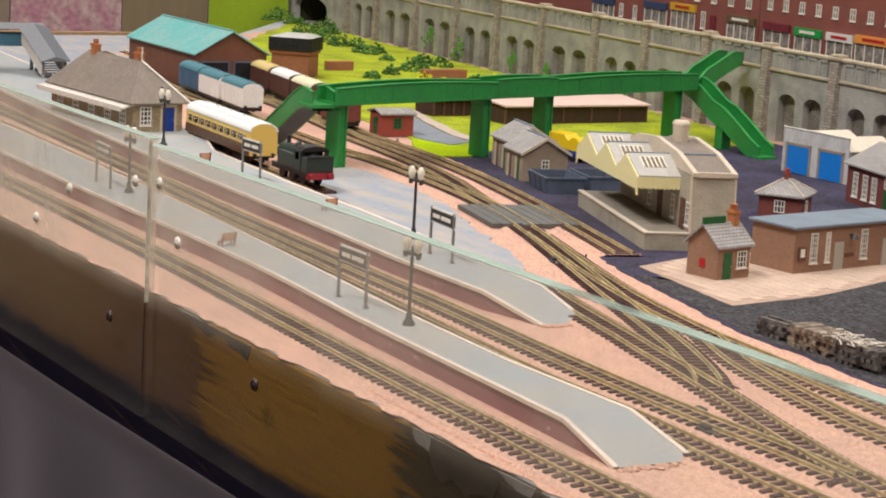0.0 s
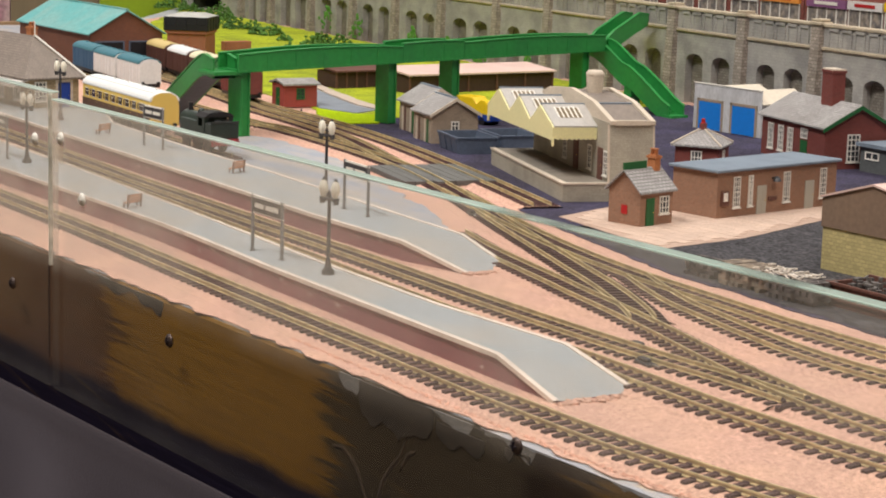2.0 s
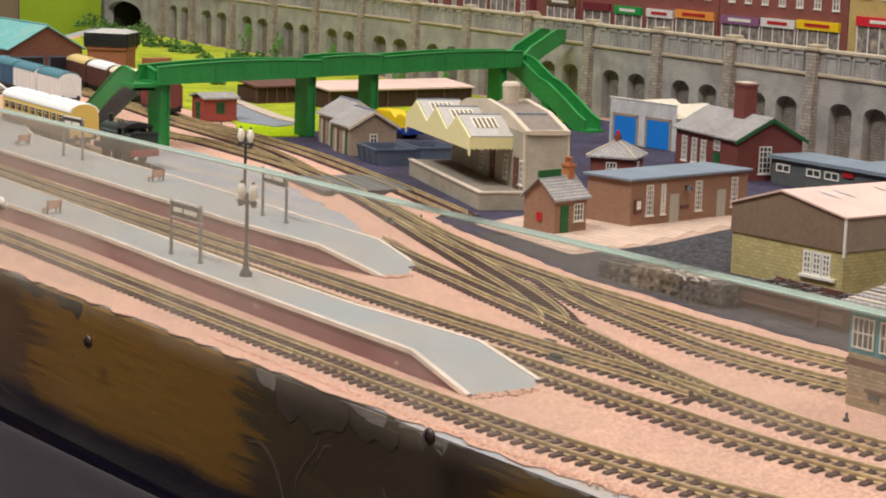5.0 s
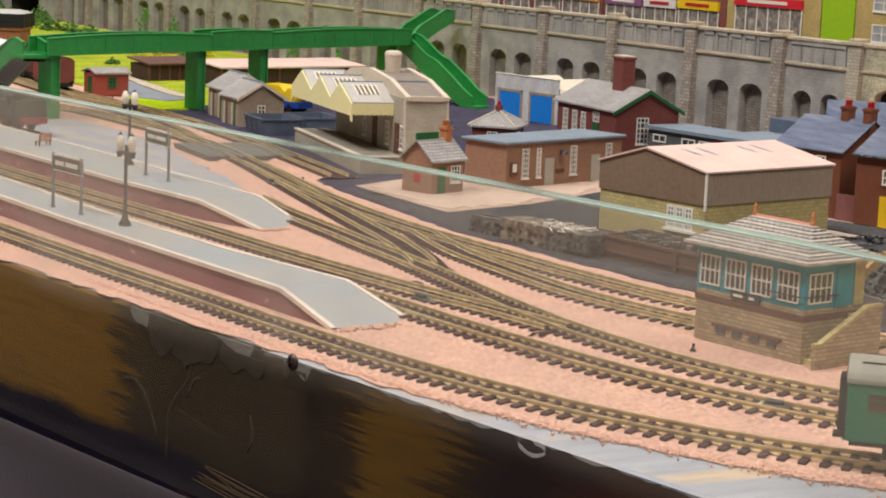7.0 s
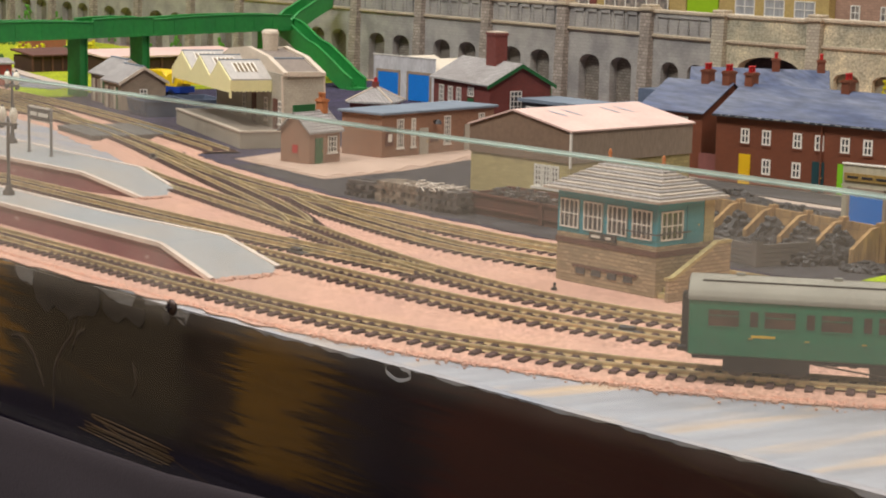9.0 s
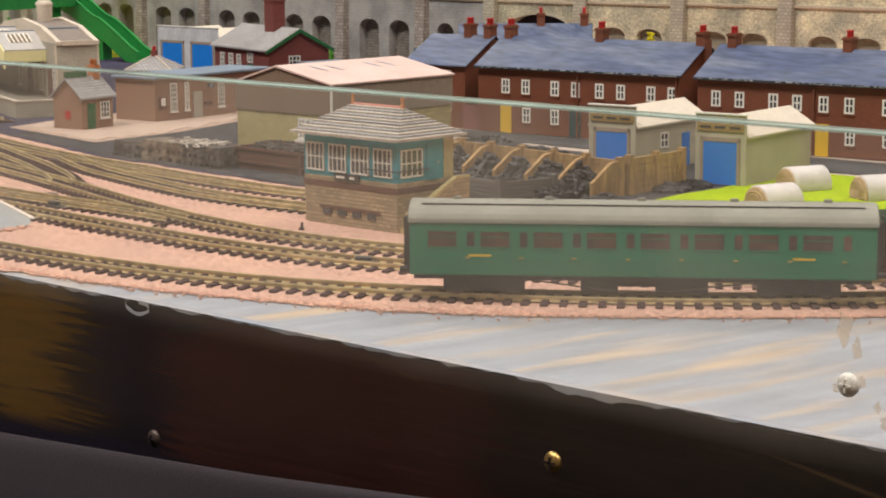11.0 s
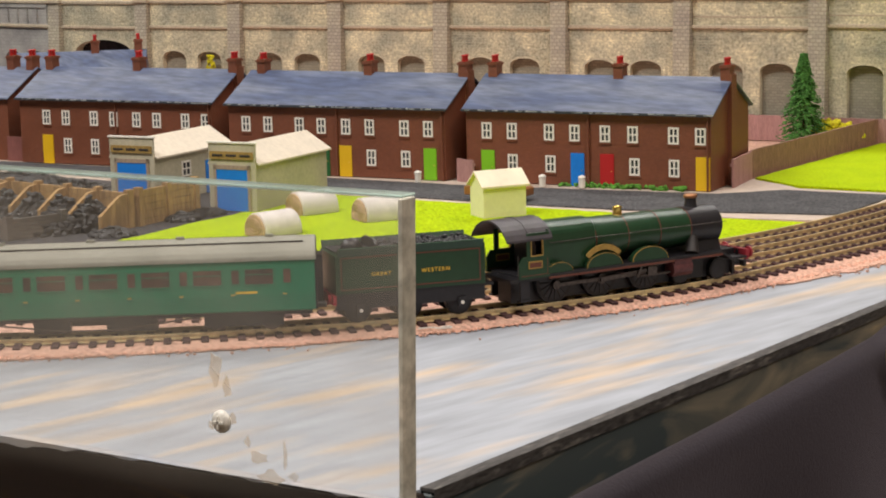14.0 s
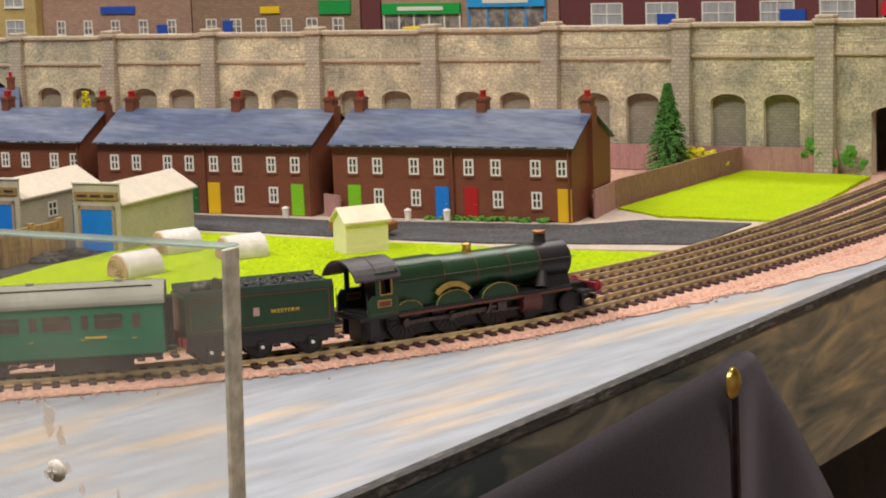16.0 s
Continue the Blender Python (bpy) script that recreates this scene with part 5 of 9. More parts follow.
def terrace(x, y, rz, w, doors, wins, tail, label):
    d, eave, ridge = 46, 31.5, 44.2
    t = thing("terraced_houses", x, y, 1.2, rz, label, "house", "terraced houses")
    part("wall", walls(w, d, eave, ridge), BRICK_TERRACE, t, bevel=0.2)
    for s in gable_roof(w, d, eave, ridge, 1.6, 0.9):
        part("roof", s, SLATE_BLUE, t, "streaky blue painted slate roof", bevel=0.25)
    for u in wins[0]:
        window(t, 4.6, 7.0, 2, 2, mm(u - 2.3, 0, 18.9), 0.75)
        part("window_sill", shared("brick_sill", lambda: Shape().box(-0.4, -0.45, -0.85, 5.0, 0.1, -0.1).mesh("window_sill", BRICK_TERRACE)), None, t, at=mm(u - 2.3, 0, 18.9))
    for u in wins[1]:
        window(t, 4.6, 7.2, 2, 2, mm(u - 2.3, 0, 5.3), 0.75)
        part("window_sill", shared("brick_sill", lambda: Shape().box(-0.4, -0.45, -0.85, 5.0, 0.1, -0.1).mesh("window_sill", BRICK_TERRACE)), None, t, at=mm(u - 2.3, 0, 5.3))
    for u, paint in doors:
        door(t, 6.2, 13.9, paint, mm(u - 3.1, 0, 0))
    part("downpipe", Shape().rod((w * 0.515, -0.7, 0), (w * 0.515, -0.7, eave), 0.5), BRICK_TERRACE, t)
    part("downpipe", Shape().rod((w - 1.2, -0.7, 0), (w - 1.2, -0.7, eave), 0.5), BRICK_TERRACE, t)
    part("gutter", Shape().box(-1.4, -2.3, eave - 0.9, w + 1.4, -1.2, eave + 0.1), LOCO_DARK, t)
    flecks = Shape()
    for k in range(46):
        fx, fl = RND.uniform(0, w), RND.uniform(0.5, 3.2)
        flecks.box(fx, -2.36, eave - 0.5, fx + fl, -2.25, eave - 0.5 + RND.uniform(0.2, 0.6))
    part("paint_fleck", flecks, FLECK, t, "chipped white paint along the gutter")["kind"] = "stuff"
    for u in tail:
        chimney(t, w * u, d / 2, ridge - 8, ridge + 6, 4.2, 5.6, 2, BRICK_TERRACE, POT_RED)
    part("chimney_breast", Shape().box(w - 0.2, d / 2 - 3, 0, w + 1.8, d / 2 + 3, ridge + 2), BRICK_TERRACE, t)
    return t


terrace(-257, 413, 6.5, 112, [(10.4, "lime"), (52.5, "blue"), (66, "red"), (108.6, "yellow")], [[10, 22, 39.5, 51.3, 65.2, 77.7, 95.8, 107.6], [22.2, 40, 78.4, 96]], (0.03, 0.56, 0.99), "chocolate brick terrace with blue slate roof and coloured doors")
terrace(-377.5, 397.5, 6.5, 112, [(50.4, "green"), (61.8, "yellow"), (104.5, "lime")], [[9.6, 21.4, 38.1, 49.6, 62.3, 74.4, 91.9, 103.8], [21.4, 38, 75, 92.4]], (0.05, 0.56, 0.99), "chocolate brick terrace with yellow and lime green doors")
terrace(-500, 386, 6.5, 112, [(16.6, "yellow"), (56.2, "teal"), (69.5, "lime")], [[16.4, 28, 44.7, 56.3, 69.6, 81.2, 97.4, 108.6], [28.5, 44.7, 81.2, 97.4]], (0.03, 0.5, 0.99), "chocolate brick terrace with yellow and teal doors")


def end_house(x, y, rz, w, d, label):
    t = thing("end_house", x, y, 1.0, rz, label, "house", "terraced houses")
    part("wall", walls(w, d, 31, 43.5), BRICK_TERRACE, t)
    for s in gable_roof(w, d, 31, 43.5, 1.8, 0.9):
        part("roof", s, SLATE_BLUE, t, "streaky blue painted slate roof", bevel=0.25)
    for z in (8, 20.5):
        window(t, 5.4, 7.8, 2, 2, mm(w * 0.62, 0, z), 0.85)
    part("name_board", Shape().box(w * 0.55, -0.6, 17.5, w * 0.55 + 8.5, 0.1, 19.8), WHITE, t)
    for u in (0.62, 0.96):
        chimney(t, w * u, d / 2, 34, 50, 4.2, 5.6, 2, BRICK_TERRACE, POT_RED)
    return t


end_house(-548, 386, 6, 36, 46, "end of terrace brick house with blue slate roof")
end_house(-590, 470, 40, 70, 46, "brick house with blue slate roof behind the terrace")
single("yard_fence", Shape().box(0, 0, 0, 12, 1, 12), material("dull_red_boards", (0.22, 0.08, 0.07), 0.8, grain=0.2, grain_size=1, stretch=(4, 4, 0.3)), -512, 388, 1, 6, "dull red boarded fence between the brick houses", "fence")


def signal_box():
    w, d, e = 45, 27, 30.5
    t = thing("signal_box", -348.5, 131, 0.3, 0, "stone signal box with teal glazed cabin and striped slate roof", "signal box")
    part("stone_base", Shape().box(0, 0, 0, w, d, 16.6), STONE_BUFF, t, bevel=0.2)
    part("brick_band", Shape().box(-0.3, -0.3, 13.2, w + 0.3, d + 0.3, 15.0), PAINT["rust"], t)
    part("cabin", Shape().box(0, 0, 16.6, w, d, e), PAINT["box_blue"], t, "teal painted timber cabin", bevel=0.2)
    for i in range(4):
        window(t, 8.6, 9.6, 4, 2, mm(1.6 + i * 10.9, -0.1, 18.3), 0.5)
    window(t, 10.4, 9.4, 4, 2, face(w, d, "right", 1.6, 18.3), 0.5)
    window(t, 8.6, 9.6, 4, 2, face(w, d, "left", 8, 18.3), 0.5)
    door(t, 6, 12.2, "box_blue", face(w, d, "right", 14, 16.6))
    part("stone_pier", Shape().box(w - 0.2, d - 4.6, 16.6, w + 0.25, d + 0.1, e), STONE_YELLOW, t)
    # hipped roof laid in courses
    o, n = 3.6, 11
    for k in range(n):
        a, b = k / n, (k + 1) / n
        def ring(q, z):
            rx, ry = (d / 2 + o) * q * 0.82, (d / 2 + o) * q
            return [(-o + rx, -o + ry, z), (w + o - rx, -o + ry, z), (w + o - rx, d + o - ry, z), (-o + rx, d + o - ry, z)]
        za, zb = e + 0.3 + 9.2 * a, e + 0.3 + 9.2 * b
        p = ring(a, za) + ring(a, za + 0.9) + ring(b, zb + 0.35)
        part("slate_course", Shape().put(p, [(0, 1, 5, 4), (1, 2, 6, 5), (2, 3, 7, 6), (3, 0, 4, 7), (4, 5, 9, 8), (5, 6, 10, 9), (6, 7, 11, 10), (7, 4, 8, 11), (3, 2, 1, 0)]), SLATE_GREY if k % 2 else BOX_SLATE, t)
    rz = e + 9.9
    part("ridge_tile", Shape().slabx([(d / 2 - 0.9, rz - 0.7), (d / 2 + 0.9, rz - 0.7), (d / 2, rz + 0.6)], 10.2, w - 10.2), material("pale_red_ridge", (0.5, 0.2, 0.15), 0.6), t)
    for x in (10.5, w - 10.5):
        part("finial", Shape().turned([(0.8, rz - 1), (0.8, rz + 1.2), (0.4, rz + 1.5), (0.75, rz + 2.4), (0.4, rz + 3.6), (0.1, rz + 4.0)], x, d / 2, 8), TERRACOTTA, t)
    part("name_board", Shape().box(15.5, -0.7, 15.6, 27.5, 0, 18.0), PAINT["iron"], t)
    for i in range(2):
        part("lettering", Shape().box(16.6 + i * 6.6, -0.85, 16.4, 20.6 + i * 4.8, -0.7, 17.2), LETTER_WHITE, t)
    for i in range(4):
        part("locking_window", Shape().box(9.5 + i * 7.2, -0.35, 3.4, 13.5 + i * 7.2, 0, 5.6), GLASS, t)
    part("lintel", Shape().box(8, -0.5, 5.6, 37, 0, 6.4), PAINT["rust"], t)
    # stairs on the right
    for i in range(9):
        y = 1 + i * 2.4
        part("step", Shape().box(w + 0.1, y, 0, w + 6.5, y + 2.6, 1.7 + i * 1.55), STONE_YELLOW, t)
    part("stair_wall", Shape().slabx([(-2.5, 0), (27, 0), (27, 17), (21, 17), (0, 7.0), (-2.5, 7.0)], w + 6.5, w + 7.9), STONE_BUFF, t)
    part("stair_coping", Shape().slabx([(-2.8, 7.0), (0, 7.0), (21, 17), (27.2, 17), (27.2, 18), (20.7, 18), (-0.4, 8.0), (-2.8, 8.0)], w + 6.2, w + 8.2), STONE_YELLOW, t)
    part("handrail", Shape().rod((30, -1.2, 20.6), (w + 0.8, -1.2, 20.6), 0.25).rod((w + 0.8, -1.2, 20.6), (w + 0.8, 15, 20.6), 0.25), PAINT["iron"], t)


signal_box()


SKY_BAR = material("pale_blue_skylight_print", (0.36, 0.37, 0.42), 0.6, grain=0.1, grain_size=1)


def warehouse():
    w, d, split, e, r = 60.5, 78, 17.7, 31.2, 37.6
    t = thing("warehouse", -536.8, 264, 0.7, 1.5, "card warehouse with stone base, brown cladding and pink roof", "warehouse")
    part("stone_base", Shape().box(0, 0, 0, w, d, split), STONE_YELLOW, t)
    part("gable_cladding", Shape().slab([(-0.6, split), (w + 0.6, split), (w + 0.6, e), (w * 0.44, r), (-0.6, e - 1.5)], -0.6, 0.6), CLAD_BROWN, t)
    part("side_cladding", Shape().box(w - 0.6, 0.7, split, w + 0.6, d + 0.6, e), CLAD_GREY, t)
    part("rear_cladding", Shape().slab([(0, split), (w - 0.7, split), (w - 0.7, e), (w * 0.44, r - 0.2), (0, e - 1.5)], d - 1, d + 0.6), CLAD_BROWN, t)
    part("side_cladding", Shape().box(-0.6, 0.7, split, 0.6, d - 1.1, e - 1.6), CLAD_GREY, t)
    part("roof", Shape().slab([(w * 0.44, r), (w + 1.4, e - 0.2), (w + 1.4, e + 0.5), (w * 0.44, r + 0.8)], -1.4, d + 1.4), PINK_CARD, t, "pink white card roof")
    part("roof", Shape().slab([(-1.4, e - 1.9), (w * 0.44, r), (w * 0.44, r + 0.8), (-1.4, e - 1.1)], -1.4, d + 1.4), PINK_CARD, t, "pink white card roof")
    k = (r - e) / (w * 0.56)
    for y in (14, 23, 48, 57):
        for i in range(2):
            x0 = w * 0.58 + i * 2.6
            s = Shape().put([(x, yy, r + 0.95 - (x - w * 0.44) * k) for x, yy in ((x0 - 3.4, y), (x0 + 4.4, y + 2.6), (x0 + 4.4, y + 3.8), (x0 - 3.4, y + 1.2))], [(0, 1, 2, 3)])
            part("skylight_bar", s, SKY_BAR, t)
    for i in range(3):
        window(t, 4.6, 9.6, 2, 4, mm(39.6 + i * 5.0, 0, 6.3), 1.0, glass=PAINT["iron"])
    part("window_sill", Shape().box(38.5, -1.2, 5.2, 57, 0, 6.3), WHITE, t)
    part("corner_trim", Shape().box(w + 0.1, -1.0, split - 2, w + 1.0, -0.1, e), WHITE, t)


warehouse()


def yard_hut():
    w, d, e, r = 22, 19, 16.2, 24.5
    t = thing("yard_hut", -647.5, 259.5, 1.1, 99, "small brown brick hut with green door and slate roof", "hut")
    part("wall", walls(w, d, e, r), BRICK_BROWN, t)
    for s in gable_roof(w, d, e, r, 1.6, 0.8):
        part("roof", s, SLATE_GREY, t)
    door(t, 5.4, 12.6, "green", mm(4.0, 0, 0))
    window(t, 6.4, 8, 3, 3, mm(13, 0, 5), 0.5, sill=True)
    part("poster", Shape().box(0, -0.4, 5, 3.4, 0, 9), PAINT["red"], t, at=face(w, d, "left", 8, 0))
    chimney(t, w * 0.86, d / 2, r - 3, r + 6, 3.6, 4.6, 2, TERRACOTTA, TERRACOTTA)
    part("name_board", Shape().boxc(6, d / 2, r - 0.5, 15, 1.0, 4.2), PAINT["green"], t)


yard_hut()


def brick_office():
    w, d, h = 86, 28, 21.5
    t = thing("brick_office", -651, 308, 1.1, 96.5, "long brown brick office with flat blue grey roof", "building")
    part("wall", walls(w, d, h), BRICK_BROWN, t)
    part("roof", Shape().box(-1.8, -1.8, h, w + 1.8, d + 1.8, h + 1.4), FELT, t, "flat blue grey felt roof", bevel=0.3)
    for u in (11, 21.5, 46.5, 73.5):
        window(t, 4.8 if u != 21.5 else 3.2, 14.5, 3, 6, mm(u, 0, 4.5), 0.5, sill=True)
    for u in (27.8, 62.6):
        door(t, 6.6, 13.6, "grey", mm(u, 0, 0))
    part("notice_case", Shape().box(2.4, -1.2, 6, 7.4, 0, 12.5), PAINT["rust"], t)
    part("poster", Shape().box(3.4, -1.4, 8, 6.2, -1.2, 12), WHITE, t)
    part("wall_lamp", Shape().rod((38.5, 0, 16.5), (38.5, -3, 17.5), 0.4).turned([(2.2, 15.4), (1.4, 17.2), (0.3, 17.8)], 38.5, -3, 10), PAINT["iron"], t)
    part("sign_plate", Shape().box(36, -0.5, 6, 42, 0, 7.8), PAINT["rust"], t)


brick_office()


SKYLIGHT = material("brown_skylight_film", (0.20, 0.155, 0.10), 0.3, grain=0.2, grain_size=2)
CANOPY_SLATE = material("grey_boarded_canopy_roof", (0.42, 0.405, 0.385), 0.75, grain=0.12, grain_size=1.0, stain=0.4, stain_size=10, second=(0.50, 0.47, 0.43), stretch=(0.4, 2, 0.4), bump=0.4)


def goods_shed():
    w, d = 134, 46
    t = thing("goods_shed", -850, 321, 0.7, -20.3, "grey stone goods shed with cream canopy and loading platform", "goods shed")
    part("loading_platform", Shape().box(0, 0, 0, w, d, 8.4), STONE_GREY, t)
    part("platform_edge", Shape().box(-0.5, -0.6, 8.4, w + 0.5, 2.4, 9.2).box(w - 2.4, 2.4, 8.4, w + 0.5, 23, 9.2), COPING_PALE, t)
    part("platform_deck", Shape().box(0, 2.4, 8.4, w - 2.4, 23, 8.9), material("worn_platform_boards", (0.27, 0.24, 0.20), 0.8, grain=0.25, grain_size=1.2, stretch=(3, 0.4, 1), stain=0.4), t)
    part("stone_wall", Shape().slab([(2, 8.4), (w, 8.4), (w - 3, 38), (4, 38)], 23, d), STONE_GREY, t)
    hump = [(2.6, 37.2), (w - 2, 37.2), (w - 2, 39), (102, 45.6), (64, 48.6), (28, 45.6), (2.6, 39)]
    part("gable_parapet", Shape().slab(hump, 23.4, 26), COPING_PALE, t, "pale stone gable coping")
    part("gable_parapet", Shape().slab(hump, d - 2, d + 0.6), COPING_PALE, t, "pale stone gable coping")
    part("inner_roof", Shape().slab([(3.4, 37.4), (w - 3.4, 37.4), (w - 3.4, 38.4), (102, 44.2), (64, 47.2), (28, 44.2), (3.4, 38.4)], 26, d - 2), SLATE_BROWN, t)
    for cx, cy in ((w - 0.4, 22.6), (w - 0.4, d - 0.5)):
        part("corner_trim", Shape().put([(cx - 0.5, cy, 8.6), (cx + 0.6, cy, 8.6), (cx + 0.6, cy + 0.9, 8.6), (cx - 0.5, cy + 0.9, 8.6), (cx - 3.5, cy, 37.2), (cx - 2.4, cy, 37.2), (cx - 2.4, cy + 0.9, 37.2), (cx - 3.5, cy + 0.9, 37.2)], [(0, 1, 5, 4), (1, 2, 6, 5), (2, 3, 7, 6), (3, 0, 4, 7), (3, 2, 1, 0), (4, 5, 6, 7)]), COPING_PALE, t, "pale corner trim")
    part("eave_coping", Shape().box(w - 3.6, 26, 37.0, w - 1.4, d - 2, 39.4), COPING_PALE, t)
    part("lead_flashing", Shape().box(101.4, 26, 43.6, 102.8, d - 2, 44.9), FELT, t)
    # canopy of three lopsided bays, cream boards along its front
    tops = [(-12, 32.0), (9.4, 42.3), (32, 33.2), (49.2, 42.4), (71.5, 33.0), (88.8, 42.2), (113, 33.7)]
    for (xa, za), (xb, zb) in zip(tops, tops[1:]):
        v = [(xa, y, za + k) for y, k in ((1, 0), (25, 0), (25, 0.7), (1, 0.7))] + [(xb, y, zb + k) for y, k in ((1, 0), (25, 0), (25, 0.7), (1, 0.7))]
        part("canopy_roof", Shape().put(v, [(0, 1, 2, 3), (7, 6, 5, 4), (0, 4, 5, 1), (3, 2, 6, 7), (0, 3, 7, 4), (1, 5, 6, 2)]), CANOPY_SLATE, t)
    for xr, zr in tops[1:6:2]:
        part("ridge_flashing", Shape().box(xr - 0.7, 0.6, zr + 0.2, xr + 0.7, 25, zr + 1.0), FELT, t)
        slope = (33.2 - 42.4) / 23
        tilt = math.degrees(math.atan(-slope))
        sky = part("skylight", Shape().box(4.5, 6, 0.9, 17, 18.5, 1.3), WHITE, t, at=mm(xr, 0, zr, ry=tilt))
        for i in range(5):
            part("pane", Shape().box(5.4, 6.7 + i * 2.4, 1.25, 16.2, 8.2 + i * 2.4, 1.45), SKYLIGHT, sky)
    foot = [(-12, 22.6), (-10.6, 22.6), (-8, 26.2), (110, 27.2), (111.6, 24.4), (113, 24.4)]
    front = Shape()
    cuts = sorted(set([x for x, z in tops] + [x for x, z in foot]))
    at_line = lambda line, x: next((z0 + (z1 - z0) * (x - x0) / (x1 - x0) for (x0, z0), (x1, z1) in zip(line, line[1:]) if x0 <= x <= x1))
    for xa, xb in zip(cuts, cuts[1:]):
        front.slab([(xa, at_line(foot, xa)), (xb, at_line(foot, xb)), (xb, at_line(tops, xb)), (xa, at_line(tops, xa))], 0.2, 1.0)
    part("canopy_front", front, VALANCE, t, "cream boarded canopy front")
    for i in range(20):
        part("valance_board", Shape().box(112.6, 1.2 + i * 1.2, 28.0 - (0.5 if i % 2 else 0), 113.2, 2.2 + i * 1.2, 33.6), VALANCE, t)
    part("valance_strip", Shape().box(112.3, 1.0, 28.6, 112.7, 25, 34.2), CREAM, t)
    for u in (w - 18, w - 58):
        door(t, 8, 16, "rust", mm(u, 23, 8.6))
    for u in (w - 8.5, w - 34, w - 76):
        window(t, 6, 12, 2, 4, mm(u, 23, 12), 0.6, sill=True)
    part("vent", Shape().turned([(3.9, 43), (4.6, 55.5)], 69, 35, 6).turned([(4.9, 55.5), (4.9, 56.6), (3.6, 58), (0.5, 58.2)], 69, 35, 6), COPING_PALE, t, "six sided roof ventilator")


goods_shed()


def engine_house():
    w, d, e, r = 73, 42, 23.5, 35
    t = thing("engine_house", -832, 502, 0.7, -14.5, "dark red brick engine house with grey slate roof", "engine house")
    part("wall", walls(w, d, e, r), BRICK_RED, t)
    for s in gable_roof(w, d, e, r, 2.2, 1.0):
        part("roof", s, SLATE_GREY, t, "grey slate roof")
    for y0, y1, z0, z1 in ((-2.6, d / 2, e - 1.2, r), (d / 2, d + 2.6, r, e - 1.2)):
        part("barge_board", Shape().slabx([(y0, z0 - 1.6), (y1, z1 - 1.6), (y1, z1 + 0.6), (y0, z0 + 0.6)], w + 1.9, w + 2.6), PAINT["green"], t)
    for u in (8, 20, 31):
        window(t, 6.2, 14.5, 3, 5, mm(u, 0, 4.5), 0.7, sill=True)
    window(t, 7.4, 6, 3, 2, mm(46, 0, 14.5), 0.7)
    door(t, 7.6, 13.5, "green", mm(46, 0, 0))
    window(t, 8, 15.5, 3, 5, face(w, d, "right", 14, 4), 0.7, sill=True)
    part("chimney", Shape().boxc(46, d / 2 - 2, r - 6, 12, 8, 23).boxc(46, d / 2 - 2, r + 16.4, 13, 9, 1.4), BRICK_RED, t)
    part("chimney_cap", Shape().boxc(46, d / 2 - 2, r + 17.8, 12, 8, 0.8), COPING_PALE, t)


engine_house()


def lock_up(x, y, rz, w, d, h, wall, label, sign, side_door):
    t = thing("lock_up_garage", x, y, 0.8, rz, label, "garage", "lock-up garages")
    part("wall", Shape().slab([(0, 0), (w, 0), (w, h - 8.5), (w / 2, h - 1.6), (0, h - 8.5)], 0.8, d), wall, t)
    part("front_wall", Shape().box(-0.4, 0, 0, w + 0.4, 0.8, h), wall, t, bevel=0.2)
    part("front_coping", Shape().box(-0.7, -0.4, h, w + 0.7, 1.2, h + 0.6), WHITE, t)
    for s in gable_roof(w, d - 1.4, h - 8.0, h - 1.4, 1.3, 0.7, "y"):
        part("roof", s, CREAM_CARD, t, "pale cream card roof", at=mm(0, 2.2, 0))
    part("garage_door", Shape().box(w * 0.16, -0.35, 0.4, w * 0.84, 0.1, h * 0.62), PAINT["blue"], t, "bright blue garage door")
    part("door_frame", Shape().box(w * 0.1, -0.5, 0, w * 0.16, 0, h * 0.68).box(w * 0.84, -0.5, 0, w * 0.9, 0, h * 0.68).box(w * 0.1, -0.5, h * 0.62, w * 0.9, 0, h * 0.68), CLAD_GREY, t)
    if sign:
        b = part("sign_board", Shape().box(0.6, -0.55, h * 0.77, w - 0.6, 0, h * 0.88), material("ochre_sign_board", (0.30, 0.20, 0.06), 0.7, grain=0.2, grain_size=1), t)
        for i in range(3):
            part("lettering", Shape().box(2 + i * w * 0.3, -0.7, h * 0.81, 2 + i * w * 0.3 + w * 0.22, -0.5, h * 0.84), PAINT["iron"], b)
        if side_door:
            window(t, 6.5, 6.5, 2, 2, face(w, d, "right", 20, 9), 0.7)
            door(t, 6, 14, "blue", face(w, d, "right", 38, 0))
    return t


RENDER_CREAM = material("cream_render_card", (0.47, 0.44, 0.33), 0.75, grain=0.08, grain_size=1.5, stain=0.3, stain_size=14)
RENDER_WHITE = material("streaked_white_render", (0.58, 0.59, 0.61), 0.75, grain=0.12, grain_size=1.5, stain=0.4, stain_size=7, stretch=(1, 1, 0.4))
lock_up(-359, 299, 7, 21.5, 56, 27.5, RENDER_CREAM, "cream lock-up garage with blue door and ochre sign", True, True)
lock_up(-304.5, 298, 7, 21.5, 56, 27.5, RENDER_CREAM, "cream lock-up garage with bright blue door beside the lawn", True, False)
lock_up(-946, 548, 1, 30.5, 40, 29, RENDER_WHITE, "streaked white lock-up garage with bright blue door", False, False)
lock_up(-915, 548.5, 1, 30.5, 40, 29, RENDER_WHITE, "streaked white lock-up garage in the ash yard", False, False)


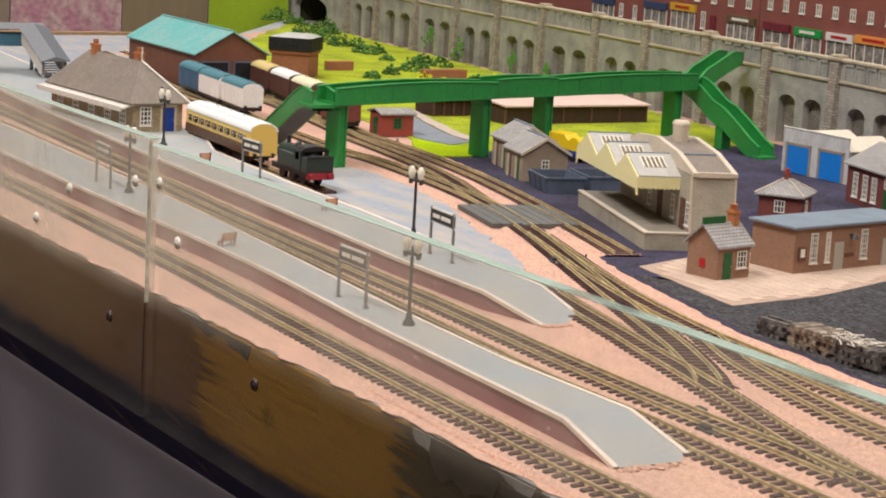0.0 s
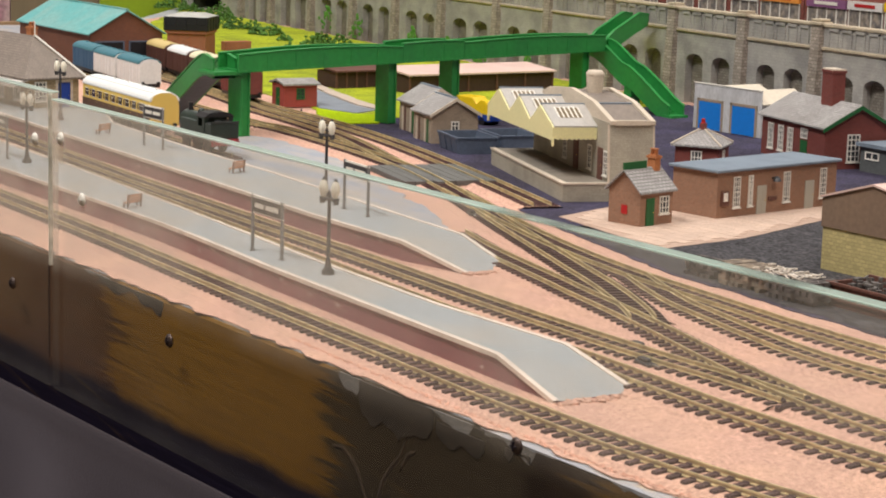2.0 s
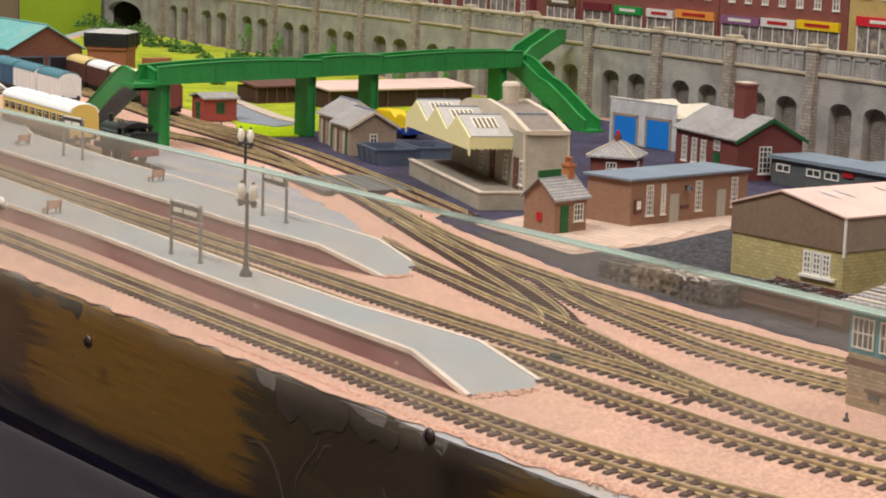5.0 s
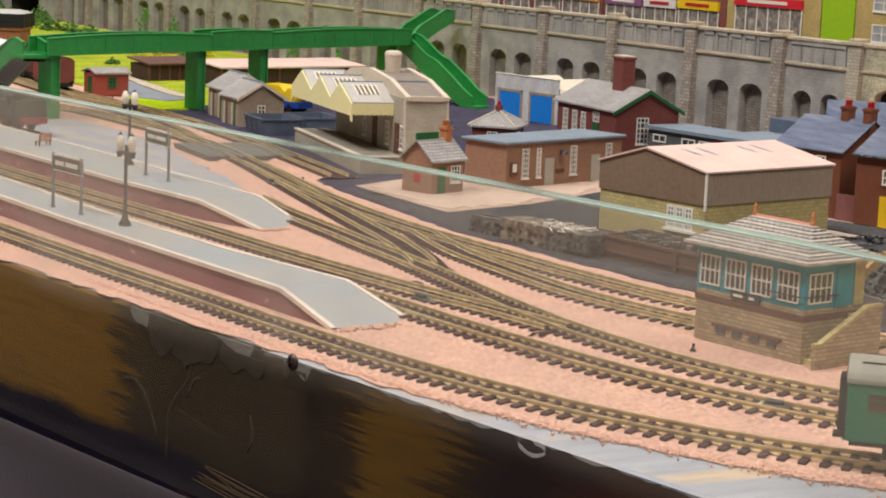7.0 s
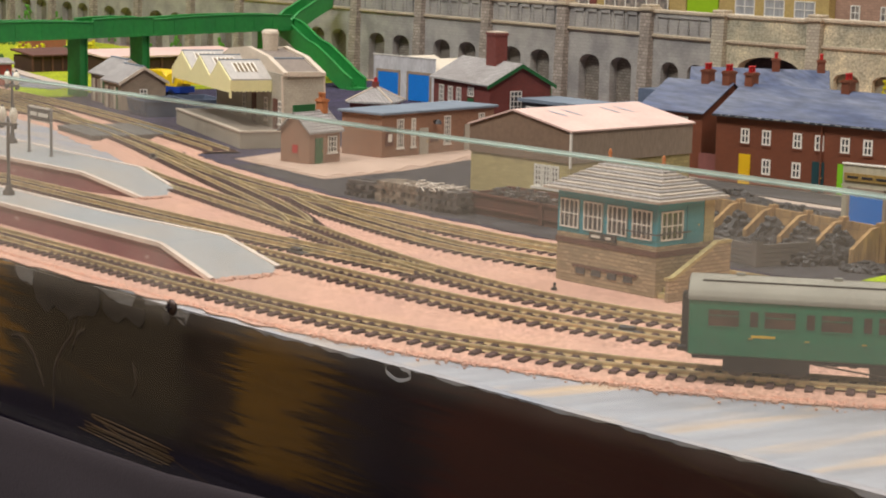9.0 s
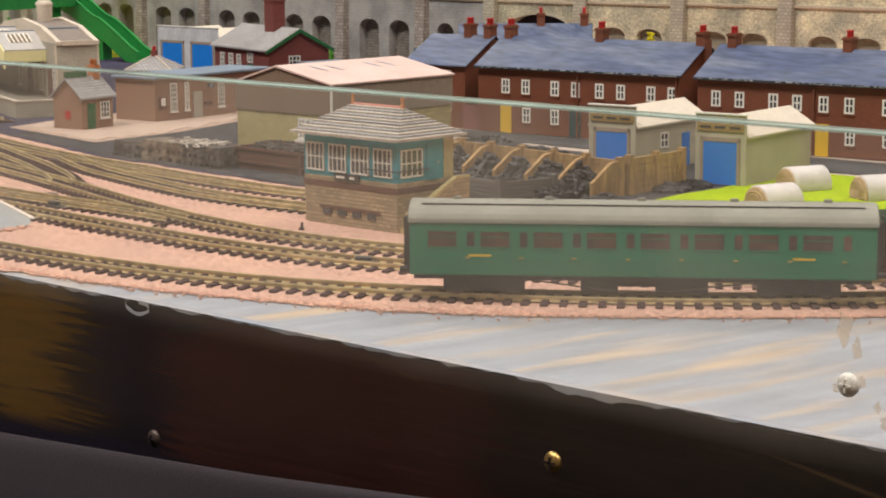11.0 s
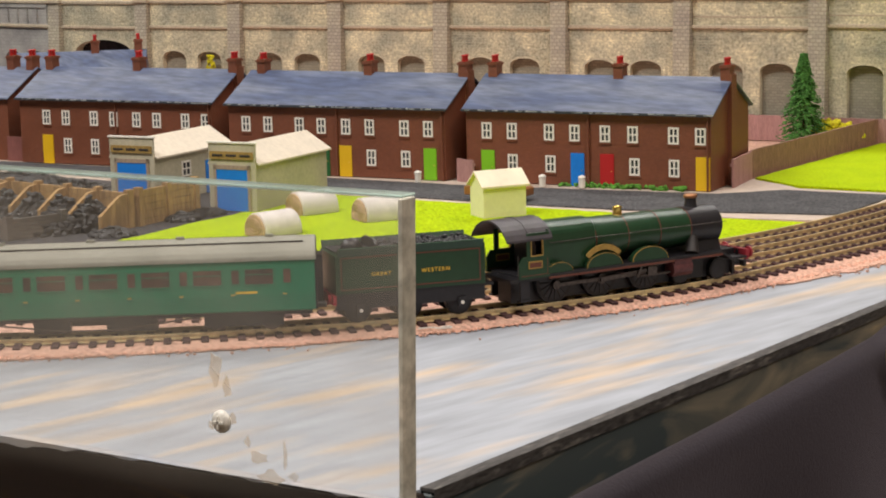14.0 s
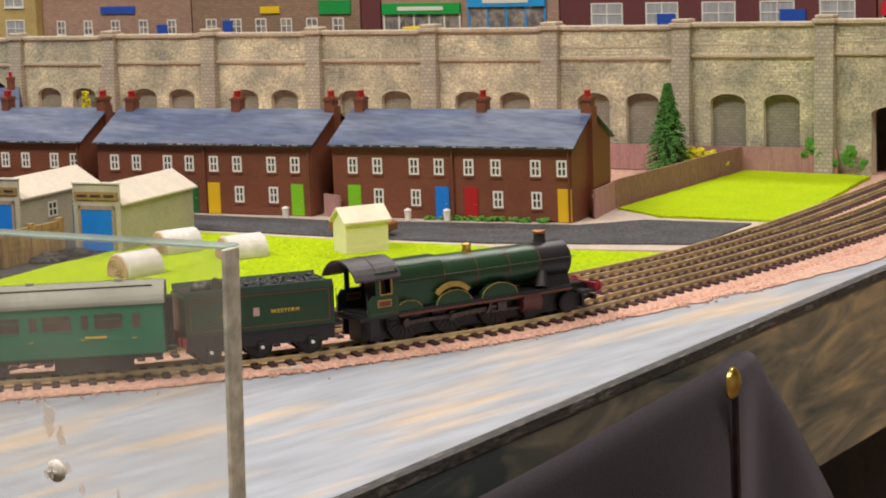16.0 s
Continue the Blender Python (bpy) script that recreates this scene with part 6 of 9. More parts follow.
def weigh_house():
    t = thing("weigh_house", -792, 402, 0.7, 35, "small dark red hut with pyramid slate roof and chimney", "hut")
    part("wall", Shape().box(0, 0, 0, 24, 24, 14), BRICK_RED, t)
    part("roof", Shape().put([(-2, -2, 13.6), (26, -2, 13.6), (26, 26, 13.6), (-2, 26, 13.6), (-2, -2, 14.6), (26, -2, 14.6), (26, 26, 14.6), (-2, 26, 14.6), (12, 12, 23)], [(3, 2, 1, 0), (0, 1, 5, 4), (1, 2, 6, 5), (2, 3, 7, 6), (3, 0, 4, 7), (4, 5, 8), (5, 6, 8), (6, 7, 8), (7, 4, 8)]), SLATE_GREY, t, "grey pyramid roof")
    part("chimney", Shape().boxc(12, 12, 20.5, 3.4, 3.4, 5), BRICK_RED, t)
    part("chimney_pot", Shape().turned([(1.3, 25.5), (1.0, 27.4), (1.25, 27.6), (0.5, 28)], 12, 12, 8), POT_RED, t)
    for hx, hy in ((-2, -2), (26, -2), (26, 26), (-2, 26)):
        part("hip_tile", Shape().rod((hx, hy, 14.8), (12, 12, 23.2), 0.5, n=5), COPING_PALE, t)
    window(t, 6, 7, 3, 2, mm(9, 0, 4.5), 0.6)
    window(t, 5, 7, 2, 2, face(24, 24, "right", 9, 4.5), 0.6)


weigh_house()


def flat_workshop():
    t = thing("flat_workshop", -752, 498, 0.7, -2, "grey flat roofed workshop with pale window bands", "workshop")
    part("wall", Shape().box(2, 2, 0, 120, 30, 14).box(50, 30, 0, 120, 62, 14), material("dark_grey_render", (0.10, 0.11, 0.115), 0.8, grain=0.1, grain_size=2, stain=0.3), t)
    part("roof", Shape().box(0, 0, 14, 122, 32, 16).box(48, 32, 14, 122, 64, 16), FELT, t, "flat pale blue grey roof")
    for u in (6, 30, 44):
        window(t, 11, 4.5, 2, 1, mm(u, 2, 7), 0.8)
    part("roof_box", Shape().boxc(62, 60, 16, 22, 20, 8), PAINT["bluegrey"], t)
    part("red_sign", Shape().box(58, 1.3, 10, 66, 2, 13), PAINT["red"], t)


flat_workshop()


def lamp_huts():
    w, d = 31, 29
    for x, y, e, stone in ((-1008, 363, 18.4, STONE_HUT), (-967, 346.5, 17.2, STONE_HUT)):
        t = thing("stone_hut", x, y, 0.7, -13, "brown stone hut with slate roof beside the siding", "hut", "stone huts")
        part("wall", walls(w, d, e, e + 8.6), stone, t)
        for s in gable_roof(w, d, e, e + 8.6, 1.8, 0.9):
            part("roof", s, SLATE_GREY, t)
        part("ridge_tile", Shape().box(-1.8, d / 2 - 0.7, e + 9.2, w + 1.8, d / 2 + 0.7, e + 10), FELT, t)
        k = 8.6 / (d / 2)
        for y0, z0, y1, z1 in ((-1.8, e - 1.8 * k, d / 2, e + 8.6), (d / 2, e + 8.6, d + 1.8, e - 1.8 * k)):
            part("barge_board", Shape().slabx([(y0, z0 - 0.9), (y1, z1 - 0.9), (y1, z1 + 1.1), (y0, z0 + 1.1)], w + 1.5, w + 2.1), COPING_PALE, t)
        for u, wd, paint in ((5, 2.2, COPING_PALE), (9.5, 1.6, PAINT["rust"]), (19, 2.2, COPING_PALE), (23, 2.4, PAINT["green"])):
            part("stable_door", Shape().box(u, -0.4, 0, u + wd, 0.2, e - 3.5), paint, t)
        window(t, 5, 8, 2, 3, face(w, d, "right", 12, 5), 0.7)


STONE_HUT = courses("brown_stone_card", (0.36, 0.29, 0.22), (0.28, 0.22, 0.17), 3.0, 1.1, 0.15, vary=0.1, stain=0.3, stain_size=12, bump=0.25)
lamp_huts()


def skip(x, y, rz):
    t = thing("coal_skip", x, y, 0.7, rz, "blue grey open steel skip on the ash yard", "skip", "coal skips")
    part("floor", Shape().box(0.6, 0.4, 0, 33.4, 19.6, 0.8), PAINT["bluegrey"], t)
    for y0, lean in ((0, -1.6), (20, 1.6)):
        part("side", Shape().slabx([(y0 - 0.4, 0), (y0 + 0.4, 0), (y0 + lean + 0.4, 9), (y0 + lean - 0.4, 9)], 0, 34), PAINT["bluegrey"], t)
        for u in (2, 12, 22, 32):
            part("rib", Shape().slabx([(y0 + lean * 0.4 - 0.3, 0), (y0 + lean * 0.4 + 0.3, 0), (y0 + lean * 1.4 + 0.3, 8.6), (y0 + lean * 1.4 - 0.3, 8.6)], u - 0.5, u + 0.5), PAINT["bluegrey"], t)
    for x0 in (0, 33.2):
        part("end", Shape().slabx([(0, 0), (20, 0), (21.6, 9), (-1.6, 9)], x0, x0 + 0.8), PAINT["bluegrey"], t)
    part("rim", Shape().box(-0.6, -2.4, 8.6, 34.6, -1.2, 9.6).box(-0.6, 21.2, 8.6, 34.6, 22.4, 9.6).box(-0.6, -1.2, 8.6, 0.6, 21.2, 9.6).box(33.4, -1.2, 8.6, 34.6, 21.2, 9.6), PAINT["bluegrey"], t)
    part("load", Shape().box(0.8, 0.2, 0.8, 33.2, 19.8, 5.2), COAL_GROUND, t, "black coal dust in the skip")


skip(-923, 337, -15)
skip(-922, 366, -15)


def green_footbridge():
    green = material("glossy_green_plastic", (0.025, 0.26, 0.055), 0.42, grain=0.1, grain_size=3, stain=0.35, stain_size=20, second=(0.02, 0.16, 0.05))
    navy = material("dark_slate_blue_plastic", (0.045, 0.085, 0.13), 0.5, grain=0.15, grain_size=3)
    t = thing("green_footbridge", -1010, 250, 0.7, 0, "long glossy green plastic footbridge across the yard", "footbridge")
    ax, ay, bx, by = 0, 0, -82, 366
    ln = math.hypot(bx, by)
    turn = math.degrees(math.atan2(by, bx))
    at = mm(0, 0, 0, turn)
    seams = [-7, 129.5, 185.7, 331]
    for i, (u0, u1) in enumerate(zip(seams, seams[1:])):
        for side in (-8.5, 8.5):
            n, prof = 10, []
            for k in range(n + 1):
                prof.append((u0 + (u1 - u0) * k / n, 48.2 + (1.9, 0.8, 1.6)[i] * math.sin(math.pi * k / n) + (0, 1.8, 0.6)[i]))
            g = part("parapet", Shape().slab([(u0, 38.4), (u1, 38.4)] + prof[::-1], side - 0.8, side + 0.8), green, t, at=at, bevel=0.3)
            part("top_rail", Shape().slab([(x, z - 0.2) for x, z in prof] + [(x, z + 0.8) for x, z in prof[::-1]], side - 1.4, side + 1.4), green, g, bevel=0.25)
            part("foot_rail", Shape().slab([(u0, 38.2), (u1, 38.2), (u1, 39.4), (u0, 39.4)], side - 1.2, side + 1.2), green, g)
            m = max(2, round((u1 - u0) / 22))
            for k in range(1, m):
                u = u0 + (u1 - u0) * k / m
                part("stiffener", Shape().box(u - 0.35, side - 1.0, 39.4, u + 0.35, side + 1.0, 48.2), green, g)
        part("deck", Shape().box(u0, -8, 38.8, u1, 8, 40.0), green, t, at=at)
    for u in (2, 124, 182, 314):
        part("leg", Shape().boxc(u, 0, 0, 7, 10, 38.4).boxc(u - 3, 0, 0, 1.4, 12, 38.4).boxc(u + 3, 0, 0, 1.4, 12, 38.4), green, t, at=at, bevel=0.4)

    # moulded stair troughs: down beside the platform, and down and up at the wall end
    def flight(points, half, low, tall):
        """A smooth trough with solid sides along a line of points; the side height goes from low at its ends to tall."""
        p = [Vector(q) for q in points]
        p = [2 * p[0] - p[1]] + p + [2 * p[-1] - p[-2]]
        line = []
        for a, b, c, d in zip(p, p[1:], p[2:], p[3:]):
            for k in range(6):
                q = k / 6
                line.append(0.5 * (2 * b + (c - a) * q + (2 * a - 5 * b + 4 * c - d) * q * q + (3 * b - a - 3 * c + d) * q ** 3))
        line.append(p[-2])
        run = line[-1] - line[0]
        side = Vector((-run.y, run.x, 0)).normalized()
        n = len(line)
        for k in (-1, 1):
            v, f = [], []
            for i, c in enumerate(line):
                q = i / (n - 1)
                h = low + (tall - low) * min(1.0, 4 * q, 4 * (1 - q))
                o, w = side * (half * k), side * (1.1 * k)
                v += [tuple(c + o - Vector((0, 0, 4.0))), tuple(c + o + Vector((0, 0, h))), tuple(c + o + w + Vector((0, 0, h))), tuple(c + o + w - Vector((0, 0, 4.0)))]
            for i in range(n - 1):
                f += [(i * 4 + j, i * 4 + (j + 1) % 4, i * 4 + 4 + (j + 1) % 4, i * 4 + 4 + j) for j in range(4)]
            f += [(0, 1, 2, 3), tuple(4 * n - 4 + j for j in (3, 2, 1, 0))]
            g = part("stair_side", Shape().put(v, f), green, t)
            v2 = []
            for i, c in enumerate(line):
                q = i / (n - 1)
                h = low + (tall - low) * min(1.0, 4 * q, 4 * (1 - q))
                for e, z in ((-0.5, -0.3), (1.6, -0.3), (1.6, 0.7), (-0.5, 0.7)):
                    v2.append(tuple(c + side * (half * k + e * k) + Vector((0, 0, h + z))))
            f2 = [(i * 4 + j, i * 4 + (j + 1) % 4, i * 4 + 4 + (j + 1) % 4, i * 4 + 4 + j) for i in range(n - 1) for j in range(4)]
            part("hand_rail", Shape().put(v2, f2 + [(0, 1, 2, 3), tuple(4 * n - 4 + j for j in (3, 2, 1, 0))]), green, g)
        r = math.degrees(math.atan2(run.y, run.x))
        for i in range(n - 1):
            c = (line[i] + line[i + 1]) / 2
            part("stair_tread", Shape().boxc(c.x, c.y, c.z - 1.6, (line[i + 1] - line[i]).length + 1.5, half * 2, 1.2, r), green, t)
        under = Shape().put([tuple(c + side * (half * k * 0.98) - Vector((0, 0, 4.0))) for c in line for k in (-1, 1)], [(2 * i, 2 * i + 1, 2 * i + 3, 2 * i + 2) for i in range(n - 1)])
        part("stair_soffit", under, navy, t)

    flight([(4, -10, 38.5), (-14, -9, 38), (-50, -4, 22), (-90, 2, 5)], 6.5, 7, 8.5)
    flight([(-90, 333, 39), (-72, 332, 35), (-44, 330, 22), (-30, 329, 18), (0, 327, 4), (14, 326, 1.5)], 5.5, 6, 10.5)
    flight([(-82, 330, 39), (-94, 352, 43), (-106, 378, 51), (-114, 396, 56)], 6, 4, 9)
    part("stair_leg", Shape().boxc(-36, 328, 0, 8, 8, 17), green, t)
    part("landing", Shape().boxc(-84, 333, 36.5, 22, 20, 2.5), green, t, bevel=0.3)
    part("landing", Shape().boxc(-2, -10, 36.5, 20, 18, 2.5), green, t, bevel=0.3)
    part("foot_plate", Shape().boxc(13, 326, 0, 9, 15, 1.6, 4), green, t)


green_footbridge()

# ---- shops on the street above the wall ----
SHOP_BRICK = courses("red_brick_print", (0.25, 0.06, 0.045), (0.22, 0.10, 0.08), 1.6, 0.55, 0.1, vary=0.15, stain=0.3, stain_size=20, bump=0.15)
SHOP_WALLS = {
    "red": SHOP_BRICK,
    "tan": material("tan_stone_print", (0.50, 0.37, 0.14), 0.75, grain=0.12, grain_size=1.5, stain=0.3, stain_size=14),
    "lime": material("lime_green_card", (0.30, 0.52, 0.005), 0.75, grain=0.05, grain_size=3),
    "pinkstone": courses("pink_stone_print", (0.40, 0.25, 0.18), (0.3, 0.2, 0.15), 3.4, 1.6, 0.15, vary=0.12, stain=0.3, stain_size=20, bump=0.15),
    "brown": courses("brown_stone_print", (0.31, 0.20, 0.13), (0.22, 0.14, 0.1), 3.4, 1.6, 0.15, vary=0.12, stain=0.3, stain_size=20, bump=0.15),
    "maroon": material("maroon_panel_print", (0.14, 0.04, 0.042), 0.6, grain=0.08, grain_size=2, stain=0.25, stain_size=18, stretch=(3, 3, 0.5)),
}
SIGNS = {
    "navy": (0.03, 0.05, 0.12), "gold": (0.6, 0.36, 0.02), "darktan": (0.12, 0.08, 0.04), "maroon": (0.16, 0.02, 0.03), "green": (0.01, 0.30, 0.06), "white": (0.7, 0.68, 0.66),
    "orange": (0.75, 0.30, 0.06), "purple": (0.24, 0.10, 0.22), "yellow": (0.8, 0.55, 0.01), "red": (0.62, 0.015, 0.03), "brightgreen": (0.005, 0.36, 0.06), "skyblue": (0.02, 0.33, 0.75), "blue": (0.02, 0.08, 0.42),
}
SIGN_MAT = {k: material(k + "_shop_sign", c, 0.45, grain=0.06, grain_size=2) for k, c in SIGNS.items()}
NET_CURTAIN = material("net_curtained_window", (0.42, 0.43, 0.44), 0.4, grain=0.25, grain_size=3, stain=0.5, stain_size=6, second=(0.24, 0.25, 0.27), stretch=(2, 2, 0.3))
SHOP_GLASS = material("shop_window_print", (0.16, 0.15, 0.15), 0.3, grain=0.45, grain_size=3, stain=0.6, stain_size=5, second=(0.5, 0.42, 0.33))


def shop(x0, x1, wall, height, fronts, uppers, label, extras=()):
    west = x0 < -690
    y = 668 - (x0 + 690) * 0.1228 if west else 668 + (x0 + 690) * 0.01347
    rz = -7.0 if west else 0.77
    k = 1 / math.cos(radians(rz))
    w = (x1 - x0) * k
    t = thing("shop_building", x0, y, 57, rz, label, "shop", "shops above the wall")
    part("wall", Shape().box(0, 0, 0, w, 60, height), SHOP_WALLS[wall], t)
    part("roof", Shape().box(-0.6, -1.2, height, w + 0.6, 61, height + 2), FELT, t)
    for a, b, sign, z in fronts:
        a, b = (a - x0) * k, (b - x0) * k
        f = part("shop_front", Shape().box(a, -0.8, 0.5, b, 0, z), SHOP_GLASS, t)
        n = max(2, round((b - a) / 11))
        for i in range(n + 1):
            x = a + (b - a) * i / n
            part("mullion", Shape().box(x - 0.5, -1.2, 0.3, x + 0.5, -0.7, z), WHITE if sign != "skyblue" else SIGN_MAT["skyblue"], f)
        part("stall_riser", Shape().box(a, -1.1, 0, b, -0.7, 4), SIGN_MAT[sign], f)
        b_ = part("sign_board", Shape().box(a - 0.5, -2.2, z, b + 0.5, 0, z + 6), SIGN_MAT[sign], t)
        if sign not in ("navy", "maroon"):
            m = LETTER_WHITE if sign in ("red", "green", "brightgreen", "blue", "purple", "darktan", "skyblue") else PAINT["red"]
            part("lettering", Shape().box(a + (b - a) * 0.2, -2.5, z + 2, a + (b - a) * 0.8, -2.1, z + 4.2), m, b_)
    for a, b, z, h in uppers:
        a, b = (a - x0) * k, (b - x0) * k
        window(t, round(b - a, 1), h, 2, 2, mm(a, 0, z), 0.7, sill=True, glass=NET_CURTAIN if wall in ("maroon", "tan") else SHOP_GLASS)
    for a, b, z, h, sign in extras:
        part("wall_panel", Shape().box((a - x0) * k, -0.9, z, (b - x0) * k, 0, z + h), SIGN_MAT[sign], t)


def row(a, b, n, size, z, h):
    return [(a + (b - a) * (i + 0.5) / n - size / 2, a + (b - a) * (i + 0.5) / n + size / 2, z, h) for i in range(n)]


shop(-1700, -1343, "red", 62, [(-1480, -1440, "navy", 15), (-1384, -1346, "navy", 18)], row(-1640, -1350, 9, 9, 30, 12) + row(-1440, -1390, 2, 7, 6, 12), "red brick shop row with dark blue shopfronts")
shop(-1342, -1202, "red", 60, [(-1338, -1299, "gold", 20), (-1247, -1206, "darktan", 17)], row(-1338, -1205, 5, 8, 30, 12) + [(-1290, -1283, 8, 14)], "red brick shops with gold and tan signs", [(-1275, -1266, 6, 14, "maroon")])
shop(-1201, -1018, "red", 58, [(-1192, -1156, "maroon", 16), (-1148, -1113, "green", 15.5), (-1105, -1072, "white", 15.5), (-1068, -1022, "orange", 17)], row(-1198, -1020, 8, 7, 32, 9), "red brick shops with green, white and orange signs")
shop(-1017, -877, "red", 62, [(-1012, -969, "purple", 16.5), (-966, -930, "white", 17), (-927, -884, "yellow", 18)], row(-1012, -880, 7, 7, 32, 9), "red brick shops with purple, white and yellow signs")
shop(-876, -783, "tan", 66, [(-866, -800, "red", 24)], row(-870, -790, 4, 10, 42, 14), "tan stone store with a wide red sign")
shop(-782, -752, "lime", 70, [], [], "blank lime green end panel between the shops")
shop(-751, -653, "tan", 64, [], row(-740, -660, 3, 18, 27, 11) + row(-740, -660, 3, 18, 8, 11), "tan stone building with broad windows")
shop(-652, -534, "pinkstone", 62, [], row(-648, -538, 5, 7, 9, 9) + row(-648, -538, 4, 8, 34, 10), "pink stone building with a blue sign", [(-604, -577, 22, 4.5, "blue"), (-560, -552, 8, 7, "blue")])
shop(-533, -412, "brown", 60, [], row(-528, -418, 6, 8, 9, 9) + row(-528, -418, 4, 9, 34, 10), "brown stone building above the terraces", [(-482, -468, 21, 4, "yellow"), (-440, -418, 20, 8, "green"), (-510, -503, 10, 7, "blue")])
shop(-411, -398, "maroon", 64, [], [], "narrow maroon gable between the shops")
shop(-397, -283, "pinkstone", 60, [(-395, -345, "brightgreen", 19.5), (-339, -291, "skyblue", 23)], row(-390, -290, 4, 12, 38, 12), "shops with bright green and sky blue fronts")
shop(-282, -104, "maroon", 58, [], row(-270, -108, 5, 19, 12, 12), "dark maroon building with wide white windows", [(-224, -214, 12, 6, "blue"), (-155, -141, 13, 6.5, "blue")])
shop(-103, 20, "red", 62, [(-100, -40, "red", 16)], row(-98, 10, 4, 10, 32, 10), "red fronted shop at the end of the street")
van = thing("yellow_van", -368, 646, 57, 0, "small yellow van parked before the green shop", "van")
part("body", Shape().slab([(0, 3), (24, 3), (24, 8), (20, 9), (17, 13.5), (1, 13.5), (0, 12)], 0, 10), SIGN_MAT["yellow"], van, bevel=0.5)
part("windscreen", Shape().slab([(19.4, 9.2), (20.2, 9.2), (17.6, 13), (16.8, 13)], -0.1, 10.1), GLASS, van)
for wx in (5, 19):
    part("wheel", Shape().rod((wx, -0.2, 2.4), (wx, 10.2, 2.4), 2.4, n=12), PAINT["iron"], van)

# ---- the green express engine, its tender and coach ----
LOCO_GREEN = material("dark_engine_green", (0.012, 0.046, 0.019), 0.34, grain=0.1, grain_size=2, stain=0.25, stain_size=12)
LOCO_BLACK = material("satin_black", (0.014, 0.013, 0.016), 0.42, grain=0.2, grain_size=1.5)
LOCO_ROOF = material("grey_black_cab_roof", (0.050, 0.043, 0.050), 0.5, grain=0.2, grain_size=2, stain=0.3, stain_size=8)
CYLINDER = material("grimy_red_brown", (0.085, 0.026, 0.028), 0.5, grain=0.3, grain_size=1.5)
LOCO_WHEEL = material("grimy_wheel_black", (0.018, 0.015, 0.015), 0.6, 0.1, grain=0.3, grain_size=1)
LOCO_RODS = material("dull_steel_rods", (0.10, 0.085, 0.078), 0.45, 0.7, grain=0.3, grain_size=1)
BUFFER_RED = material("buffer_beam_red", (0.28, 0.018, 0.03), 0.5)
LINING = material("dull_red_brown_lining", (0.13, 0.04, 0.025), 0.5)
BRONZE = material("dull_bronze_plate", (0.40, 0.26, 0.07), 0.45, 0.4, grain=0.2, grain_size=1)
LETTER_GOLD = material("gold_lettering", (0.70, 0.45, 0.04), 0.5)
COACH_GREEN = material("malachite_coach_green", (0.008, 0.165, 0.085), 0.35, grain=0.05, grain_size=3)
COACH_ROOF = material("pale_grey_coach_roof", (0.30, 0.30, 0.255), 0.6, grain=0.1, grain_size=1.5, stain=0.3, stain_size=12)
COMPARTMENT = material("brown_compartment_glass", (0.05, 0.032, 0.026), 0.2, grain=0.4, grain_size=4, stain=0.5, stain_size=9, second=(0.15, 0.075, 0.045))
COAL = material("coal", (0.016, 0.016, 0.019), 0.45, grain=0.5, grain_size=1.0, island=0.4, bump=1.0)

FRONT_LINE = spline(TRACKS["front"], 1.0)
NOSE = min(range(len(FRONT_LINE)), key=lambda i: (FRONT_LINE[i][0] + 49) ** 2 + (FRONT_LINE[i][1] - 243) ** 2)


def on_track(middle, half):
    """The plan pose of a vehicle on the front track, its middle so far behind the engine's nose."""
    a, b = FRONT_LINE[NOSE - middle - half], FRONT_LINE[NOSE - middle + half]
    return (a[0] + b[0]) / 2, (a[1] + b[1]) / 2, math.degrees(math.atan2(b[1] - a[1], b[0] - a[0]))


def wheel(parent, x, r, spokes, name="wheel", gauge=4.2):
    for side in (-1, 1):
        y = side * gauge
        w = part(name, Shape().rod((x, y - 0.9, 3.5 + r), (x, y + 0.9, 3.5 + r), r, n=20), LOCO_BLACK, parent)
        part("rim", Shape().rod((x, y + side * 0.9, 3.5 + r), (x, y + side * 1.05, 3.5 + r), r * 0.97, n=20), LOCO_WHEEL, w)
        part("spokes", Shape().rod((x, y + side * 1.05, 3.5 + r), (x, y + side * 1.15, 3.5 + r), r * 0.82, n=20), LOCO_BLACK, w)
        if spokes:
            fan = Shape()
            for k in range(16):
                q = math.pi * k / 8
                fan.rod((x, y + side * 1.15, 3.5 + r), (x + r * 0.84 * math.cos(q), y + side * 1.15, 3.5 + r + r * 0.84 * math.sin(q)), 0.24, n=5)
            part("spoke_fan", fan, LOCO_WHEEL, w)


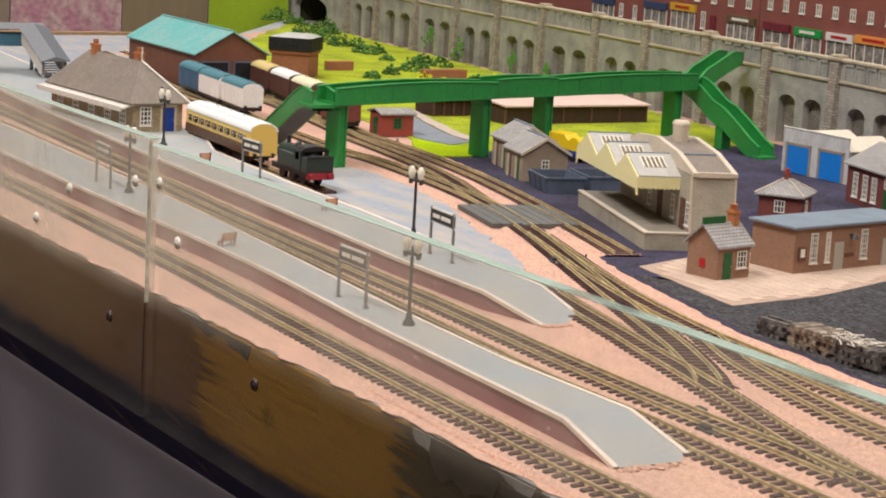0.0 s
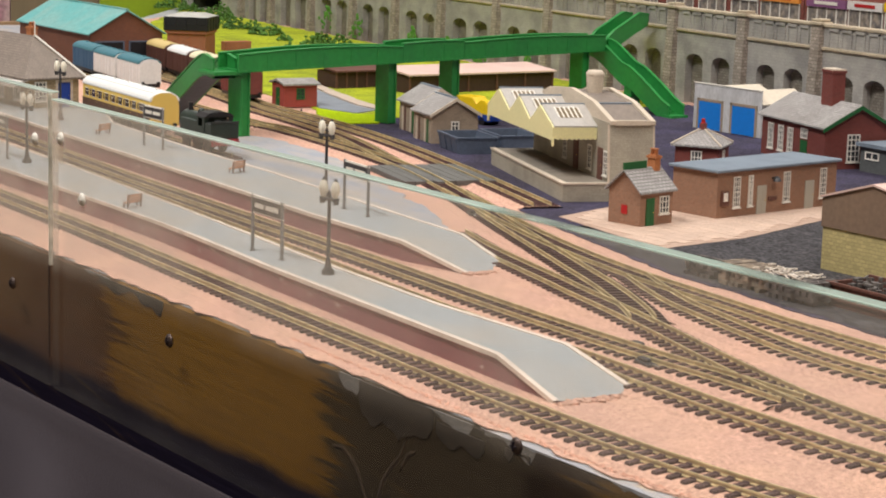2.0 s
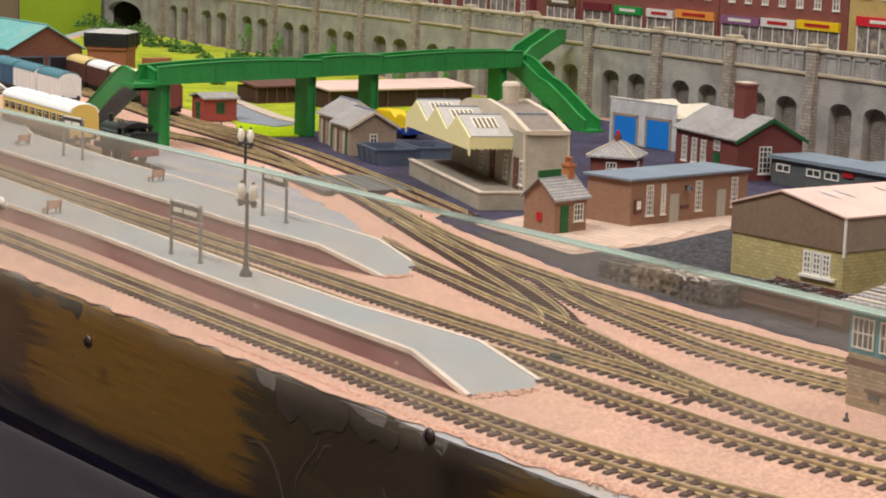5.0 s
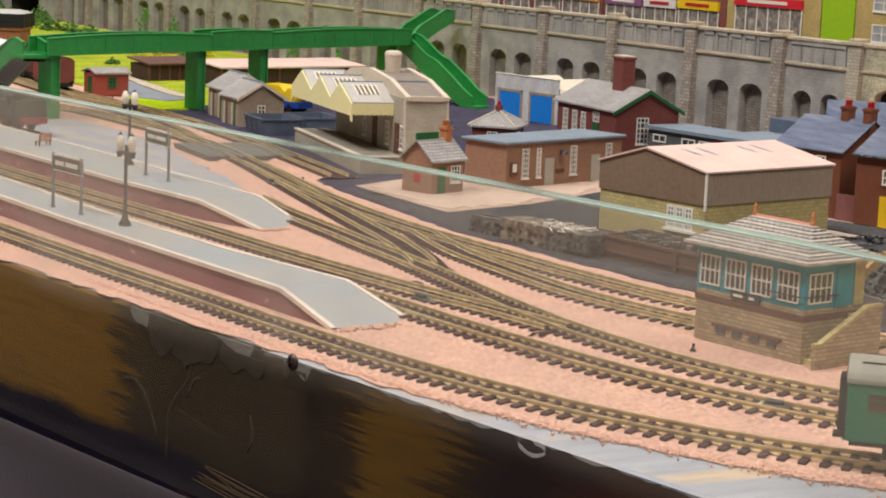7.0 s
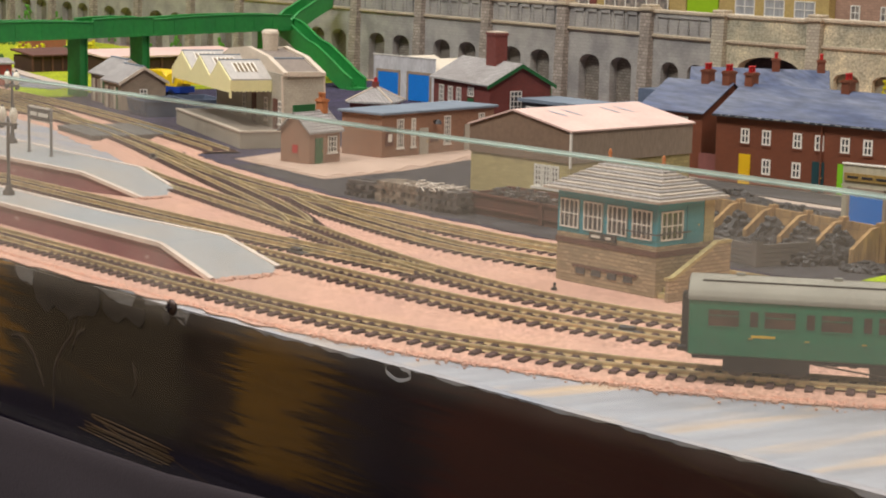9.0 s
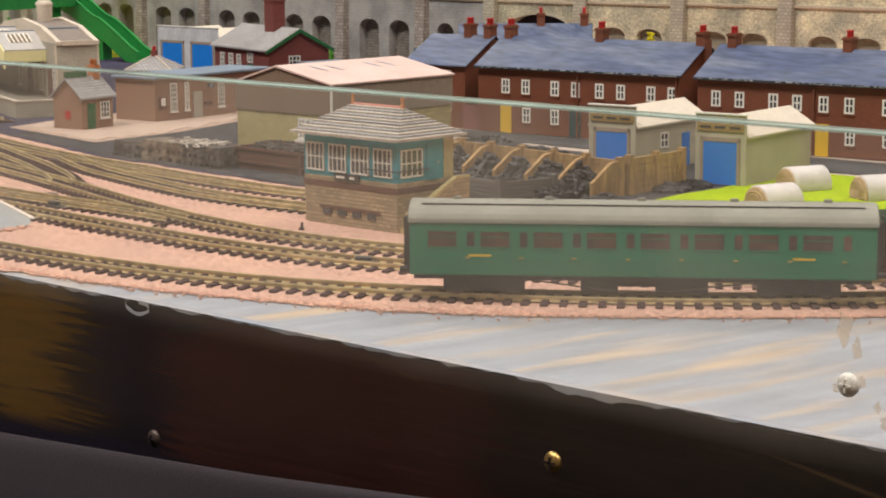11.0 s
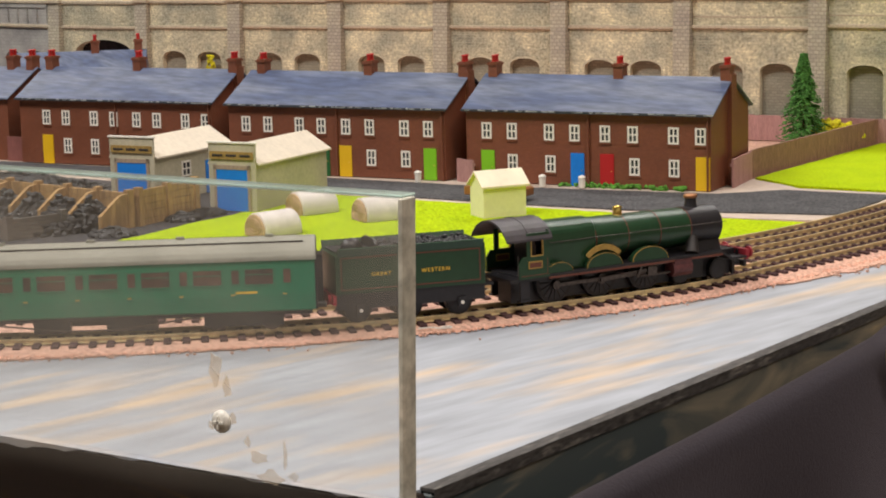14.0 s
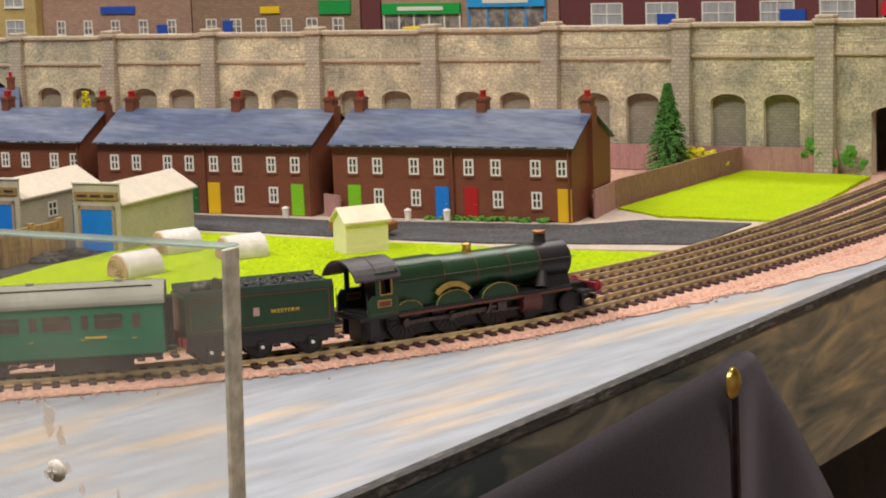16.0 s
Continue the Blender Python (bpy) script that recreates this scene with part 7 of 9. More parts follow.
def engine():
    x, y, rz = on_track(41, 34)
    t = thing("steam_locomotive", x, y, 0, rz, "dark green express steam engine with black smokebox", "locomotive")
    cz = 20.4
    part("boiler", Shape().rod((-13, 0, cz), (24.6, 0, cz), 6.4, 5.9, 24), LOCO_GREEN, t)
    part("firebox", Shape().slabx([(-6.2, 13), (6.2, 13), (6.6, 21.4), (6.2, 24.6), (4.6, 26.4), (2.4, 27.2), (-2.4, 27.2), (-4.6, 26.4), (-6.2, 24.6), (-6.6, 21.4)], -30, -11.5), LOCO_GREEN, t, bevel=0.5)
    for bx, r in ((-11.6, 6.5), (0.5, 6.27), (12.5, 6.18), (24.2, 5.98)):
        part("boiler_band", Shape().rod((bx, 0, cz), (bx + 0.3, 0, cz), r, n=24), LINING, t)
    part("smokebox", Shape().rod((24.5, 0, cz), (36, 0, cz), 6.1, n=24).slabx([(-5.5, 12.6), (5.5, 12.6), (4, 17), (-4, 17)], 24.5, 36).rod((36, 0, cz), (37.6, 0, cz), 6.0, 4.4, 24), LOCO_BLACK, t)
    part("smokebox_door", Shape().rod((37.4, 0, cz), (38.4, 0, cz), 4.4, 2.4, 20).rod((38.4, 0, cz), (39.2, 0, cz), 0.5), LOCO_BLACK, t)
    part("chimney", Shape().turned([(2.6, cz + 4.6), (1.9, cz + 6.6), (1.75, cz + 8.6)], 28.5, 0, 16), LOCO_BLACK, t)
    part("chimney_cap", Shape().turned([(1.75, cz + 8.5), (2.2, cz + 8.8), (2.1, cz + 9.6), (1.5, cz + 9.7)], 28.5, 0, 16), material("polished_copper", (0.40, 0.20, 0.10), 0.45, 1.0), t, "copper chimney cap")
    part("safety_valve", Shape().turned([(2.0, cz + 5.2), (1.45, cz + 6.4), (1.25, cz + 8.0), (1.6, cz + 8.4), (0.6, cz + 8.8)], 0.8, 0, 16), BRASS, t, "brass safety valve bonnet")
    for side in (-1, 1):
        rail_ = part("handrail", Shape().rod((-29, side * 6.9, cz + 1.4), (37, side * 6.6, cz + 1.2), 0.13, n=6), LOCO_RODS, t)
        for u in (-24, -10, 4, 18, 32):
            part("knob", Shape().rod((u, side * 6.2, cz + 1.3), (u, side * 7.0, cz + 1.3), 0.2, n=6), LOCO_RODS, rail_)
    part("running_plate", Shape().box(-39, -8.6, 12.2, 34, 8.6, 13.0).slab([(34, 12.2), (37.5, 9.8), (44, 9.8), (44, 10.5), (38, 10.5), (34, 13.0)], -8.6, 8.6), LOCO_BLACK, t)
    part("valance", Shape().box(-30, -8.8, 11.6, 34, -8.4, 12.2).box(-30, 8.4, 11.6, 34, 8.8, 12.2), LINING, t)
    for sx, r in ((-26.0, 4.6), (-9.8, 6.3), (7.0, 6.5)):
        for side in (-1, 1):
            n = 12
            p = [(sx + r * math.cos(math.pi * i / n), 13.0 + r * 0.62 * math.sin(math.pi * i / n)) for i in range(n + 1)]
            y0, y1 = (-8.2, -6) if side < 0 else (6, 8.2)
            sp = part("splasher", Shape().slab(p, y0, y1), LOCO_GREEN, t)
            q = [(sx + (r + 0.18) * math.cos(math.pi * i / n), 13.0 + (r * 0.62 + 0.18) * math.sin(math.pi * i / n)) for i in range(n + 1)]
            part("beading", Shape().slab(q + p[::-1], y0 - 0.1 if side < 0 else y1 - 0.2, y0 + 0.2 if side < 0 else y1 + 0.1), BRONZE, sp)
    for side in (-1, 1):
        n = 10
        p = [(-10 + 8.6 * math.cos(radians(42 + 96 * i / n)), 11.4 + 8.2 * math.sin(radians(42 + 96 * i / n))) for i in range(n + 1)]
        q = [(-10 + 7.0 * math.cos(radians(42 + 96 * i / n)), 11.4 + 6.6 * math.sin(radians(42 + 96 * i / n))) for i in range(n + 1)]
        part("nameplate", Shape().slab(p + q[::-1], -8.0 if side < 0 else 7.6, -7.6 if side < 0 else 8.0), BRONZE, t, "curved brass nameplate")
    # cab: full sides with a window, open at the back
    for side in (-1, 1):
        y0, y1 = (-8.9, -8.4) if side < 0 else (8.4, 8.9)
        cs = part("cab_side", Shape().slab([(-40.5, 12.4), (-30, 12.4), (-30, 18.8), (-39.2, 18.8), (-40.5, 17)], y0, y1).box(-32.2, y0, 18.8, -30, y1, 25.6).box(-37.8, y0, 18.8, -36.4, y1, 25.6).box(-36.4, y0, 24.4, -32.2, y1, 25.6), LOCO_GREEN, t)
        part("window_beading", Shape().box(-36.5, y0 - 0.1, 18.8, -36.2, y1 + 0.1, 24.6).box(-32.4, y0 - 0.1, 18.8, -32.1, y1 + 0.1, 24.6).box(-36.2, y0 - 0.1, 24.3, -32.4, y1 + 0.1, 24.6).box(-36.2, y0 - 0.1, 18.7, -32.4, y1 + 0.1, 19.0), BRONZE, cs)
        part("lining", Shape().box(-39.8, y0 - 0.06, 13.2, -30.6, y1 + 0.06, 13.4).box(-30.8, y0 - 0.06, 13.4, -30.6, y1 + 0.06, 18.2), LINING, cs)
        plate = part("number_plate", Shape().box(-37.4, y0 - 0.2, 15.2, -32.6, y1 + 0.2, 17.4), BRONZE, t)
        part("plate_mark", Shape().box(-37, y0 - 0.3, 15.6, -33, y1 + 0.3, 17.0), LINING, plate)
        part("cab_grab_rail", Shape().rod((-40.8, side * 8.7, 12.6), (-40.8, side * 8.7, 19.5), 0.14, n=6), LOCO_RODS, t)
        part("cab_step", Shape().box(-40, side * 7.6 - 1, 5.6, -36, side * 7.6 + 1, 6.1).box(-39.6, side * 7.6 - 0.3, 6.1, -36.4, side * 7.6 + 0.3, 12.2), LOCO_BLACK, t)
    part("cab_front", Shape().box(-30.6, -8.4, 12.4, -30, 8.4, 26.2), LOCO_GREEN, t)
    part("backhead", Shape().slabx([(-5.6, 12.6), (5.6, 12.6), (5.8, 21), (4, 24.6), (-4, 24.6), (-5.8, 21)], -32.6, -30.6), LOCO_BLACK, t)
    n = 12
    arc = [(9.5 * math.sin(radians(-64 + 128 * i / n)) / 0.9, 19.9 + 9.3 * math.cos(radians(-64 + 128 * i / n))) for i in range(n + 1)]
    part("cab_roof", Shape().slabx([(a, z - 0.6) for a, z in arc] + arc[::-1], -45, -29.2), LOCO_ROOF, t)
    part("roof_rib", Shape().slabx([(a, z - 0.1) for a, z in arc] + [(a, z + 0.2) for a, z in arc[::-1]], -37.2, -36.8), LOCO_ROOF, t)
    part("cab_floor", Shape().box(-43, -8, 11.4, -30, 8, 12.4), LOCO_BLACK, t)
    # frames, wheels and rods
    part("frames", Shape().box(-40, -3.4, 4.6, 43, 3.4, 12.2), LOCO_BLACK, t)
    for wx in (-26.0, -9.8, 7.0):
        wheel(t, wx, 6.3, True, "driving_wheel")
    for wx in (20.5, 35):
        wheel(t, wx, 3.3, False, "bogie_wheel")
    for side in (-1, 1):
        y = side * 6.1
        part("coupling_rod", Shape().box(-27, y - 0.4, 8.4, 8, y + 0.4, 9.5).rod((-26, y - 0.6, 9), (-26, y + 0.6, 9), 1.3, n=12).rod((-9.8, y - 0.6, 9), (-9.8, y + 0.6, 9), 1.5, n=12).rod((7, y - 0.6, 9), (7, y + 0.6, 9), 1.2, n=12), LOCO_RODS, t)
        part("connecting_rod", Shape().slab([(-10.6, 8.2), (8, 9.6), (8, 10.4), (-10.6, 9.6)], y + side * 0.9 - 0.3, y + side * 0.9 + 0.3), LOCO_RODS, t)
        part("slide_bar", Shape().box(4, y + side * 0.6 - 0.5, 11.0, 16, y + side * 0.6 + 0.5, 11.5).box(4, y + side * 0.6 - 0.5, 8.0, 16, y + side * 0.6 + 0.5, 8.5), LOCO_RODS, t)
        part("crosshead", Shape().box(6.4, y + side * 1.2 - 0.5, 8.5, 9.6, y + side * 1.2 + 0.5, 11.0), LOCO_RODS, t)
        part("valve_gear", Shape().slab([(2, 8.2), (2.8, 8.0), (4.6, 11.6), (3.8, 11.8)], y + side * 1.5 - 0.2, y + side * 1.5 + 0.2), LOCO_RODS, t)
        part("cylinder", Shape().rod((15.2, side * 6.6, 9.2), (22.4, side * 6.6, 9.2), 2.5, n=14).box(15.6, side * 6.6 - 2.2, 9, 22, side * 6.6 + 2.2, 12.2), CYLINDER, t, "dull red brown cylinder")
        part("steam_pipe", Shape().rod((25.5, side * 4.6, 17.6), (23.5, side * 7.0, 13.0), 1.7, 2.1, 12), LOCO_WHEEL, t)
        part("buffer", Shape().rod((44.4, side * 5.8, 11), (46.4, side * 5.8, 11), 0.9).rod((46.4, side * 5.8, 11), (47, side * 5.8, 11), 1.7, n=14), BUFFER_RED, t)
        part("guard_iron", Shape().box(41, side * 4.2 - 0.4, 4.4, 41.6, side * 4.2 + 0.4, 10), LOCO_BLACK, t)
        part("lamp_iron", Shape().boxc(42.6, side * 5, 10.5, 0.5, 0.8, 1.6), LOCO_BLACK, t)
    part("buffer_beam", Shape().box(43.4, -8.6, 9.4, 44.4, 8.6, 12.4), BUFFER_RED, t, "red buffer beam")
    part("coupling", Shape().box(44.4, -1.2, 6.2, 48, 1.2, 7.4).box(47, -3, 6.0, 48, 3, 7.8), LOCO_BLACK, t)


def tender():
    x, y, rz = on_track(112, 18)
    t = thing("tender", x, y, 0, rz, "dark green tender loaded with coal and gold lettering", "tender")
    part("tank", Shape().slabx([(-8.4, 12.6), (8.4, 12.6), (8.4, 23.2), (9.2, 25.4), (8.9, 25.6), (8.0, 23.6), (-8.0, 23.6), (-8.9, 25.6), (-9.2, 25.4), (-8.4, 23.2)], -21.5, 21.5), LOCO_GREEN, t)
    part("end_panel", Shape().box(-22, -8.4, 12.6, -21.4, 8.4, 23.4).box(21.4, -8.4, 12.6, 22, 8.4, 24.4), LOCO_GREEN, t)
    for side in (-1, 1):
        yy = side * 8.45
        s = Shape()
        for z in (13.6, 22.6):
            s.box(-20.6, yy - 0.08, z, 20.6, yy + 0.08, z + 0.3)
        for u in (-20.6, 20.3):
            s.box(u, yy - 0.08, 13.6, u + 0.3, yy + 0.08, 22.9)
        part("lining", s, LINING, t)
        words = [(-12.6, -5.0), (2.4, 12.0)]
        for a, b in words:
            text = "GREAT" if (a < 0) == (side < 0) else "WESTERN"
            curve = bpy.data.curves.new("lettering", "FONT")
            curve.offset, curve.space_character = 0.00002, 1.32
            curve.body, curve.size, curve.align_x, curve.extrude = text, 1.55 * K, "CENTER", 0.00005
            ob = new("lettering", curve)
            ob.data.materials.append(LETTER_GOLD)
            ob.parent = t
            ob.matrix_basis = mm((a + b) / 2, yy + side * 0.08, 17.2, 0 if side < 0 else 180, 90)
        part("crest", Shape().box(-2.2, yy - 0.1, 16.8, -0.4, yy + 0.1, 19.2), material("crest_print", (0.45, 0.3, 0.25), 0.5) if side < 0 else LETTER_GOLD, t)
    coal = Shape()
    for i in range(330):
        r = 0.35 + RND.random() * 0.6
        u = RND.uniform(-8.4, 20.5)
        coal.blob(u, RND.uniform(-7.2, 7.2), 23.9 + RND.random() * 1.1, r, r, r, 0.8, 5, 3)
    part("coal_plate", Shape().slabx([(-7.6, 23.8), (7.6, 23.8), (7.2, 25.8), (4, 27.0), (-4, 27.0), (-7.2, 25.8)], -10, -9.3), LOCO_BLACK, t)
    ob = part("coal", coal, COAL, t)
    ob["kind"] = "stuff"
    part("tank_top", Shape().box(-21, -7.8, 23.2, 21, 7.8, 24.0), LOCO_BLACK, t)
    part("scoop_dome", Shape().blob(-15, 0, 24, 3.4, 3.0, 3.2, 0, 12, 6), LOCO_BLACK, t)
    part("frames", Shape().box(-22, -7.8, 8, 22, -7.0, 12.6).box(-22, 7.0, 8, 22, 7.8, 12.6).box(-22, -7, 10.5, 22, 7, 12.4), LOCO_BLACK, t)
    for wx in (-15, 0, 15):
        wheel(t, wx, 4.0, False)
        part("axle_box", Shape().boxc(wx, -8.1, 6.2, 2.4, 0.8, 3).boxc(wx, 8.1, 6.2, 2.4, 0.8, 3), LOCO_BLACK, t)
        part("axle_cap", Shape().rod((wx, -8.5, 7.6), (wx, -8.7, 7.6), 0.55), WHITE, t)
    part("buffer_beam", Shape().box(-23, -8.4, 9.6, -22, 8.4, 12.4), BUFFER_RED, t, "red buffer beam")
    part("buffer", Shape().rod((-23, -5.8, 11), (-24, -5.8, 11), 1.2, 1.6, 12).rod((-23, 5.8, 11), (-24, 5.8, 11), 1.2, 1.6, 12), BUFFER_RED, t)
    part("footplate", Shape().box(21.8, -7, 11.6, 25, 7, 12.4), LOCO_BLACK, t)


def coach(x, y, z, rz, ln, body, lower, roof, label, nwin, doors=True, name="passenger_coach"):
    t = thing(name, x, y, z, rz, label, "coach")
    h = ln / 2
    part("body", Shape().slabx([(-8.6, 9.4), (8.6, 9.4), (9.0, 14), (8.9, 22), (8.3, 24.6), (-8.3, 24.6), (-8.9, 22), (-9.0, 14)], -h, h), body, t, bevel=0.25)
    if lower is not None:
        part("lower_panel", Shape().box(-h + 0.2, -9.2, 9.8, h - 0.2, -8.6, 15.6).box(-h + 0.2, 8.6, 9.8, h - 0.2, 9.2, 15.6), lower, t)
    n = 10
    arc = [(9.3 * math.sin(radians(-80 + 160 * i / n)), 23.8 + 5.2 * math.cos(radians(-80 + 160 * i / n))) for i in range(n + 1)]
    part("roof", Shape().slabx([(arc[0][0], 23.6)] + [(arc[-1][0], 23.6)] + arc[::-1], -h - 0.4, h + 0.4), roof, t, bevel=0.2)
    for yy, zz in ((-5.2, 28.2), (5.2, 28.2)):
        part("rain_strip", Shape().box(-h + 3, yy - 0.2, zz - 0.2, h - 3, yy + 0.2, zz + 0.25), LOCO_BLACK if lower is None else roof, t)
    for i in range(5):
        part("roof_vent", Shape().boxc(-h + ln * (i + 0.5) / 5, 0, 28.8, 2.2, 1.4, 0.9), roof, t)
    step = (ln - 10) / nwin
    for side in (-1, 1):
        yy = side * 9.0
        for i in range(nwin):
            u = -h + 5 + step * i
            big = step * 0.54
            f = part("window", shared(("cw", ln, nwin, side), lambda: Shape().box(0, -0.12, 17.2, big, 0.12, 21.4).mesh("window", COMPARTMENT)), None, t, at=mm(u, yy, 0))
            part("window_bar", shared(("cb", ln, nwin, side), lambda: Shape().box(-0.2, -0.16, 16.9, big + 0.2, 0.16, 17.2).box(-0.2, -0.16, 21.4, big + 0.2, 0.16, 21.7).box(0.1, -0.2, 19.8, big - 0.1, 0.2, 20.0).mesh("window_bar", body if lower is None else WHITE)), None, f)
            if doors:
                d = part("door_light", shared(("cd", ln, nwin, side), lambda: Shape().box(0, -0.12, 17.4, step * 0.14, 0.12, 21.2).mesh("door_light", COMPARTMENT)), None, t, at=mm(u + step * 0.74, yy, 0))
                part("handle", shared("coach_handle", lambda: Shape().box(-0.3, -0.35, 14.2, 0.9, 0.35, 14.5).mesh("handle", BRASS)), None, d)
        if doors and lower is None:
            part("lettering", Shape().box(h - 22, yy - 0.12, 14.6, h - 16, yy + 0.12, 15.2).box(-h + 16, yy - 0.12, 14.6, -h + 22, yy + 0.12, 15.2), LETTER_GOLD, t)
    part("end_panel", Shape().slabx([(-8.4, 9.6), (8.4, 9.6), (8.7, 14), (8.6, 22), (7.0, 26.5), (3, 28.4), (-3, 28.4), (-7.0, 26.5), (-8.6, 22), (-8.7, 14)], -h - 0.6, -h), LOCO_BLACK if lower is None else body, t)
    part("end_panel", Shape().slabx([(-8.4, 9.6), (8.4, 9.6), (8.7, 14), (8.6, 22), (7.0, 26.5), (3, 28.4), (-3, 28.4), (-7.0, 26.5), (-8.6, 22), (-8.7, 14)], h, h + 0.6), LOCO_BLACK if lower is None else body, t)
    for e in (-1, 1):
        if lower is None:
            part("gangway", Shape().box(min(e * (h + 0.6), e * (h + 2.2)), -3.2, 10, max(e * (h + 0.6), e * (h + 2.2)), 3.2, 24), LOCO_BLACK, t)
        part("buffer", Shape().rod((e * h, -5.8, 10.4), (e * (h + 3), -5.8, 10.4), 0.9).rod((e * h, 5.8, 10.4), (e * (h + 3), 5.8, 10.4), 0.9), LOCO_BLACK, t)
        b = part("bogie", Shape().box(e * (h - 20) - 11, -7.4, 5.2, e * (h - 20) + 11, -6.2, 8.4).box(e * (h - 20) - 11, 6.2, 5.2, e * (h - 20) + 11, 7.4, 8.4).box(e * (h - 20) - 3, -6.2, 5.5, e * (h - 20) + 3, 6.2, 9.4), LOCO_BLACK, t)
        for wx in (-7.5, 7.5):
            part("wheelset", Shape().rod((e * (h - 20) + wx, -5.2, 6.6), (e * (h - 20) + wx, -3.6, 6.6), 3.1, n=16).rod((e * (h - 20) + wx, 3.6, 6.6), (e * (h - 20) + wx, 5.2, 6.6), 3.1, n=16), LOCO_RODS, b)
    part("underframe", Shape().box(-h + 1, -7.6, 8.2, h - 1, 7.6, 9.6).box(-16, -6.8, 4.8, -6, -3, 8.2).box(4, -6.8, 4.8, 18, -3, 8.2).box(-10, 3, 4.8, 12, 6.8, 8.2), LOCO_BLACK, t)
    for yy in (-7.2, 7.2):
        part("truss_rod", Shape().rod((-h + 32, yy, 8.2), (-8, yy, 5.4), 0.25, n=5).rod((-8, yy, 5.4), (8, yy, 5.4), 0.25, n=5).rod((8, yy, 5.4), (h - 32, yy, 8.2), 0.25, n=5), LOCO_RODS, t)
    return t


engine()
tender()
coach_pose = on_track(200, 46)
coach(coach_pose[0], coach_pose[1], 0, coach_pose[2], 124, COACH_GREEN, None, COACH_ROOF, "bright green corridor coach with pale grey roof", 8)


# ---- the street and the lawn ----
def bale(x, y, rz):
    straw = material("tan_bale_end", (0.55, 0.38, 0.24), 0.9, grain=0.3, grain_size=0.8, bump=0.8) if "tan_bale_end" not in bpy.data.materials else bpy.data.materials["tan_bale_end"]
    wrap = material("pale_bale_wrap", (0.72, 0.68, 0.66), 0.6, grain=0.1, grain_size=2, stain=0.3, stain_size=6) if "pale_bale_wrap" not in bpy.data.materials else bpy.data.materials["pale_bale_wrap"]
    t = thing("round_bale", x, y, 1.0, rz, "pale wrapped round bale lying on the lawn", "bale", "bales on the lawn")
    n, r = 14, 7.0
    p = [(r * math.cos(radians(-17 + 214 * i / n)), 2.1 + r * math.sin(radians(-17 + 214 * i / n))) for i in range(n + 1)]
    part("wrap", Shape().slab(p, 0.8, 17), wrap, t, bevel=0.4)
    e = part("straw_end", Shape().slab([(a * 0.93, 2.1 + (b - 2.1) * 0.93) for a, b in p], 0.0, 0.8), straw, t, bevel=0.3)
    coil = Shape()
    for k in range(26):
        a0, a1 = radians(k * 40), radians((k + 1) * 40)
        r0, r1 = 0.8 + k * 0.2, 0.8 + (k + 1) * 0.2
        coil.rod((r0 * math.cos(a0), -0.1, 3.9 + r0 * math.sin(a0) * 0.62), (r1 * math.cos(a1), -0.1, 3.9 + r1 * math.sin(a1) * 0.62), 0.3, n=5)
    part("coil", coil, straw, e)


bale(-243, 250, -16)
bale(-265, 301, -22)
bale(-231, 298, -28)


HUT_ROOF = material("pale_cream_plastic_roof", (0.80, 0.70, 0.54), 0.55, grain=0.05, grain_size=2, stain=0.3, stain_size=8)


def cream_hut():
    c = material("cream_plastic", (0.80, 0.765, 0.50), 0.55, grain=0.04, grain_size=2)
    t = thing("cream_hut", -190, 323, 1.2, 58, "plain cream plastic hut with pitched roof on the lawn", "hut")
    part("wall", walls(18, 12, 12.4, 17), c, t)
    for s in gable_roof(18, 12, 12.4, 17, 1.2, 0.8):
        part("roof", s, HUT_ROOF, t)
    for u in (2, 4, 6, 8, 10):
        part("board_groove", Shape().box(0.2, -0.07, u - 0.05, 17.8, 0, u + 0.08), c, t)


cream_hut()

FENCE_BROWN = material("weathered_brown_fence", (0.30, 0.165, 0.13), 0.85, grain=0.3, grain_size=1.4, stain=0.6, stain_size=9, second=(0.24, 0.125, 0.10), stretch=(3, 3, 0.4))
FENCE_PINK = material("pinkish_fence_board", (0.43, 0.235, 0.22), 0.85, grain=0.2, grain_size=1, stain=0.5, stain_size=8, second=(0.30, 0.16, 0.15), stretch=(3, 3, 0.4))


def board_fence(x0, y0, x1, y1, h, mat_, label):
    ln, rz = math.hypot(x1 - x0, y1 - y0), math.degrees(math.atan2(y1 - y0, x1 - x0))
    t = thing("board_fence", x0, y0, 0.8, rz, label, "fence", "garden fences")
    n = max(2, round(ln / 3.2))
    for i in range(n):
        k = RND.uniform(-0.15, 0.1)
        part("board", Shape().box(ln * i / n + 0.03, -0.5 + RND.uniform(-0.03, 0.03), 0, ln * (i + 1) / n - 0.03, 0.5, h + k), mat_, t)
    part("rail", Shape().box(0, 0.5, h * 0.75, ln, 1.1, h * 0.85), mat_, t)


board_fence(-143, 440, -149, 470, 12, FENCE_PINK, "pinkish board fence beside the terrace")
board_fence(-149, 470, -148, 606, 12.5, FENCE_BROWN, "weathered brown board fence round the garden")
board_fence(-148, 606, -99, 607, 12.5, FENCE_PINK, "pinkish board fence before the stone wall")
board_fence(-222, 604, -149, 606, 12.5, FENCE_PINK, "pinkish board fence behind the fir tree")


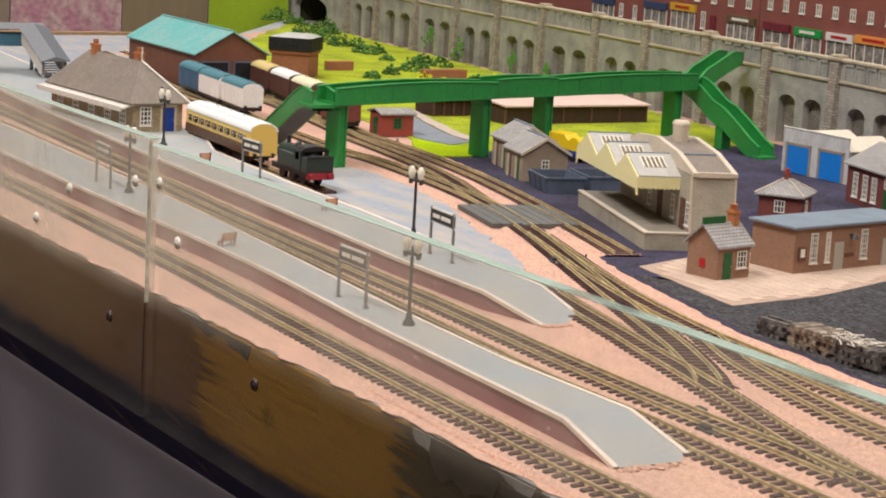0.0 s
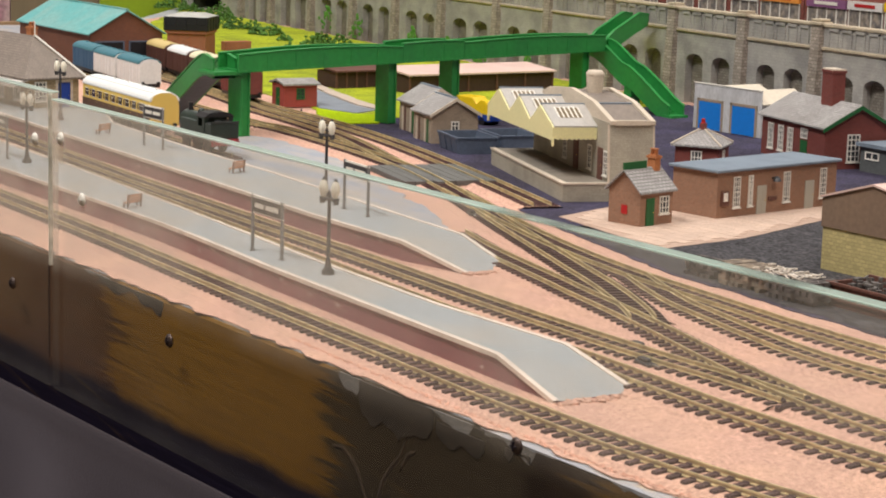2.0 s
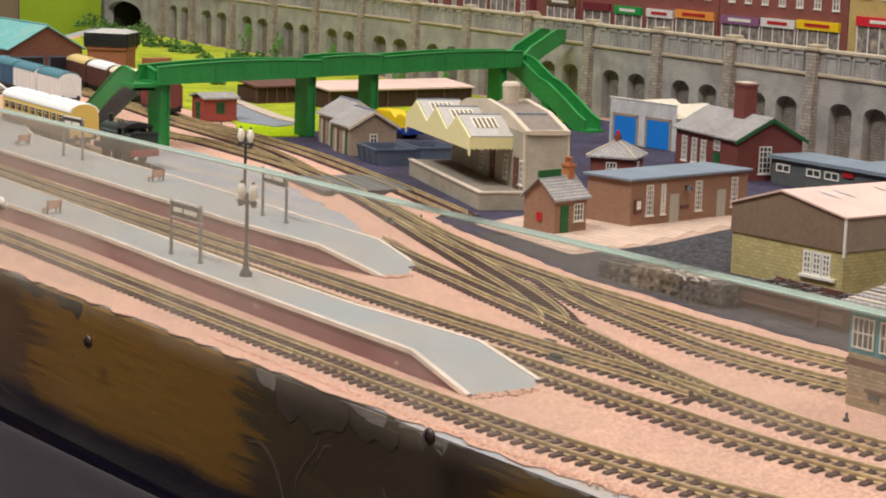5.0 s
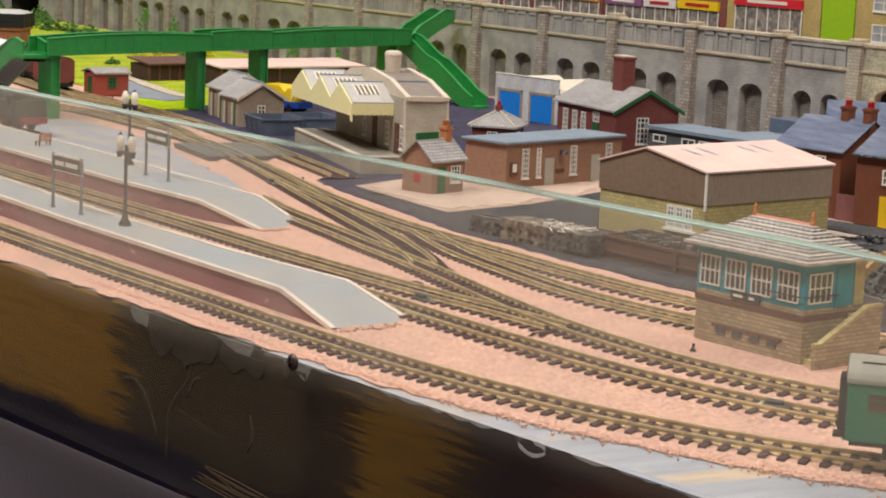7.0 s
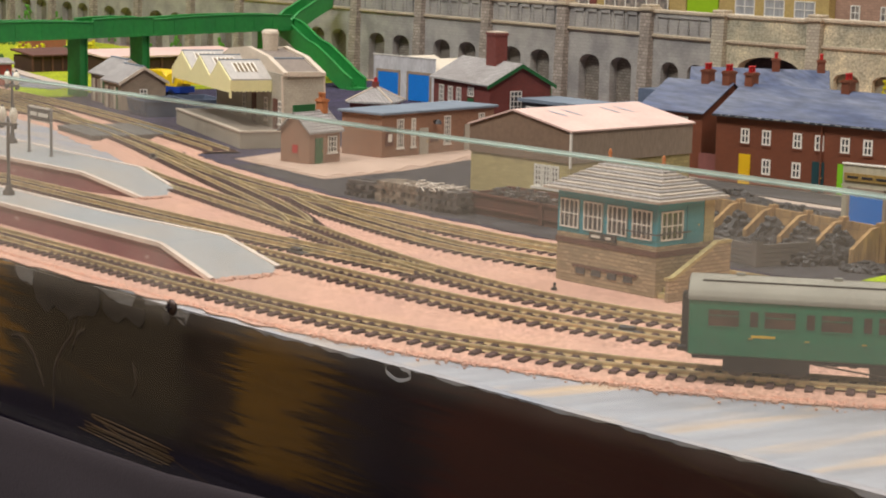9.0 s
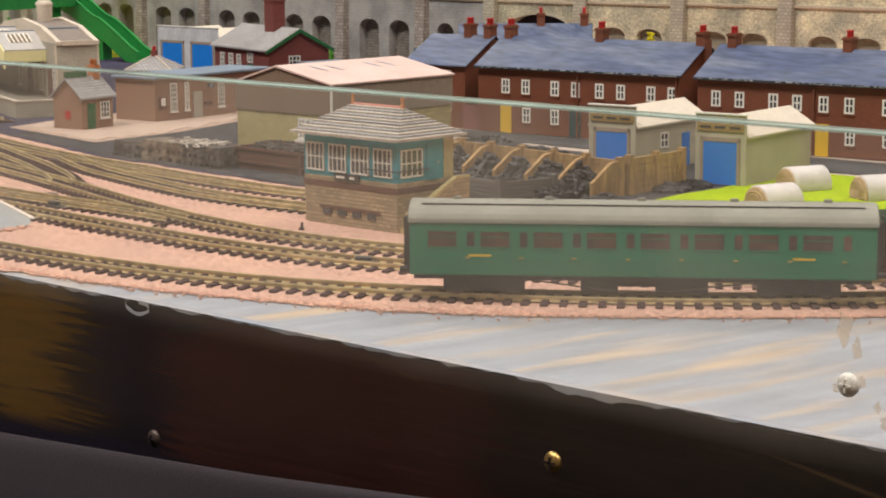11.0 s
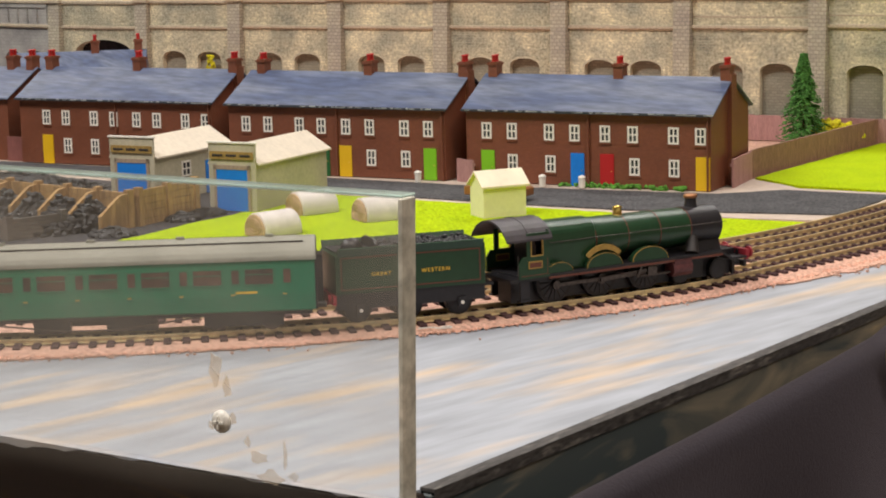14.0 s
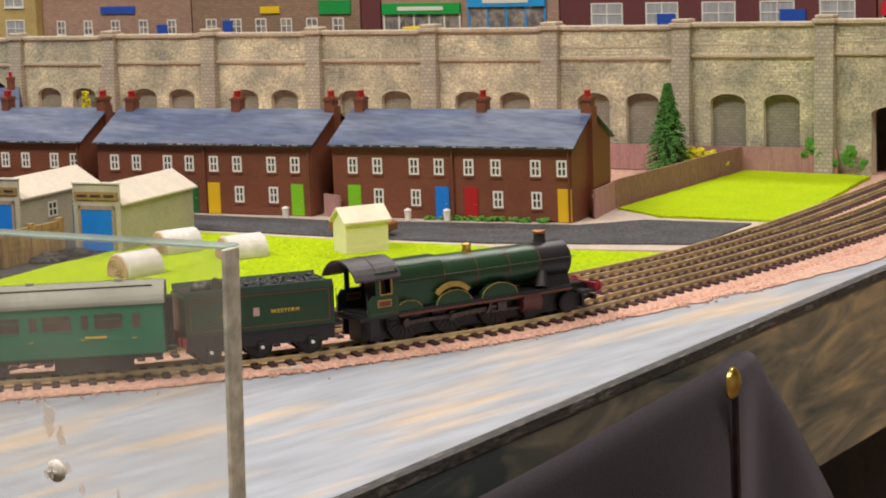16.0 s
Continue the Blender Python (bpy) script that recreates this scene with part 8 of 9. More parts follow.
def conifer(x, y, h, r):
    t = thing("conifer", x, y, 1, 0, "dark green model fir tree behind the fence", "tree")
    part("trunk", Shape().rod((0, 0, 0), (0, 0, h * 0.95), 1.2, 0.2), PAINT["rust"], t)
    s = Shape()
    for k in range(430):
        u = (k + RND.random()) / 430
        z = 2.0 + (h - 3) * (1 - (1 - u) ** 1.25)
        a = k * 2.39996 + RND.uniform(-0.3, 0.3)
        reach = (r * (1 - (z / h) ** 1.15) + 0.7) * RND.uniform(0.72, 1.12)
        c, n = Vector((math.cos(a), math.sin(a), 0)), Vector((-math.sin(a), math.cos(a), 0))
        tip = c * reach + Vector((0, 0, z - 0.10 * reach - 0.6))
        root = c * (reach * 0.12) + Vector((0, 0, z + 0.35 * reach * 0.5))
        s.rod(tuple(root), tuple(tip), 0.35, 0.1, 3, False)
        for j in range(5):
            q = 0.3 + 0.7 * (j + RND.random()) / 5
            o = root + (tip - root) * q
            for side in (-1, 1):
                w = n * (side * RND.uniform(0.9, 1.8) * (1.25 - 0.5 * q)) + c * RND.uniform(0.2, 1.0) + Vector((0, 0, RND.uniform(-0.8, 0.5)))
                s.rod(tuple(o), tuple(o + w), 0.42, 0.08, 3, False)
    part("crown", s, material("fir_needles", (0.055, 0.17, 0.03), 0.9, grain=0.5, grain_size=1, island=0.75), t)


conifer(-176, 583, 46, 13.5)


def bush(x, y, z, r, n, mat_, label, name="bush"):
    s = Shape()
    for k in range(n):
        a, q = RND.random() * 2 * math.pi, r * math.sqrt(RND.random())
        e = 0.9 + RND.random() * 1.1
        s.blob(q * math.cos(a), q * math.sin(a), RND.random() * r * 0.9 * (1 - (q / r) ** 2) + e * 0.5, e, e, e * 0.8, 0.9, 5, 3)
    single(name, s, mat_, x, y, z, label=label, category="bush", group="bushes", kind="stuff")


BUSH_GREEN = material("dark_green_foam", (0.075, 0.17, 0.03), 0.95, grain=0.5, grain_size=1.2, island=0.5, bump=1)
BUSH_YELLOW = material("yellow_green_foam", (0.60, 0.55, 0.015), 0.95, grain=0.4, grain_size=1.2, island=0.4, bump=1)
bush(-157, 585, 6, 9, 110, BUSH_YELLOW, "yellow green foam bush behind the fence")
bush(-167, 592, 5, 9, 100, BUSH_YELLOW, "yellow green foam bush behind the fence")
for bx, by, br in ((-1835, 672, 18), (-1787, 668, 15), (-1775, 680, 12), (-1487, 540, 9), (-1519, 577, 10), (-1548, 618, 17), (-1598, 655, 14), (-1705, 662, 14), (-1720, 655, 10), (-1382, 506, 6), (-1583, 668, 12), (-1900, 686, 20), (-1800, 624, 14), (-1421, 600, 9), (-1640, 640, 8), (-1460, 628, 8), (-2096, 750, 22), (-2050, 748, 15), (-1955, 736, 19), (-1925, 728, 14)):
    bush(bx, by, 1, br * 0.9, int(br * 6), BUSH_GREEN, "dark green foam bush on the field")
for bx, by in ((-1470, 585), (-1420, 570), (-1450, 640)):
    bush(bx, by, 1, 8, 30, BUSH_YELLOW, "yellow flowering foam bush on the field")
board_fence(-262, 413, -252, 410.5, 10, FENCE_PINK, "short pinkish board fence closing the gap between terraces")


def arch_plant(x, y):
    t = thing("flowering_plant", x, y, 1, 0, "tall yellow flowering plant growing before the arch", "plant")
    stems, leaves = Shape(), Shape()
    for k in range(5):
        stems.rod((RND.uniform(-1, 1), RND.uniform(-0.4, 0.4), 0), (RND.uniform(-2.5, 2.5), RND.uniform(-0.6, 0.6), 27 + 4 * RND.random()), 0.4, 0.2, 5)
    for k in range(46):
        u = RND.random()
        e = RND.uniform(0.7, 1.3)
        leaves.blob(RND.gauss(0, 2.1 * (1 - 0.5 * u)), RND.uniform(-1, 1), 26 + 9.5 * u, e, e * 0.8, e, 0.8, 5, 3)
    part("stem", stems, BUSH_GREEN, t)
    part("bloom", leaves, BUSH_YELLOW, t, "yellow foam blossom")


arch_plant(-562, 602)
hedge = Shape()
for k in range(90):
    u = RND.random()
    hedge.blob(-212 + 56 * u, 417 + 6.4 * u + RND.uniform(-2, 0.5), 1.2 + RND.random() * 1.4, 1.1, 0.8, 0.9, 0.9, 5, 3)
single("hedge", hedge, MOSS, label="low green scatter hedge along the terrace front", category="hedge", kind="stuff")
for bx, by in ((-217, 410), (-200, 414), (-274, 400), (-322, 392)):
    t_ = thing("dustbin", bx, by, 1.2, 0, "white painted dustbin on the pavement", "bin", "dustbins")
    part("bin", Shape().turned([(1.3, 0), (1.5, 4.2)], n=10), WHITE, t_)
    part("lid", Shape().turned([(1.7, 4.2), (1.6, 4.8), (0.4, 5.3)], n=10), WHITE, t_)
car = thing("parked_car", -225, 362, 1.6, 4, "small brown parked car on the street", "car")
part("body", Shape().slab([(0, 2), (27, 2), (27, 5.2), (25, 6), (20, 6.4), (17, 9.6), (8, 9.6), (4.5, 6.2), (0, 5.6)], 0, 10), material("brown_car_paint", (0.25, 0.10, 0.03), 0.35), car, bevel=0.4)
part("side_window", Shape().slab([(6.6, 6.6), (18, 6.6), (16.2, 9.1), (8.4, 9.1)], -0.08, 10.08), GLASS, car)
for wx in (5.5, 21.5):
    w_ = part("wheel", Shape().rod((wx, -0.1, 2.1), (wx, 10.1, 2.1), 2.1, n=14), PAINT["iron"], car)
    part("hub", Shape().rod((wx, -0.25, 2.1), (wx, 10.25, 2.1), 1.0, n=10), WHITE, w_)


# ---- coal yard ----
def coal_heap(x, y, rx, ry, h, n):
    s = Shape().blob(x, y, 0.4, rx * 0.8, ry * 0.8, h * 0.72, 0.3, 12, 6)
    for k in range(n):
        a, q = RND.random() * 2 * math.pi, math.sqrt(RND.random())
        r = 0.7 + RND.random() * 1.3
        s.blob(x + rx * q * math.cos(a), y + ry * q * math.sin(a), 0.8 + h * (1 - q) * RND.uniform(0.75, 1.0), r, r, r * 0.8, 0.9, 5, 3)
    single("coal_heap", s, COAL, label="heap of black coal in the coal yard", category="coal", group="coal heaps", kind="stuff")


OLD_BOARD = material("stained_tan_boards", (0.46, 0.29, 0.12), 0.85, grain=0.35, grain_size=1.5, stain=0.7, stain_size=9, second=(0.20, 0.115, 0.05), stretch=(2, 2, 0.4), bump=0.5)
GREY_BOARD = material("grey_weathered_boards", (0.16, 0.145, 0.13), 0.85, grain=0.3, grain_size=1, stain=0.6, stain_size=12, second=(0.06, 0.055, 0.055), stretch=(0.4, 0.4, 2), bump=0.5)


def staithe(x0, y0, x1, y1, h, mat_, label, bays, deep):
    ln, rz = math.hypot(x1 - x0, y1 - y0), math.degrees(math.atan2(y1 - y0, x1 - x0))
    t = thing("coal_staithe", x0, y0, 0.7, rz, label, "coal bunker", "coal bunkers")
    for k in range(5):
        part("back_board", Shape().box(0, -0.6, h * k / 5 + 0.05, ln, 0.6 + RND.uniform(-0.2, 0.2), h * (k + 1) / 5 - 0.1), mat_, t)
    for i in range(bays + 1):
        u = ln * i / bays
        w = part("partition", Shape().slabx([(-deep, 0), (-0.6, 0), (-0.6, h), (-deep * 0.35, h * 0.95), (-deep, h * 0.45)], u - 0.8, u + 0.8), mat_, t)
        part("post", Shape().box(u - 1.2, -1.6, 0, u + 1.2, 1.4, h + 1.2), mat_, w)


staithe(-412, 262, -304, 250, 13.5, OLD_BOARD, "coal bunkers of stained tan boards", 6, 15)
staithe(-303, 254, -304, 288, 14, OLD_BOARD, "side wall of stained tan boards at the bunkers", 2, 1.5)
staithe(-378, 214, -324, 206, 8.0, GREY_BOARD, "low bunker of grey weathered boards by the siding", 2, 1.5)
staithe(-324, 206, -318, 228, 8.0, GREY_BOARD, "return wall of grey weathered boards", 1, 1.5)
for hx, hy, hw, hd, hh in ((-404, 251, 9, 13, 12), (-386, 249, 9, 14, 13.5), (-368, 247, 9, 14, 13), (-350, 245, 9, 14, 13), (-332, 243, 9, 14, 13.5), (-315, 240, 8, 14, 14), (-322, 228, 10, 12, 9), (-352, 226, 26, 8, 6), (-390, 232, 18, 8, 5), (-296, 232, 9, 8, 3), (-298, 274, 6, 8, 3), (-400, 318, 34, 14, 6), (-440, 330, 30, 14, 7), (-360, 330, 16, 12, 3), (-300, 290, 8, 8, 2), (-455, 300, 14, 10, 5)):
    coal_heap(hx, hy, hw, hd, hh, 190)


def log_stack(x, y, rz, w, d, h, mat_, label):
    t = thing("sleeper_stack", x, y, 0.7, rz, label, "stack", "sleeper stacks")
    rows = int(h / 1.8)
    for k in range(rows):
        lean = Matrix.Rotation(radians(RND.uniform(-3, 3)), 4, "Z")
        if k % 2 == 0:
            for i in range(int(w / 3.1)):
                a, b = i * 3.1 + RND.uniform(-0.5, 0.5), RND.uniform(-1.8, 0.8)
                sl = Shape()
                sl.m = lean
                part("old_sleeper", sl.box(a, b, k * 1.8, a + 2.1, d + RND.uniform(-2, 1.2), k * 1.8 + 1.6 + RND.uniform(0, 0.15)), mat_, t)
        else:
            for j in range(max(2, int(d / 5.5))):
                b = j * 5.5 + RND.uniform(-0.5, 0.8)
                sl = Shape()
                sl.m = lean
                part("old_sleeper", sl.box(RND.uniform(-1.4, 0.8), b, k * 1.8, w + RND.uniform(-1.6, 1), b + 2.2, k * 1.8 + 1.65), mat_, t)


DEAD_WOOD = material("bleached_old_timber", (0.27, 0.22, 0.165), 0.85, grain=0.3, grain_size=1, stain=0.7, stain_size=5, second=(0.05, 0.04, 0.04), bump=0.5, island=0.5)
DARK_WOOD = material("dark_old_timber", (0.055, 0.047, 0.047), 0.85, grain=0.3, grain_size=1, stain=0.5, stain_size=4, second=(0.22, 0.20, 0.18), bump=0.5, island=0.5)
log_stack(-553, 206, 2, 18, 13, 8.5, DARK_WOOD, "stack of dark old sleepers beside the track")
log_stack(-532, 205, -2, 27, 14, 10, DEAD_WOOD, "stack of bleached old sleepers beside the track")
log_stack(-503, 203, 2, 25, 15, 10, DARK_WOOD, "stack of dark old sleepers with pale tops")


tangle = Shape()
for k in range(80):
    x, y, z = RND.gauss(-497, 8), RND.uniform(203, 215), RND.uniform(9.2, 10.8)
    if x > -482:
        x, y, z = RND.uniform(-482, -474), RND.uniform(200, 216), RND.uniform(1.5, 8)
    a, ln = RND.uniform(-0.9, 2.2), RND.uniform(2.5, 5)
    tangle.rod((x, y, z), (x + ln * math.cos(a), y + ln * math.sin(a) * 0.6, z + RND.uniform(-1.2, 1.2)), 0.35, n=5, smooth=False)
single("scrap_lath", tangle, material("bleached_lath", (0.62, 0.56, 0.49), 0.8, grain=0.25, grain_size=1, island=0.5), label="tangle of bleached laths on the sleeper stack", category="scrap", kind="stuff")


scrap = thing("scrap_bunker", -481, 213, 0.7, -1.5, "rust brown scrap bunker filled with old metal", "bunker")
part("front_panel", Shape().box(0, 0, 0, 56, 1.2, 9), PAINT["rust"], scrap)
part("rear_panel", Shape().box(0, 20, 0, 56, 21.2, 10), PAINT["rust"], scrap)
part("end_panel", Shape().box(0, 1.2, 0, 1.2, 20, 9), PAINT["rust"], scrap)
part("end_panel", Shape().box(54.8, 1.2, 0, 56, 20, 9), PAINT["rust"], scrap)
part("ledge", Shape().box(-0.5, -0.8, 2.6, 56.5, 0, 3.4).box(-0.5, -0.8, 8.2, 56.5, 0, 9.2), PAINT["rust"], scrap)
part("rib", Shape().box(42, -1.0, 0, 44, 0, 9.2), PAINT["rust"], scrap)
junk = Shape()
for k in range(120):
    junk.boxc(RND.uniform(3, 53), RND.uniform(3, 18), 5 + RND.random() * 5.0, RND.uniform(1, 6), RND.uniform(0.6, 2), RND.uniform(0.5, 1.6), RND.uniform(0, 180))
ob_ = part("scrap", junk, DARK_WOOD, scrap)
ob_["kind"] = "stuff"

digger = thing("yellow_crane", -1014, 428, 0.7, 10, "yellow mobile crane on a blue flat wagon", "crane")
part("chassis", Shape().box(-20, -7, 3, 16, 7, 7), PAINT["navy"], digger)
part("cab", Shape().slab([(-16, 7), (4, 7), (4, 12), (-2, 17), (-16, 17)], -6, 6), SIGN_MAT["yellow"], digger, bevel=0.4)
part("counterweight", Shape().rod((8, -6.5, 10), (8, 6.5, 10), 5.6, n=16), SIGN_MAT["yellow"], digger)
part("jib", Shape().boxc(16, 0, 9, 26, 3, 2.4), SIGN_MAT["yellow"], digger)
for wx in (-14, -4, 8):
    part("wheel", Shape().rod((wx, -7, 2.6), (wx, 7, 2.6), 2.6, n=12), LOCO_BLACK, digger)


# ---- platform furniture ----
def platform_lamp(x, y, z, h=36):
    t = thing("platform_lamp", x, y, z, 12, "dark iron twin headed platform lamp", "lamp", "platform lamps")
    part("base", Shape().turned([(2.4, 0), (2.4, 1.2), (1.4, 2.4), (1.1, 4.5), (0.7, 6)], n=10), PAINT["iron"], t)
    part("post", Shape().rod((0, 0, 5), (0, 0, h - 8), 0.75, 0.65), PAINT["iron"], t)
    part("cross_arm", Shape().box(-4.2, -1.3, h - 8.8, 4.2, 1.3, h - 7.6).box(-4.2, -1.0, h - 10.0, -3.0, 1.0, h - 8.8).box(3.0, -1.0, h - 10.0, 4.2, 1.0, h - 8.8), PAINT["iron"], t, bevel=0.2)
    for sx in (-3.2, 3.2):
        l = part("lantern", Shape().turned([(0.9, h - 7.6), (1.7, h - 5.2), (1.75, h - 3.8), (1.1, h - 2.0), (0.4, h - 1.2)], sx, 0, 10), material("milky_lamp_glass", (0.80, 0.77, 0.66), 0.3) if "milky_lamp_glass" not in bpy.data.materials else bpy.data.materials["milky_lamp_glass"], t, "milky white lantern")
        part("lantern_cap", Shape().turned([(0.7, h - 1.5), (0.6, h - 1.0), (0.2, h - 0.4)], sx, 0, 8), PAINT["iron"], l)
    part("finial", Shape().turned([(0.6, h - 7.6), (0.5, h - 5.6), (0.2, h - 5)], 0, 0, 8), PAINT["iron"], t)


for lx, ly in ((-577, 55), (-895, 71), (-1056, 159), (-742, 152)):
    platform_lamp(lx, ly, 8.5)


def name_board(x, y, z, rz, w=21):
    t = thing("station_sign", x, y, z, rz, "black station name board on two grey posts", "sign", "station signs")
    for u in (0, w):
        part("post", Shape().rod((u, 0, 0), (u, 0, 22), 0.7, n=8).turned([(1.3, 0), (1.3, 0.6)], u, 0, 8), material("grey_sign_post", (0.18, 0.18, 0.18), 0.5) if "grey_sign_post" not in bpy.data.materials else bpy.data.materials["grey_sign_post"], t)
    b = part("board", Shape().box(-0.4, -0.5, 15.6, w + 0.4, 0.5, 21), PAINT["iron"], t)
    part("white_border", Shape().box(-0.8, -0.3, 15.0, w + 0.8, 0.3, 15.6).box(-0.8, -0.3, 21, w + 0.8, 0.3, 21.8), WHITE, b)
    part("lettering", Shape().box(2.4, -0.65, 17.4, 9.4, -0.45, 19.2).box(10.8, -0.65, 17.4, w - 2.4, -0.45, 19.2), LETTER_WHITE, b)


name_board(-631.5, 53.5, 8.5, 0, 23)
name_board(-706, 140, 8.5, -5, 23)
name_board(-934, 68.5, 8.5, -4, 24)
name_board(-936, 154.5, 8.5, 2, 21)


def bench(x, y, z, rz):
    wood = material("orange_brown_bench", (0.52, 0.19, 0.07), 0.6, grain=0.2, grain_size=1) if "orange_brown_bench" not in bpy.data.materials else bpy.data.materials["orange_brown_bench"]
    t = thing("platform_bench", x, y, z, rz, "small orange brown platform bench", "bench", "platform benches")
    for k in range(3):
        part("seat_slat", Shape().box(-4.6, k * 0.85, 2.1, 4.6, k * 0.85 + 0.7, 2.5), wood, t)
        part("back_slat", Shape().box(-4.6, 2.75, 2.9 + k * 1.05, 4.6, 3.05, 3.7 + k * 1.05), wood, t)
    for u in (-3.9, 3.9):
        part("leg", Shape().slabx([(0, 0), (0.5, 0), (0.5, 2.1), (2.2, 2.1), (2.4, 0), (2.9, 0), (3.2, 6), (2.7, 6), (2.5, 2.5), (0.1, 2.5)], u - 0.3, u + 0.3), PAINT["rust"], t)


bench(-748, 57, 8.5, -70)
bench(-826, 150, 8.5, -70)
bench(-989, 154, 8.5, -70)

crossing = thing("barrow_crossing", -820, 262, 0.6, -14, "grey board crossing laid across the yard tracks", "crossing")
CROSS_BOARD = material("grey_crossing_boards", (0.13, 0.13, 0.125), 0.8, grain=0.25, grain_size=1, stain=0.4, stain_size=9, stretch=(0.4, 2, 1))
for k in range(9):
    part("plank", Shape().box(-32, -24 + k * 5.4, 0, 30 + RND.uniform(-2, 2), -24 + k * 5.4 + 5.0, 2.4), CROSS_BOARD, crossing)
for lx, ly in ((-501, 150), (-333, 115), (-712, 231), (-905, 297), (-1110, 352)):
    t_ = thing("point_lever", lx, ly, 0.3, RND.uniform(0, 90), "tiny dark point lever beside the track", "lever", "point levers")
    part("stand", Shape().boxc(0, 0, 0, 1.8, 1.4, 0.9), PAINT["iron"], t_)
    part("lever", Shape().rod((0, 0, 0.6), (0.1, 0, 2.0), 0.45, n=6).blob(0.1, 0, 2.2, 0.6, 0.6, 0.5), PAINT["iron"], t_)
for lx, ly, lr in ((-705, 208, -22), (-433, 87, -6), (-264, 78, 30), (-452, 100, -8)):
    t_ = thing("point_motor", lx, ly, 0.3, lr, "small black point motor laid beside the rails", "point motor", "point motors")
    part("housing", Shape().boxc(0, 0, 0, 9, 3.6, 2.2).boxc(-1, 0, 2.2, 5, 2.4, 1.2), PAINT["iron"], t_, bevel=0.3)
    part("tie_bar", Shape().boxc(5.4, 0, 1.4, 4.4, 1.0, 0.7), STEEL, t_)
    part("terminal", Shape().boxc(-5, 0.8, 0.6, 1.6, 1.2, 1.2), WHITE, t_)
buffer_stop = thing("buffer_stop", -172, 196, 0.3, 12, "rough wooden buffer stop at the siding end", "buffer stop")
part("beam", Shape().box(-1, -9, 2, 4, 9, 7), DEAD_WOOD, buffer_stop, bevel=0.6)
part("mound", Shape().blob(4, 0, 1.5, 7, 9, 4, 0.5, 9, 5), DARK_WOOD, buffer_stop)
board_ = thing("loading_board", -262, 166, 0.3, -6, "loose tan board lying beside the siding", "board")
part("plank", Shape().box(-9, -5, 0, 9, 1, 1.6), KERB, board_)
part("plank", Shape().box(-4, -3, 1.6, 11, 2, 2.6), KERB, board_)


# ---- the far end of the layout ----
PATH_BAY = [(-1500, 236), (-1300, 222), (-1060, 203), (-985, 197), (-915, 194)]
lay("bay_road", PATH_BAY)
CHOC, CREAMY = material("chocolate_coach_paint", (0.10, 0.05, 0.028), 0.45), material("cream_coach_paint", (0.72, 0.52, 0.13), 0.45)
ROOF_WHITE = material("white_coach_roof", (0.76, 0.78, 0.78), 0.55, grain=0.05, grain_size=2)
coach(-1057, 203.3, 0, -4.6, 112, CREAMY, CHOC, ROOF_WHITE, "chocolate and cream coach with white roof", 9, name="vintage_coach")


TANK_GREEN = material("weathered_black_green", (0.016, 0.030, 0.024), 0.5, grain=0.15, grain_size=1.5, stain=0.3, stain_size=8, second=(0.05, 0.05, 0.045))


